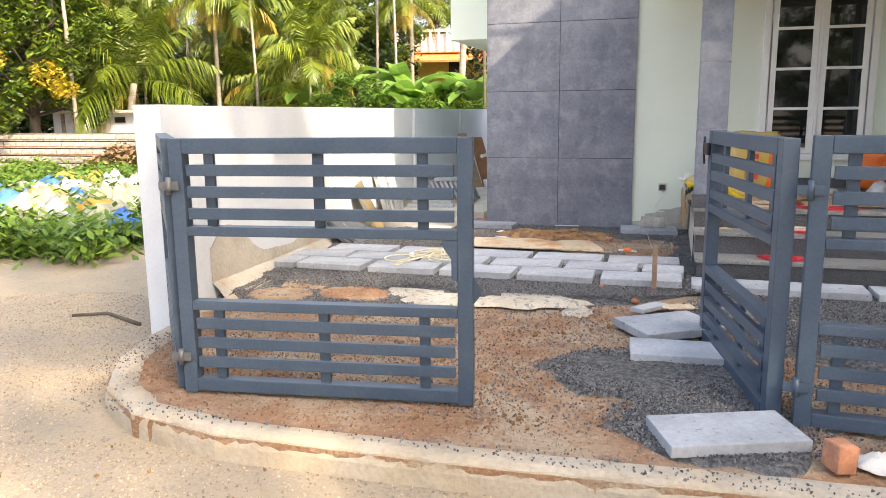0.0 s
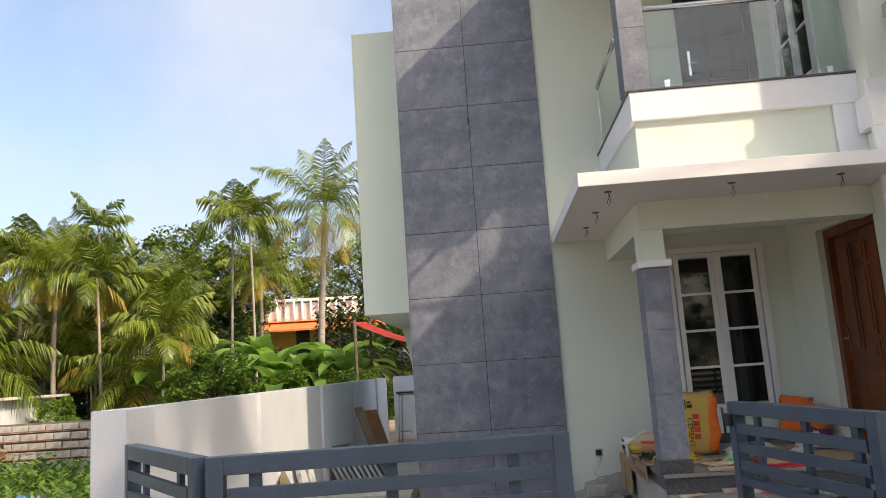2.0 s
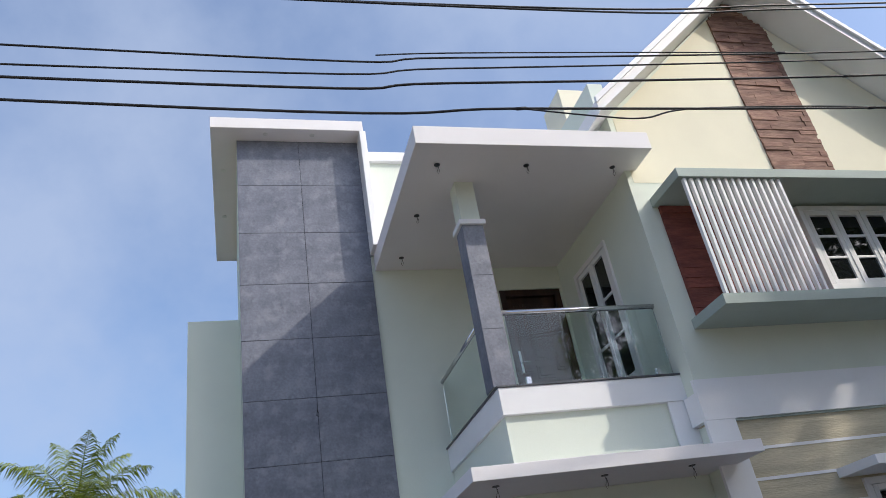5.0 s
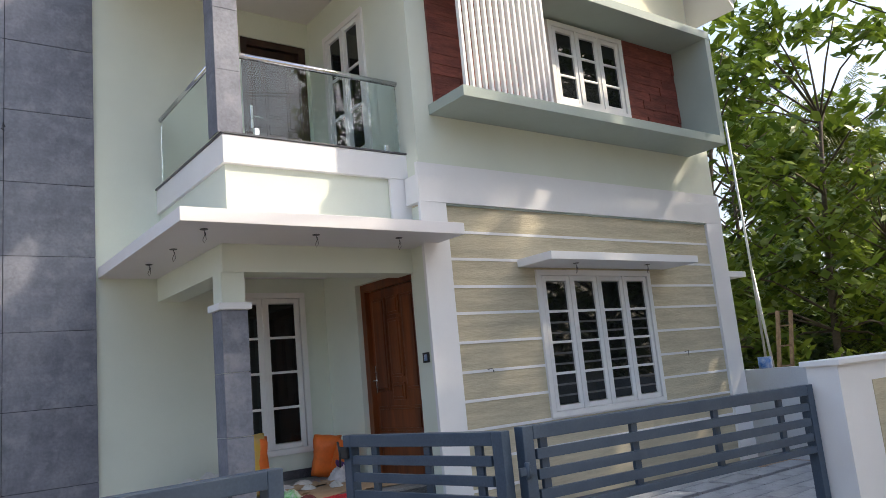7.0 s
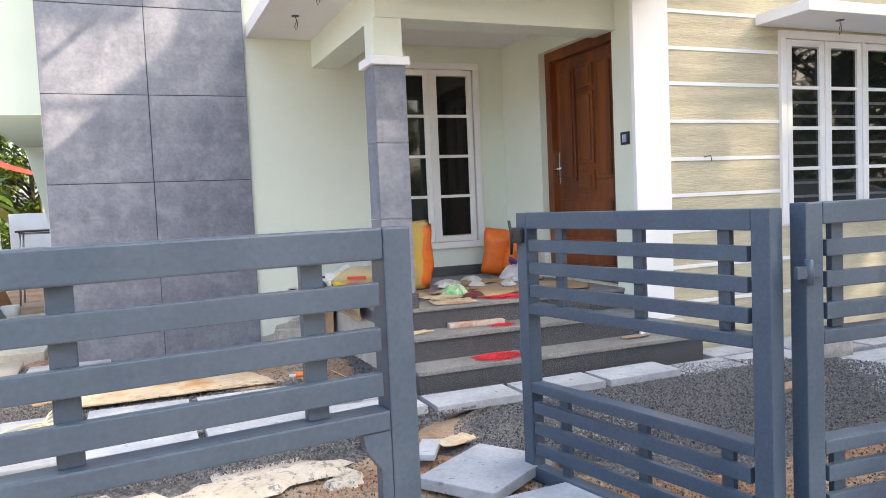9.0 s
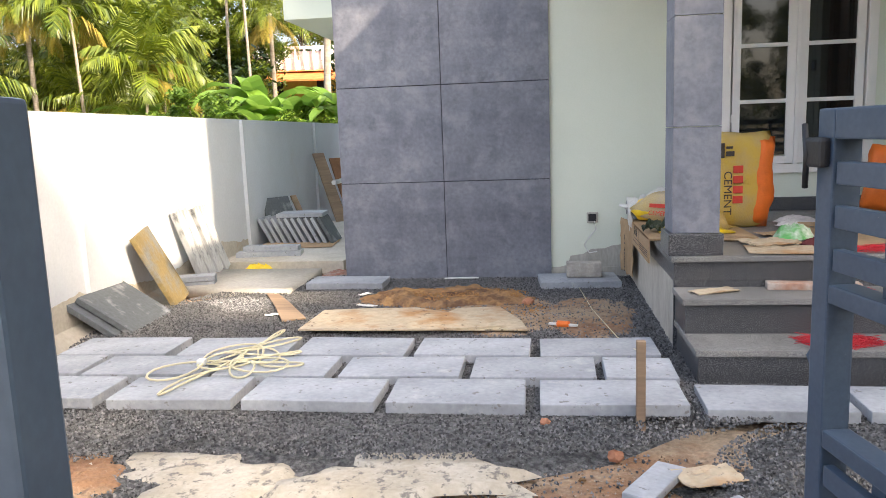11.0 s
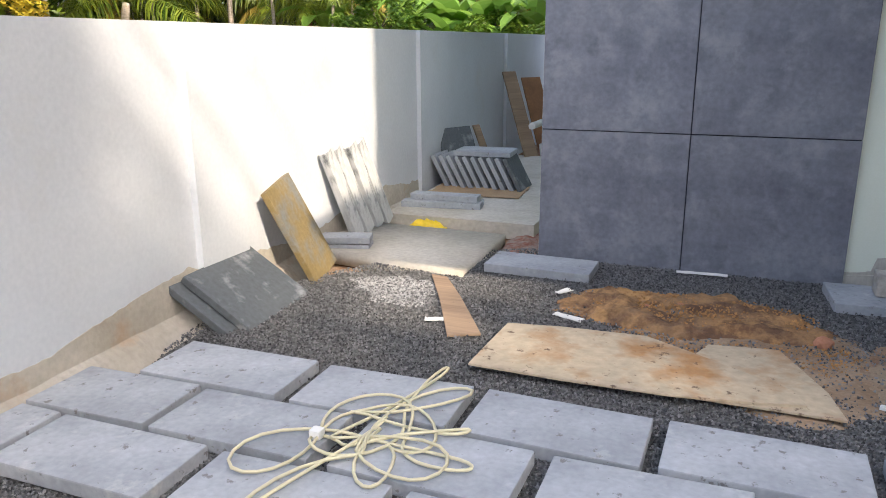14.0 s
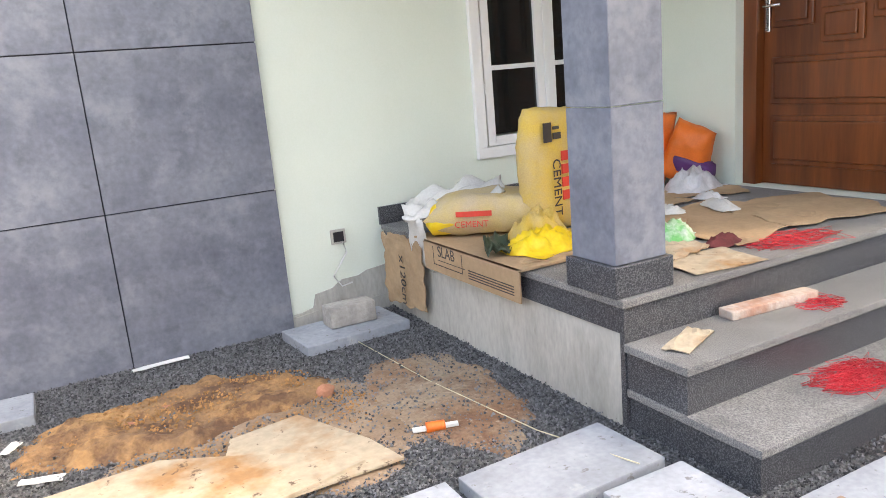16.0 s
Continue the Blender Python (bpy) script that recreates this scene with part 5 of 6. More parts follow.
soil_bed("trodden_soil", -1.50, -3.62, 0.28, 0.26, 0.010, 0.024, M_EARTH, "patch of red-brown earth among gravel", 11.0)
patch("white_cement_spill", -0.42, -3.42, 0.36, 0.20, 0.030, M_WHITEPATCH, "spill of hardened white cement on the ground", rag=0.5, kind="stuff", cat="cement spill")
patch("white_cement_spill", 0.28, -3.36, 0.44, 0.17, 0.036, M_WHITEPATCH, "spill of hardened white cement on the ground", rag=0.6, kind="stuff", cat="cement spill")
patch("white_cement_spill", 0.64, -3.52, 0.10, 0.07, 0.014, M_WHITEPATCH, "lump of hardened white cement on the ground", rag=0.4, kind="stuff", cat="cement spill")
patch("dust_spill", -1.35, -0.85, 0.3, 0.22, GZ0 + 0.002, mat("stone_dust_on_gravel", (0.36, 0.36, 0.36), 0.95, 0.3, 30, 90, 0.8), "pale stone dust over gravel", rag=0.4, kind="stuff", cat="dust")
patch("sand_drift", -1.84, -3.2, 0.12, 0.8, 0.0, mat("yellow_sand", (0.42, 0.34, 0.23), 0.95, 0.2, 3, 60, 0.6), "sand drifted against the boundary wall", rag=0.35, dome=0.035, kind="stuff", cat="sand")
for x, y, r in ((0.65, -0.93, 0.04), (0.05, -0.66, 0.03), (-0.1, -0.72, 0.025), (0.3, -0.8, 0.022), (-1.2, -3.2, 0.03), (-0.9, -3.35, 0.03), (0.75, -2.95, 0.02), (1.0, -3.15, 0.03)):
    loose("stone", rock_mesh(r, x * 7 + y, M_BRICK if x > -0.5 else M_CONC), pose(x, y, GZ0 + r * 0.4 if y > -3 else r * 0.4, 0, 0, 40 * x), "small reddish lump of stone on the ground", "stone")
# curved strip of wood
solid("wood_strip", slab_poly([(-1.26, -0.60), (-1.16, -0.62), (-0.98, -0.90), (-0.73, -1.33), (-0.86, -1.40), (-1.06, -0.98)], GZ0 + 0.008, GZ0 + 0.018), M_PLANK, "thin curved strip of raw plywood", "wood strip")
for x, y, r, w in ((-0.98, -1.22, 20, 0.12), (-0.52, -0.62, 60, 0.10), (-0.42, -0.98, -20, 0.16), (0.12, -0.06, 3, 0.28)):
    loose("scrap", sheet_mesh(w, 0.045, 0.006, x, M_PAPER, "scrap", 5), pose(x, y, GZ0 + 0.006, 0, 0, r), "small white scrap lying on gravel", "scrap")
# by the kerb: dry twig, brick, rag and the castor of the long leaf
solid("dry_twig", tube(bmesh.new(), [(-2.94, -4.12, -0.108), (-2.73, -4.00, -0.108), (-2.30, -4.19, -0.108)], 0.012, 6, 0.016), M_DARKBARK, "dry dark twig lying on the road", "twig")
loose("brick", mesh_of(crumple(boxm(-0.04, 0.04, -0.05, 0.05, 0, 0.11, 0.008), 0.008, 12, 6), "brick", M_BRICK), pose(1.83, -5.50, 0.0, 0, 4, 24), "broken red brick on end by the kerb", "brick")
loose("rag", bag_mesh(0.26, 0.18, 0.05, 27, M_WHITECLOTH, "rag", 16), pose(2.03, -5.42, 0.0, 0, 0, 10), "dirty white rag under the gate", "rag")
bm = tube(bmesh.new(), [(0.16, -0.018, 0.028), (0.16, 0.018, 0.028)], 0.034, 14)
part("castor", box(bm, 0.13, 0.19, -0.03, 0.03, 0.05, 0.066), M_BAREIRON, gD, "small steel castor")
# string reel
reel = thing("string_reel", "white stick wound with orange building string", "string reel", pose(0.86, -1.51, GZ0 + 0.012, 0, 0, -18))
part("stick", boxm(-0.085, 0.085, -0.012, 0.012, 0, 0.012, 0.002), M_PAPER, reel)
part("string", tube(bmesh.new(), [(-0.035, 0, 0.008), (-0.02, 0, 0.008), (0.0, 0, 0.008), (0.02, 0, 0.008), (0.035, 0, 0.008)], 0.02, 10), M_ORANGE, reel, "orange string winding")
solid("builders_line", tube(bmesh.new(), [(1.0, -0.44, 0.06), (1.05, -1.1, 0.058), (1.14, -1.75, 0.062), (1.2, -2.2, 0.112)], 0.0025, 5), M_HOSE, "thin pale builder's line along the ground", "string")
# wooden peg
solid("wooden_peg", boxm(1.10, 1.135, -2.915, -2.885, -0.05, 0.37, 0.004), M_PLANK, "rough wooden peg driven into the ground", "peg")
# block on slab, scrap tile near gate, chunk by gravel
solid("concrete_block", crumple(boxm(0.92, 1.17, -0.30, -0.17, 0.101, 0.205, 0.008), 0.006, 14, 3), M_BLOCK, "rough broken concrete block on a slab", "block")
solid("concrete_block", crumple(boxm(3.42, 3.66, -2.3, -2.15, 0.203, 0.30, 0.01), 0.008, 14, 5), M_CONC, "rough pale stone block on the bottom step", "block")
solid("concrete_block", crumple(boxm(4.35, 4.62, -2.98, -2.84, 0.02, 0.13, 0.01), 0.008, 14, 7), M_BLOCK, "rough grey building block on gravel", "block")
loose("scrap_tile", mesh_of(boxm(-0.16, 0.16, -0.05, 0.05, 0, 0.03, 0.006), "scrap_tile", M_SLAB), pose(1.10, -3.40, 0.02, 0, 4, 62), "broken strip of grey slab", "slab piece")
loose("scrap_tile", sheet_mesh(0.22, 0.14, 0.01, 4, M_PLY, "scrap_tile", 6), pose(1.28, -3.34, 0.03, 0, 0, 20), "tan scrap of board on gravel", "scrap")
loose("plank", mesh_of(boxm(-0.3, 0.3, -0.05, 0.05, 0, 0.025, 0.004), "plank", M_PLANK), pose(3.5, -3.45, 0.03, 0, 0, 8), "short rough plank on the gravel", "plank")

# leaning slabs along the boundary wall
def leaning(w, h, t, foot, turn, lean, material, label, roll=0.0):
    """A slab standing on its edge at foot, leaning back by lean degrees."""
    ob = new("leaning_slab", mesh_of(boxm(-w / 2, w / 2, 0, t, 0, h, 0.004), "leaning_slab", material))
    ob.matrix_basis = pose(*foot, 0, 0, turn) @ pose(0, 0, 0, -lean, 0, 0) @ pose(0, 0, 0, 0, roll, 0)
    return tagged(ob, label, "stone slab", "slabs leaning on the wall")


leaning(0.56, 0.42, 0.035, (-1.72, -1.34, 0.04), 94, 56, M_SLATE, "dark slate slab leaning low against the wall")
leaning(0.44, 0.42, 0.035, (-1.79, -1.47, 0.04), 94, 56, M_SLATE, "dark slate slab leaning behind another")
leaning(0.36, 0.58, 0.035, (-1.84, -0.72, 0.045), 100, 24, M_YSLATE, "slate slab with yellow stain leaning on the wall", -8)
for i in range(4):
    leaning(0.115, 0.64, 0.05, (-1.99, -0.02 + 0.15 * i, 0.08), 92, 8 + 2 * (i % 2), M_SLATEW, "whitish slate slab leaning on edge against the wall", -22)
for z in (0.095, 0.14):
    loose("stone_strip", mesh_of(boxm(-0.16, 0.16, -0.07, 0.07, 0, 0.04, 0.004), "stone_strip", M_SLAB), pose(-1.97, -0.27, z - 0.045 + 0.01, 0, 0, 10 + z * 60), "grey cut stone strip in a small pile", "stone strip")
# concrete slabs of the side passage
solid("floor_passage_slab", crumple(slab_poly([(-2.02, -0.42), (-1.10, -0.55), (-1.12, 0.34), (-2.06, 0.34)], 0.0, 0.075), 0.008, 5), M_CONC, "rough cast concrete slab in the side passage", "slab", "structure")
solid("floor_passage_slab", slab_poly([(-2.08, 0.52), (-0.98, 0.52), (-0.98, 3.6), (-2.2, 3.6)], 0.0, 0.11), M_CONC, "rough cast concrete slab in the side passage", "slab", "structure")
patch("rubble_soil", -0.98, 0.3, 0.16, 0.5, 0.02, mat("red_rubble_soil", (0.24, 0.08, 0.05), 0.95, 0.3, 14, 60, 0.9, second=(0.30, 0.24, 0.2)), "red rubble and soil beside the tower", rag=0.3, dome=0.03, kind="stuff", cat="soil")
for x0, x1, y, z, r in ((-2.07, -1.47, 0.85, 0.11, 8), (-2.0, -1.5, 0.98, 0.11, -4), (-2.02, -1.5, 0.90, 0.156, 3)):
    loose("stone_strip", mesh_of(boxm(-(x1 - x0) / 2, (x1 - x0) / 2, -0.06, 0.06, 0, 0.045, 0.004), "stone_strip", M_SLAB), pose((x0 + x1) / 2, y, z, 0, 0, r), "long grey cut stone strip", "stone strip")
loose("plastic_bag", bag_mesh(0.28, 0.16, 0.07, 9, M_YELLOW, "plastic_bag", 14), pose(-1.72, 0.43, 0.04, 0, 0, 10), "crumpled yellow plastic bag on the slab", "bag")
# stack of slates set on edge with one on top
stk = thing("slate_stack", "row of dark slates leaning on edge", "slate stack", pose(-2.0, 1.72, 0.115))
for i in range(10):
    o = part("slate", boxm(-0.018, 0.018, -0.16, 0.16, 0, 0.30, 0.003), M_SLATE if i == 9 else M_SLAB, stk)
    o.matrix_basis = pose(0.07 * i, 0, 0, 0, -28, 0)
loose("slate_slab", mesh_of(boxm(-0.24, 0.24, -0.16, 0.16, 0, 0.04, 0.004), "slate_slab", M_SLAB), pose(-1.72, 1.74, 0.385, 0, 0, 4), "grey slab lying on the slate row", "slab")
leaning(0.40, 0.48, 0.04, (-1.99, 2.04, 0.115), 62, 24, M_SLATE, "dark square slate leaning behind the stack")
leaning(0.09, 0.48, 0.02, (-1.88, 2.45, 0.11), 70, 26, M_PLANK, "narrow plank leaning on the wall")
leaning(0.17, 0.98, 0.022, (-1.80, 3.55, 0.11), 52, 27, M_PLANK, "long grey-brown plank leaning on the wall")
leaning(0.26, 1.0, 0.02, (-1.72, 4.1, 0.0), 50, 26, mat("brown_plywood", (0.27, 0.13, 0.06), 0.8, 0.2, 4, 40, 0.2), "brown plywood offcut leaning on the wall")
loose("cardboard_sheet", sheet_mesh(0.8, 0.5, 0.012, 2, M_CARD, "cardboard_sheet"), pose(-1.70, 1.50, 0.112, 0, 0, 5), "flattened cardboard under the slates", "cardboard")
loose("white_bucket", mesh_of(tube(bmesh.new(), [(0, 0, 0), (0, 0, 0.22)], 0.09, 14, 0.11), "white_bucket", M_PAPER), pose(-1.66, 3.75, 0.0), "white plastic bucket by the planks", "bucket")
# trestle stool behind the tower
tr = thing("trestle", "rusty steel trestle standing in the passage", "trestle", pose(-1.55, 6.2, -0.01))
for x, y in ((-0.22, -0.2), (0.22, -0.2), (-0.22, 0.2), (0.22, 0.2)):
    part("leg", tube(bmesh.new(), [(x * 1.25, y * 1.2, 0), (x, y, 1.1)], 0.016, 6), M_METAL, tr)
for z in (0.4, 1.08):
    part("rung", tube(bmesh.new(), [(-0.24, -0.2, z), (0.24, -0.2, z)], 0.014, 6), M_METAL, tr)
part("top", boxm(-0.28, 0.28, -0.25, 0.25, 1.1, 1.13, 0.004), M_DARKWOOD, tr)

# coiled hose on the slabs
def coil_pts(cx, cy):
    """Loose loops thrown out from one knot: (tip's turn, reach, half width) for each."""
    pts = []
    loops = ((246, 0.52, 0.10), (66, 0.44, 0.17), (18, 0.42, 0.07), (212, 0.26, 0.12), (84, 0.54, 0.07), (335, 0.40, 0.19), (283, 0.30, 0.08), (38, 0.24, 0.15), (236, 0.42, 0.15), (356, 0.30, 0.06), (104, 0.30, 0.10))
    for k, (turn, reach, half) in enumerate(loops):
        d = Vector((math.cos(radians(turn)), math.sin(radians(turn))))
        n = Vector((-d.y, d.x))
        k0, k1 = (Vector((0.15 * math.sin(2.1 * e), 0.12 * math.cos(3.3 * e))) for e in (k, k + 1))
        for j in range(18):
            a = 2 * math.pi * j / 18
            p = d * reach * (0.5 - 0.5 * math.cos(a)) + n * half * math.sin(a) * (0.5 + 0.5 * math.sin(a / 2)) * (-1) ** (k // 2) + k0.lerp(k1, j / 18)
            q = Vector((p.x * 3 + k * 0.9, p.y * 3, 0.4))
            pts.append((cx + p.x + 0.09 * noise.noise(q), cy + p.y + 0.09 * noise.noise(q + Vector((9, 4, 2))), 0.1085 + 0.011 * (0.5 + 0.5 * math.sin(a * 1.5 + k)) + 0.002 * (k % 3)))
    soft = []
    for i in range(len(pts)):
        near = [Vector(pts[min(len(pts) - 1, max(0, i + e))]) for e in (-2, -1, 0, 1, 2)]
        soft.append(tuple(sum(near, Vector()) / 5))
    return soft


hose = thing("hose", "tangled cream plastic hose on paving slabs", "hose")
part("tube", tube(bmesh.new(), coil_pts(-0.76, -2.35), 0.0055, 6), M_HOSE, hose)
part("socket", boxm(-0.92, -0.88, -2.44, -2.40, 0.106, 0.138, 0.008), M_PAPER, hose, "white socket on the cable end")

# ---------- the porch ----------
FZ = FLOOR
# flattened cardboard draped over the edge
box1 = thing("cardboard_box", "flattened brown tile carton hanging over the porch edge", "cardboard")
part("panel", boxm(1.352, 1.360, -1.38, -0.56, 0.395, FZ + 0.012), M_CARD, box1)
part("panel", boxm(1.352, 1.95, -1.40, -0.45, FZ + 0.004, FZ + 0.014), M_CARD, box1)
part("flap", sheet_mesh(0.46, 0.46, 0.010, 6, M_CARD, "flap", 16, ragged=0.35), M_CARD, box1, "torn hanging flap").matrix_basis = pose(1.354, -0.31, 0.33, 0, -90, 6)
words("SLAB", 0.075, M_TEXTDARK, box1, pose(1.3515, -0.70, 0.475, 90, 0, -90))
part("print", boxm(1.3508, 1.3515, -0.95, -0.70, 0.455, 0.458), M_TEXTDARK, box1)
for k in range(4):
    part("print", boxm(1.3508, 1.3515, -1.34, -0.98, 0.42 + k * 0.012, 0.425 + k * 0.012), M_TEXTDARK, box1)
for y0, y1, z0, z1 in ((-0.66, -0.655, 0.43, 0.52), (-0.93, -0.925, 0.43, 0.52), (-0.93, -0.66, 0.43, 0.434)):
    part("print", boxm(1.3508, 1.3515, y0, y1, z0, z1), M_TEXTDARK, box1)
words("x120cm", 0.085, M_TEXTDARK, box1, pose(1.330, -0.30, 0.42, 90, 90, -90))
# lying sack
bag = thing("cement_bag", "half-empty dusty cement sack lying on cardboard", "cement bag", pose(1.66, -0.66, FZ + 0.016, 0, 0, -38))
part("body", sack_mesh(0.56, 0.36, 0.20, 3, material=M_TANBAG), M_TANBAG, bag)
part("end_band", sack_mesh(0.16, 0.345, 0.165, 3, material=M_YELLOW, name="end_band", cuts=6), M_YELLOW, bag, "yellow printed end").location = (-0.20, -0.01, 0.0)
words("CEMENT", 0.042, M_TEXTRED, bag, pose(-0.13, -0.196, 0.06, 75, 0, 0))
part("print", boxm(-0.12, 0.05, -0.197, -0.192, 0.11, 0.135), M_TEXTRED, bag)
# upright sack
ub = thing("cement_bag", "yellow cement sack with a red side standing upright", "cement bag", pose(1.945, -0.86, FZ + 0.001, 0, 0, 8))
me = sack_mesh(0.60, 0.46, 0.18, 8, material=M_YELLOWBAG)
o = part("body", me, M_YELLOWBAG, ub)
o.matrix_basis = pose(0, 0.09, 0.30, 90, -88, 0)
o = part("side_panel", sack_mesh(0.57, 0.14, 0.185, 8, material=M_ORANGE, name="side_panel", cuts=5), M_ORANGE, ub, "red printed side panel")
o.matrix_basis = pose(0.155, 0.084, 0.29, 90, -88, 0)
words("CEMENT", 0.07, M_TEXTDARK, ub, pose(-0.10, -0.092, 0.36, 90, 90, 0))
for k in range(4):
    part("print", boxm(-0.045, 0.015, -0.096, -0.088, 0.16 + 0.062 * k, 0.205 + 0.062 * k, 0.002), M_TEXTRED, ub, "red printed letter block")
for x0, z0, x1, z1 in ((-0.15, 0.44, -0.10, 0.53), (-0.09, 0.45, -0.04, 0.48), (-0.09, 0.495, -0.05, 0.51)):
    part("print", boxm(x0, x1, -0.092, -0.086, z0, z1, 0.002), M_TEXTDARK, ub, "dark printed emblem")
# cloths and bags
loose("cloth", sheet_mesh(0.55, 0.42, 0.07, 12, M_WHITECLOTH, "cloth", 18), pose(1.60, -0.47, FZ + 0.135, 6, -12, -30), "grubby white cloth draped over the sack", "cloth")
loose("cloth", sheet_mesh(0.30, 0.20, 0.03, 14, M_WHITECLOTH, "cloth", 12), pose(1.345, -0.50, 0.50, 0, 78, 0), "grubby white cloth hanging over the edge", "cloth")
loose("plastic_bag", bag_mesh(0.40, 0.32, 0.085, 21, M_YELLOW, "plastic_bag"), pose(1.64, -1.16, FZ + 0.016, 0, 0, 15), "crumpled bright yellow carrier bag", "bag")
loose("plastic_bag", bag_mesh(0.34, 0.28, 0.13, 31, M_YELLOWBAG, "plastic_bag"), pose(1.74, -0.98, FZ + 0.016, 0, 0, 40), "crumpled dull yellow sack", "bag")
loose("plastic_bag", sheet_mesh(0.30, 0.12, 0.05, 23, mat("dark_green_plastic", (0.03, 0.05, 0.03), 0.5), "plastic_bag", 10), pose(1.46, -1.06, FZ + 0.016, 0, 0, 60), "dark green plastic scrap", "bag")
for i, (x, y, w, d, r) in enumerate(((1.75, -1.40, 0.42, 0.22, 15), (1.60, -1.30, 0.4, 0.25, -25), (1.95, -1.60, 0.32, 0.25, 10), (2.55, -1.35, 0.9, 0.8, 5), (2.95, -1.45, 0.7, 0.7, -12), (2.2, -1.25, 0.5, 0.3, 35), (3.05, -0.75, 0.55, 0.3, -30), (2.55, -0.8, 0.6, 0.35, 12))):
    loose("cardboard_sheet", sheet_mesh(w, d, 0.012, i * 3.1, M_CARD if i != 2 else M_PLY, "cardboard_sheet", 12, ragged=0.3), pose(x, y, FZ + 0.002 + 0.004 * (i % 3), 0, 0, r), "torn flattened cardboard on the porch floor", "cardboard")
loose("paper_sheet", sheet_mesh(0.34, 0.26, 0.006, 5, M_PLY, "paper_sheet", 8, ragged=0.05), pose(1.95, -1.80, FZ + 0.003, 0, 0, -8), "sheet of stiff cream card", "paper")
loose("packet", bag_mesh(0.26, 0.18, 0.08, 6, M_GREENBAG, "packet", 16), pose(2.12, -1.45, FZ + 0.012, 0, 0, 30), "green and white plastic packet, torn open", "packet")
loose("rag", bag_mesh(0.18, 0.12, 0.045, 7, M_MAROON, "rag", 16), pose(2.19, -1.66, FZ + 0.004, 0, 0, 0), "small crumpled maroon rag on granite", "rag")
for i, (x, y) in enumerate(((2.35, -0.75), (2.65, -0.62), (2.9, -0.95), (2.5, -1.05), (2.25, -0.95), (2.75, -1.15))):
    loose("paper_scrap", bag_mesh(random.uniform(0.14, 0.3), random.uniform(0.1, 0.2), 0.04, 40 + i, M_WHITECLOTH if i % 2 else M_CLEARBAG, "paper_scrap", 14), pose(x, y, FZ + 0.014, 0, 0, 50 * i), "crumpled pale plastic and paper scrap", "scrap")
# orange sacks and a clear bag by the side wall
ob1 = thing("printed_sack", "upright orange printed tile-adhesive sack", "sack", pose(3.10, -0.28, FZ + 0.001, 0, 0, -20))
o = part("body", sack_mesh(0.46, 0.30, 0.15, 15, material=M_ORANGE), M_ORANGE, ob1)
o.matrix_basis = pose(0, 0.06, 0.23, 90, -80, 0)
part("print", boxm(-0.07, -0.04, -0.035, -0.028, 0.22, 0.34), M_PAPER, ob1, "white printed mark")
ob2 = thing("printed_sack", "slumped orange and purple sack", "sack", pose(3.24, -0.50, FZ + 0.001, 0, 0, -65))
o = part("body", sack_mesh(0.36, 0.28, 0.16, 19, material=M_ORANGE), M_ORANGE, ob2)
o.matrix_basis = pose(0, 0.04, 0.2, 90, -70, 0)
o = part("band", sack_mesh(0.14, 0.30, 0.165, 19, material=M_PURPLE, name="band", cuts=6), M_PURPLE, ob2, "purple band")
o.matrix_basis = pose(0.02, 0.04, 0.12, 90, -70, 0)
loose("plastic_bag", bag_mesh(0.42, 0.32, 0.13, 51, M_CLEARBAG, "plastic_bag"), pose(3.12, -0.62, FZ + 0.003, 0, 0, 20), "clear crumpled plastic bag by the sacks", "bag")
# bricks, paper and red thread on the steps
loose("brick", mesh_of(crumple(boxm(-0.21, 0.21, -0.035, 0.035, 0, 0.035, 0.005), 0.004, 12, 4), "brick", mat("mortared_brick", (0.42, 0.24, 0.17), 0.9, 0.2, 12, 60, 0.4, second=(0.50, 0.42, 0.36))), pose(2.04, -2.0, 0.371, 0, 0, -6), "long thin brick coated with pale mortar", "brick")
loose("paper_sheet", sheet_mesh(0.24, 0.10, 0.008, 8, M_PLY, "paper_sheet", 6), pose(1.57, -2.05, 0.371, 0, 0, 22), "folded strip of cream card on the step", "paper")
loose("wood_scrap", sheet_mesh(0.25, 0.07, 0.01, 18, M_PLANK, "wood_scrap", 6), pose(3.2, -2.3, 0.203, 0, 0, 5), "wood shavings on the bottom step", "scrap")
def tangle(name, cx, cy, z, rx, ry, seed, n=420):
    rnd = random.Random(seed)
    pts, a = [], 0.0
    for i in range(n):
        a += rnd.uniform(0.1, 1.1)
        r = rnd.random() ** 0.6 * (1.3 if rnd.random() < 0.12 else 0.85)
        pts.append((cx + rx * (r * math.cos(a) + 0.35 * math.sin(i * 0.05 + seed)), cy + ry * (r * math.sin(a) + 0.35 * math.cos(i * 0.037)), z + rnd.uniform(0.001, 0.012)))
    return solid(name, tube(bmesh.new(), pts, 0.0011, 3), M_REDTHREAD, "tangle of fine red thread", "thread")


tangle("red_thread", 2.05, -2.34, 0.203, 0.17, 0.10, 1, 700)
tangle("red_thread", 2.20, -2.09, 0.371, 0.10, 0.08, 2, 160)
tangle("red_thread", 2.42, -1.80, FZ + 0.002, 0.22, 0.12, 3, 300)

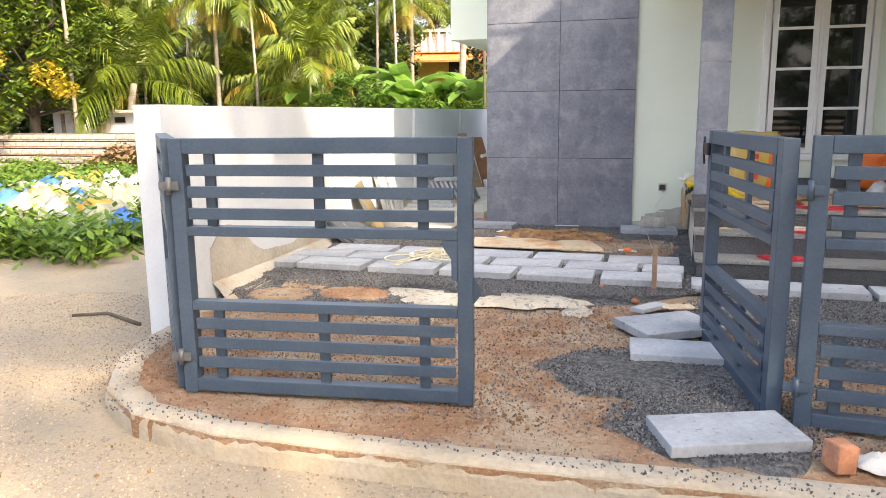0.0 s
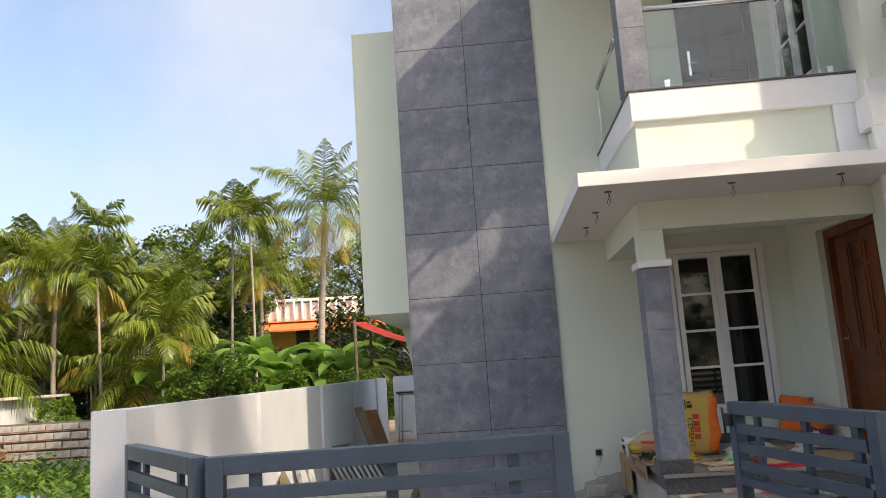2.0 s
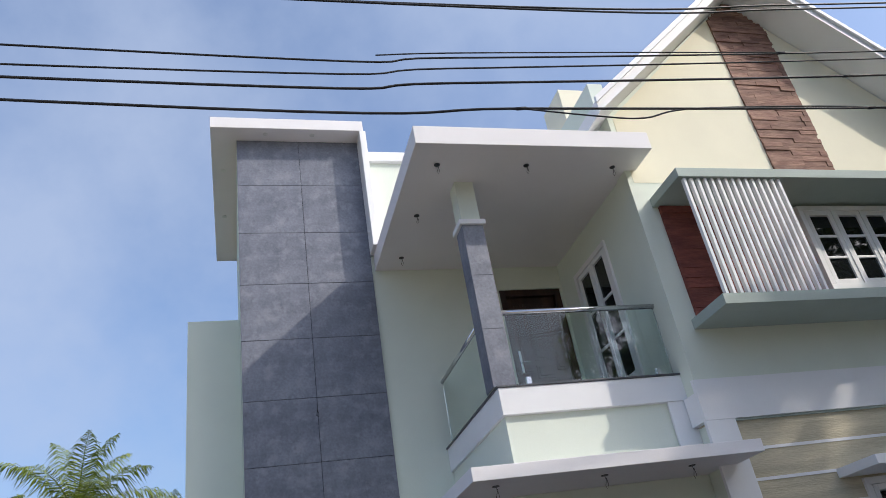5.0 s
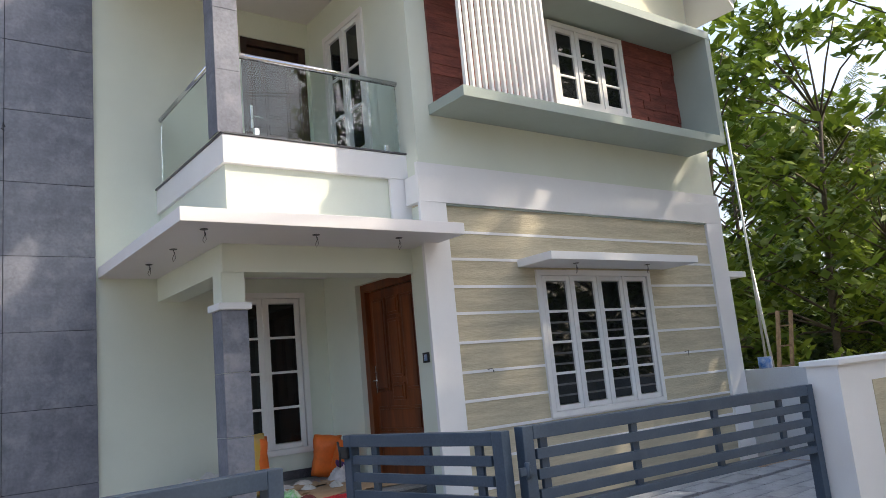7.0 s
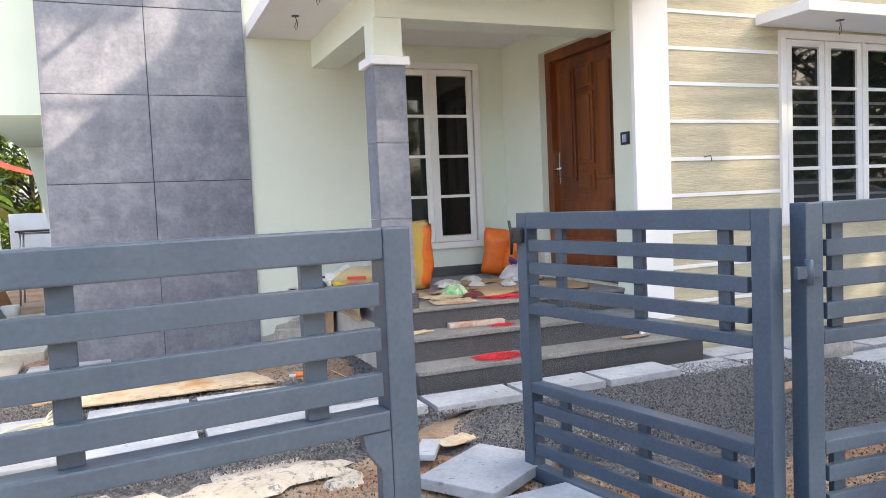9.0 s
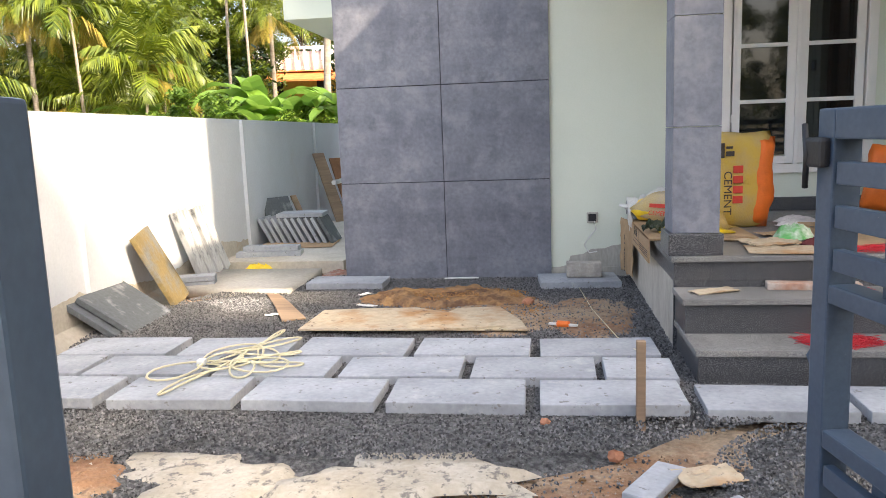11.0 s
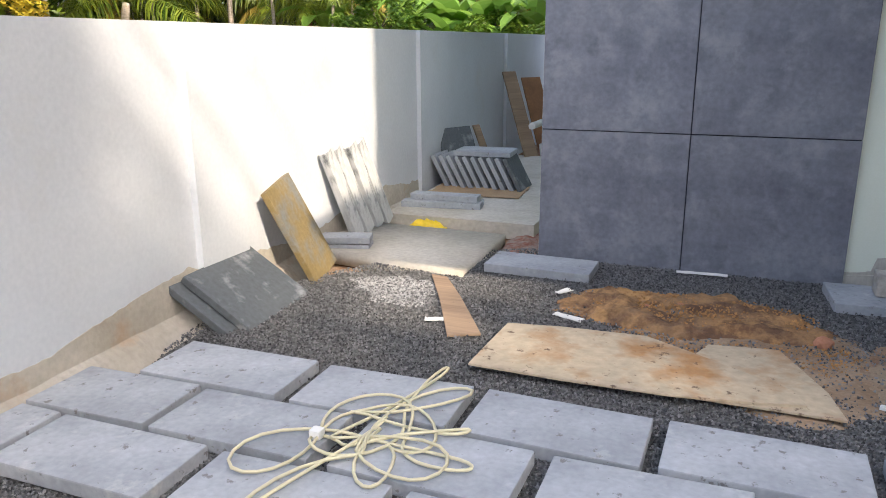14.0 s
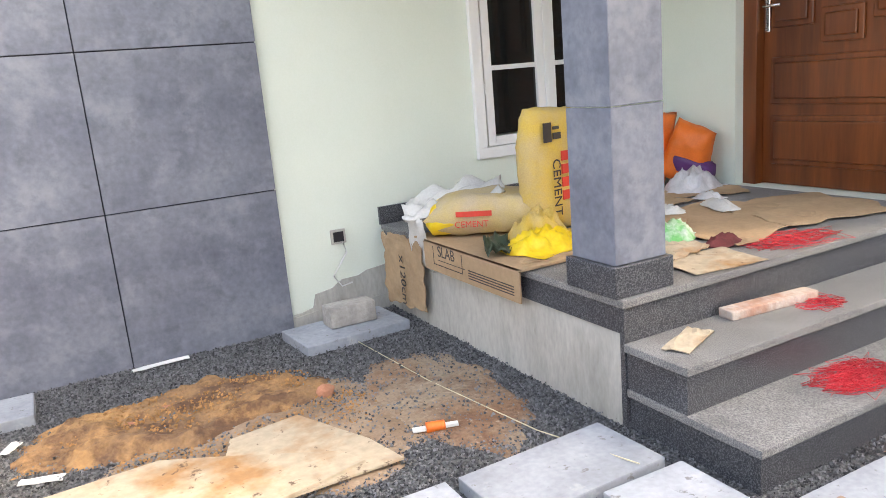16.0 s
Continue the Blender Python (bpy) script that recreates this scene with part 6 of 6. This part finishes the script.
# fittings on the walls and soffits
sw = thing("switch_box", "dark recessed switch box in the wall", "switch box")
part("plate", boxm(XW - 0.012, XW - 0.001, -2.06, -1.95, 1.65, 1.75, 0.003), M_BLACKPL, sw)
part("socket", boxm(XW - 0.018, XW - 0.0125, -2.03, -1.98, 1.67, 1.73, 0.003), M_BLUETARP, sw)
so = thing("wall_box", "open junction box with loose white wires", "junction box")
part("box", boxm(1.085, 1.17, 0.014, 0.0295, 0.465, 0.545, 0.004), M_GREYRENDER, so)
part("hole", boxm(1.097, 1.155, 0.009, 0.0135, 0.478, 0.532), M_BLACKPL, so)
part("wire", tube(bmesh.new(), [(1.14, 0.0, 0.48), (1.15, -0.02, 0.42), (1.10, -0.03, 0.36), (1.06, -0.02, 0.30), (1.10, -0.03, 0.24), (1.16, -0.03, 0.25)], 0.0045, 5), M_PAPER, so)
def pendant(x, y, z, label="dangling lamp wires from the ceiling hole"):
    p = thing("lamp_wire", label, "lamp wire", pose(x, y, z), "lamp wires in the soffits")
    part("hole", tube(bmesh.new(), [(0, 0, -0.003), (0, 0, 0.002)], 0.032, 12), M_BLACKPL, p)
    part("wire", tube(bmesh.new(), [(0.0, 0, 0), (0.008, 0.004, -0.04), (-0.012, 0, -0.085), (0.0, 0.006, -0.11), (0.016, 0, -0.08), (0.01, 0, -0.02)], 0.0024, 5), M_BLACKPL, p)
    return p


for x, y in ((1.11, -0.82), (1.11, -1.58), (1.10, -2.40), (2.08, -2.37), (2.92, -2.38)):
    pendant(x, y, 2.798)
for x, y in ((1.16, -2.24), (1.14, -1.27), (1.14, -0.3), (2.15, -2.25), (3.18, -2.24)):
    pendant(x, y, RC0 - 0.002)
for x in (5.1, 6.3):
    pendant(x, -2.5, 2.573)
for x, y in ((-0.44, -0.14), (0.18, -0.14), (-1.0, 0.7), (-1.0, 1.9)):
    solid("downlight", tube(bmesh.new(), [(x, y, 8.163), (x, y, 8.172)], 0.035, 12), M_PAPER, "small round white downlight in the soffit", "downlight")
solid("wall_hook", tube(bmesh.new(), [(0.01, 0.0, 4.30), (-0.01, -0.05, 4.32), (-0.02, -0.04, 4.26), (0.0, -0.06, 4.24)], 0.006, 5), M_BLACKPL, "short twist of wire sticking from a tile joint", "wire")
solid("wall_hook", tube(bmesh.new(), [(3.98, YF, 1.53), (4.0, YF - 0.06, 1.54), (4.02, YF - 0.05, 1.50)], 0.004, 5), M_BLACKPL, "wire ends sticking from the wall", "wire")
solid("wall_hook", tube(bmesh.new(), [(7.2, YF, 1.53), (7.22, YF - 0.05, 1.54), (7.23, YF - 0.04, 1.48)], 0.004, 5), M_BLACKPL, "wire ends sticking from the wall", "wire")
solid("drain_pipe", tube(bmesh.new(), [(0.80, -0.10, 6.62), (0.92, -0.10, 6.62)], 0.03, 10), M_WHITE, "short white spout at the tower fin", "pipe")
solid("drain_spout", tube(bmesh.new(), [(-0.86, 0.2, 0.83), (-0.86, -0.06, 0.83)], 0.02, 8), M_METAL, "short pipe stub at the tower side", "pipe")
pole = thing("steel_pole", "slim galvanised pole standing beside the house", "pole", pose(11.0, -1.0, -0.12))
part("shaft", tube(bmesh.new(), [(0, 0, 0), (0.02, 0, 3), (-0.05, 0, 5.6)], 0.022, 8), M_METAL, pole)
part("stay", tube(bmesh.new(), [(0.5, 0.1, 0), (0.05, 0.02, 3.0)], 0.025, 6), M_METAL, pole)
lad = thing("ladder", "wooden ladder propped by the side wall", "ladder", pose(10.9, -1.1, -0.12, 8, 0, 0))
for x in (0, 0.4):
    part("rail", boxm(x - 0.02, x + 0.02, -0.03, 0.03, 0, 2.2, 0.004), M_PLANK, lad)
for k in range(6):
    part("rung", tube(bmesh.new(), [(0, 0, 0.3 + 0.33 * k), (0.4, 0, 0.3 + 0.33 * k)], 0.014, 6), M_PLANK, lad)
loose("paint_can", mesh_of(tube(bmesh.new(), [(0, 0, 0), (0, 0, 0.16)], 0.09, 14), "paint_can", M_BLUETARP), pose(9.0, -2.17, 1.2), "blue paint can on the side wall", "can")

# ---------- beyond the boundary wall ----------
# heap of plastic sheets and sacks among weeds
M_DULLWHITE = mat("dirty_white_sheet", (0.30, 0.31, 0.31), 0.6, 0.2, 5, 60, 0.2)
M_BLUESACK = mat("blue_sack", (0.03, 0.13, 0.42), 0.5, 0.2, 4, 60, 0.3, second=(0.10, 0.24, 0.50))
cols = (M_PALESACK, M_DULLWHITE, M_YELSACK, M_BLUESACK, M_DULLWHITE, M_PALESACK, M_BLUESACK)
random.seed(11)
for i in range(60):
    x = random.uniform(-9.6, -4.7)
    y = -1.4 + (-4.7 - x) * 0.72 + random.uniform(-0.9, 1.4)
    loose("plastic_sheet", bag_mesh(random.uniform(0.5, 1.3), random.uniform(0.3, 0.7), random.uniform(0.15, 0.38), i * 1.3, cols[i % 7], "plastic_sheet", 14), pose(x, y, -0.10 + random.uniform(0, 0.22), random.uniform(-14, 14), random.uniform(-14, 14), random.uniform(0, 360)), "crumpled faded plastic sack in a rubbish heap", "plastic sheet", "rubbish heap")
loose("log", mesh_of(tube(bmesh.new(), [(-0.7, 0, 0.1), (0, 0.02, 0.12), (0.7, 0, 0.1)], 0.09, 9, 0.07), "log", M_BARK), pose(-6.6, -1.9, -0.10, 0, 0, -30), "pale log lying before the rubbish heap", "log")
cs = []
for i in range(520):
    y = random.uniform(-2.6, 7.0)
    x = random.uniform(-6.5 - (y + 2.6) * 1.3, -4.2 - (y + 2.6) * 0.25)
    cs.append(((x, y, -0.05 + random.uniform(0, 0.16)), random.uniform(0.25, 0.5)))
tagged(new("weeds", leaf_cloud(cs, 70, 0.13, M_LEAFLIGHT, "weeds", flat=0.4)), "low bright green weeds over waste ground", "weeds", kind="stuff")
patch("waste_ground", -10.5, 3.2, 6.5, 5.6, -0.10, M_GRASS, "weedy waste ground beside the lane", rag=0.15, kind="structure")
patch("waste_soil", -13.0, 7.0, 4.0, 0.9, -0.08, mat("reddish_soil", (0.26, 0.15, 0.08), 0.95, 0.3, 3, 30, 0.8), "bare reddish soil before the block wall", rag=0.2, dome=0.1, kind="structure")
# block wall: separate blocks, nearest stretch
bwall = solid("wall_blocks", boxm(-27, -4.5, 8.46, 8.60, -0.2, 0.885), mat("dark_mossy_mortar", (0.14, 0.125, 0.10), 0.95, 0.3, 4, 40, 0.4), "low wall of grey concrete blocks", "wall", "structure")
blk = mesh_of(boxm(0, 0.362, 0, 0.07, 0, 0.165, 0.008), "block", M_BLOCK)
for r in range(5):
    for i in range(50):
        o = part("block", blk, M_BLOCK, bwall)
        o.location = (-25.4 + (0.2 if r % 2 else 0) + i * 0.4, 8.40 - random.uniform(0, 0.012), -0.12 + r * 0.2)
M_RUSTROD = mat("rusty_steel_rod", (0.20, 0.09, 0.05), 0.8, 0.3, 8, 60, 0.2)
for k in range(4):
    solid("steel_rod", tube(bmesh.new(), [(-22, 8.0, 0.1 + 0.2 * k), (-15, 7.95, 0.14 + 0.2 * k), (-9, 8.0, 0.12 + 0.2 * k)], 0.014, 5), M_RUSTROD, "rusty rod laid along the block wall", "rail", group="rods by the block wall")
cs = [((random.uniform(-12.4, -10.8), random.uniform(6.8, 7.6), random.uniform(0, 0.45)), 0.35) for _ in range(26)]
tagged(new("brushwood_heap", leaf_cloud(cs, 200, 0.15, M_TWIG, "brushwood_heap")), "heap of dry brown brushwood", "brushwood", kind="stuff")
# shed behind it
shed = thing("shed", "low whitewashed shed with a thin flat roof", "shed", pose(-15.0, 11.5, -0.12))
part("wall", boxm(-3.0, 1.6, 0, 2.5, 0, 1.55), M_BWALL, shed)
part("roof", boxm(-3.3, 1.9, -0.3, 2.8, 1.552, 1.63, 0.01), M_CONC, shed)
for x in (-2.2, -0.6, 0.8):
    part("vent", boxm(x, x + 0.4, -0.012, -0.001, 1.25, 1.42), M_BLACKPL, shed)


def far_house(name, x, y, w, d, h, roofm, wallm, label, rh):
    hs = thing(name, label, "house", pose(x, y, -0.12, 0, 0, 12))
    part("wall", boxm(-w / 2, w / 2, 0, d, 0, h), wallm, hs)
    bm = bmesh.new()
    a = [bm.verts.new(p) for p in ((-w / 2 - 0.6, -0.9, h - 0.25), (w / 2 + 0.6, -0.9, h - 0.25), (w / 2 + 0.6, d + 0.6, h - 0.25), (-w / 2 - 0.6, d + 0.6, h - 0.25), (-w / 2 + 0.8, d / 2, h + rh), (w / 2 - 0.8, d / 2, h + rh))]
    for f in ((0, 1, 5, 4), (1, 2, 5), (2, 3, 4, 5), (3, 0, 4), (3, 2, 1, 0)):
        bm.faces.new([a[i] for i in f])
    bmesh.ops.recalc_face_normals(bm, faces=bm.faces)
    part("roof", bm, roofm, hs)
    for i in range(3):
        part("window", boxm(-w / 2 + 0.6 + i * w / 3, -w / 2 + 1.4 + i * w / 3, -0.02, -0.001, 0.9, h - 0.6), M_BLACKPL, hs)
    return hs


far_house("house", -14.7, 21.0, 2.6, 4, 1.9, M_REDROOF, M_WHITE, "small house with an old red tiled roof among palms", 0.8)
h2 = far_house("house", -11.0, 36.0, 8.0, 6, 5.2, M_ORANGEROOF, M_OCHRE, "two-storey house with orange roof and white balcony", 0.3)
part("parapet", boxm(-4.4, 4.4, -0.3, -0.2, 6.2, 6.36), M_PINKWASH, h2)
part("balcony_wall", boxm(-4.4, 4.4, -0.05, -0.004, 5.0, 6.1), M_PINKWASH, h2)
bm = prism([(-1.9, 4.35), (-0.2, 4.98), (-0.2, 5.08), (-1.9, 4.45)], -4.6, 4.6)
bmesh.ops.rotate(bm, verts=bm.verts, cent=(0, 0, 0), matrix=Matrix.Rotation(radians(90), 3, "Z"))
part("awning_roof", bm, M_ORANGEROOF, h2, "orange clay tiled awning roof")
for i in range(18):
    part("baluster", tube(bmesh.new(), [(-4.3 + i * 0.5, -0.25, 4.9), (-4.3 + i * 0.5, -0.25, 6.2)], 0.07, 6), M_WHITE, h2)
# red tarpaulin on posts
tarp = thing("tarpaulin_shelter", "sagging red tarpaulin stretched on poles", "shelter")
bm = bmesh.new()
bmesh.ops.create_grid(bm, x_segments=10, y_segments=6, size=1)
for v in bm.verts:
    fx, fy = (v.co.x + 1) / 2, (v.co.y + 1) / 2
    v.co = Vector((-3.6 + 3.0 * fx, 11.0 + 2.2 * fy, 2.85 - 0.75 * fx - 0.25 * math.sin(math.pi * fx) + 0.15 * fy))
bmesh.ops.extrude_face_region(bm, geom=bm.faces[:])
part("sheet", bm, M_REDTARP, tarp)
for x, y, h in ((-3.5, 11.0, 2.9), (-3.45, 13.1, 3.0), (-1.6, 11.05, 2.4), (-0.7, 13.1, 2.3)):
    part("post", tube(bmesh.new(), [(x, y, -0.12), (x, y, h)], 0.045, 7), M_DARKBARK, tarp)
solid("street_pole", tube(bmesh.new(), [(-1.6, 10.4, -0.12), (-1.6, 10.4, 3.2)], 0.04, 8), M_METAL, "thin grey pole beyond the wall", "pole")

# ---------- gravel and grit as single small stones ----------
def grit(name, spots, count, r, material, label, seed):
    """Small angular stones strewn in discs (x, y, rx, ry, z)."""
    rng = np.random.default_rng(seed)
    V0 = np.array([(1, 0, 0), (-0.5, 0.87, 0), (-0.5, -0.87, 0), (0, 0, 0.9), (0.1, 0, -0.7)])
    F0 = np.array([(0, 1, 3), (1, 2, 3), (2, 0, 3), (1, 0, 4), (2, 1, 4), (0, 2, 4)])
    P = []
    area = np.array([s[2] * s[3] for s in spots], float)
    for s, n in zip(spots, (area / area.sum() * count).astype(int)):
        a, q = rng.random(n) * 6.283, np.sqrt(rng.random(n))
        P.append(np.stack([s[0] + s[2] * q * np.cos(a), s[1] + s[3] * q * np.sin(a), np.full(n, s[4])], 1))
    P = np.concatenate(P)
    n = len(P)
    rot = rng.normal(size=(n, 3, 3))
    rot = np.linalg.qr(rot)[0]
    sc = r * rng.uniform(0.5, 1.4, n)[:, None, None] * rng.uniform(0.7, 1.2, (n, 1, 3))
    V = np.einsum("nij,nkj->nki", rot, V0[None] * sc) + P[:, None, :]
    Fc = (F0[None] + (np.arange(n) * 5)[:, None, None]).reshape(-1, 3)
    me = raw(name, V.reshape(-1, 3).tolist(), Fc.tolist(), material)
    return tagged(new(name, me), label, "gravel", kind="stuff")


def island_mat(name, a, b):
    m = leaf_mat(name, a, b, 0.9, 0.0)
    return m


M_GRIT = island_mat("crushed_granite_chips", (0.022, 0.022, 0.025), (0.31, 0.31, 0.315))
M_PEBBLE = island_mat("earth_pebbles", (0.13, 0.075, 0.045), (0.48, 0.40, 0.32))
M_ROADGRIT = island_mat("road_grit", (0.12, 0.095, 0.07), (0.48, 0.39, 0.28))
M_CLOD = island_mat("red_earth_clods", (0.16, 0.075, 0.04), (0.34, 0.20, 0.12))
grit("gravel", ((0.2, -1.45, 2.2, 1.85, 0.052), (2.9, -3.35, 1.6, 0.8, 0.034), (1.12, -4.62, 0.50, 0.40, 0.012), (1.42, -5.22, 0.46, 0.34, 0.012), (-1.2, -3.3, 0.85, 0.62, 0.020), (-1.25, -2.85, 0.80, 0.55, 0.046)), 150000, 0.0064, M_GRIT, "loose crushed grey gravel", 3)
grit("pebbles", ((0.6, -4.4, 2.3, 1.35, -0.008), (-1.5, -5.2, 0.35, 0.45, 0.016), (3.2, -4.6, 1.6, 0.7, -0.008)), 15000, 0.005, M_PEBBLE, "scattered pebbles and grit on earth", 4)
grit("pebbles", ((0, -6.5, 3.4, 0.75, -0.118), (-3.0, -5.0, 1.6, 1.6, -0.118)), 26000, 0.0065, M_ROADGRIT, "loose grit on the worn road", 8)
grit("earth_clods", ((-0.4, -5.35, 1.2, 0.28, -0.006), (0.3, -4.5, 1.6, 1.0, -0.008), (-1.3, -4.9, 0.35, 0.4, -0.006), (-1.4, -3.3, 0.4, 0.6, -0.002)), 5000, 0.0065, M_CLOD, "crumbly clods of dark red-brown earth", 9)
grit("pebbles", ((0.15, -0.72, 0.5, 0.22, 0.08), (0.3, -1.12, 0.5, 0.36, 0.056)), 2600, 0.007, mat("laterite_lumps", (0.42, 0.22, 0.08), 0.95, 0.3, 20, 60, 0.2), "lumps of orange laterite", 5)
grit("gravel", ((0.4, -4.2, 1.9, 1.2, -0.006), (-1.5, -3.2, 0.4, 1.0, -0.004), (-0.9, -5.72, 0.6, 0.07, 0.016), (-1.62, -4.9, 0.14, 0.5, 0.016), (1.6, -5.72, 2.2, 0.06, 0.016), (2.4, -4.6, 1.6, 0.8, -0.006), (0.05, -3.3, 0.8, 0.24, 0.014), (0.2, -1.45, 1.6, 1.2, 0.062)), 20000, 0.0064, M_GRIT, "stray crushed gravel on earth", 6)
grit("dry_leaves", ((0, -6.5, 4, 0.8, -0.116), (0.5, -4.3, 2.0, 1.2, -0.004)), 200, 0.018, mat("dry_leaf_litter", (0.24, 0.13, 0.05), 0.9, 0.3, 20, 60, 0.2), "scattered dry leaf litter", 7)
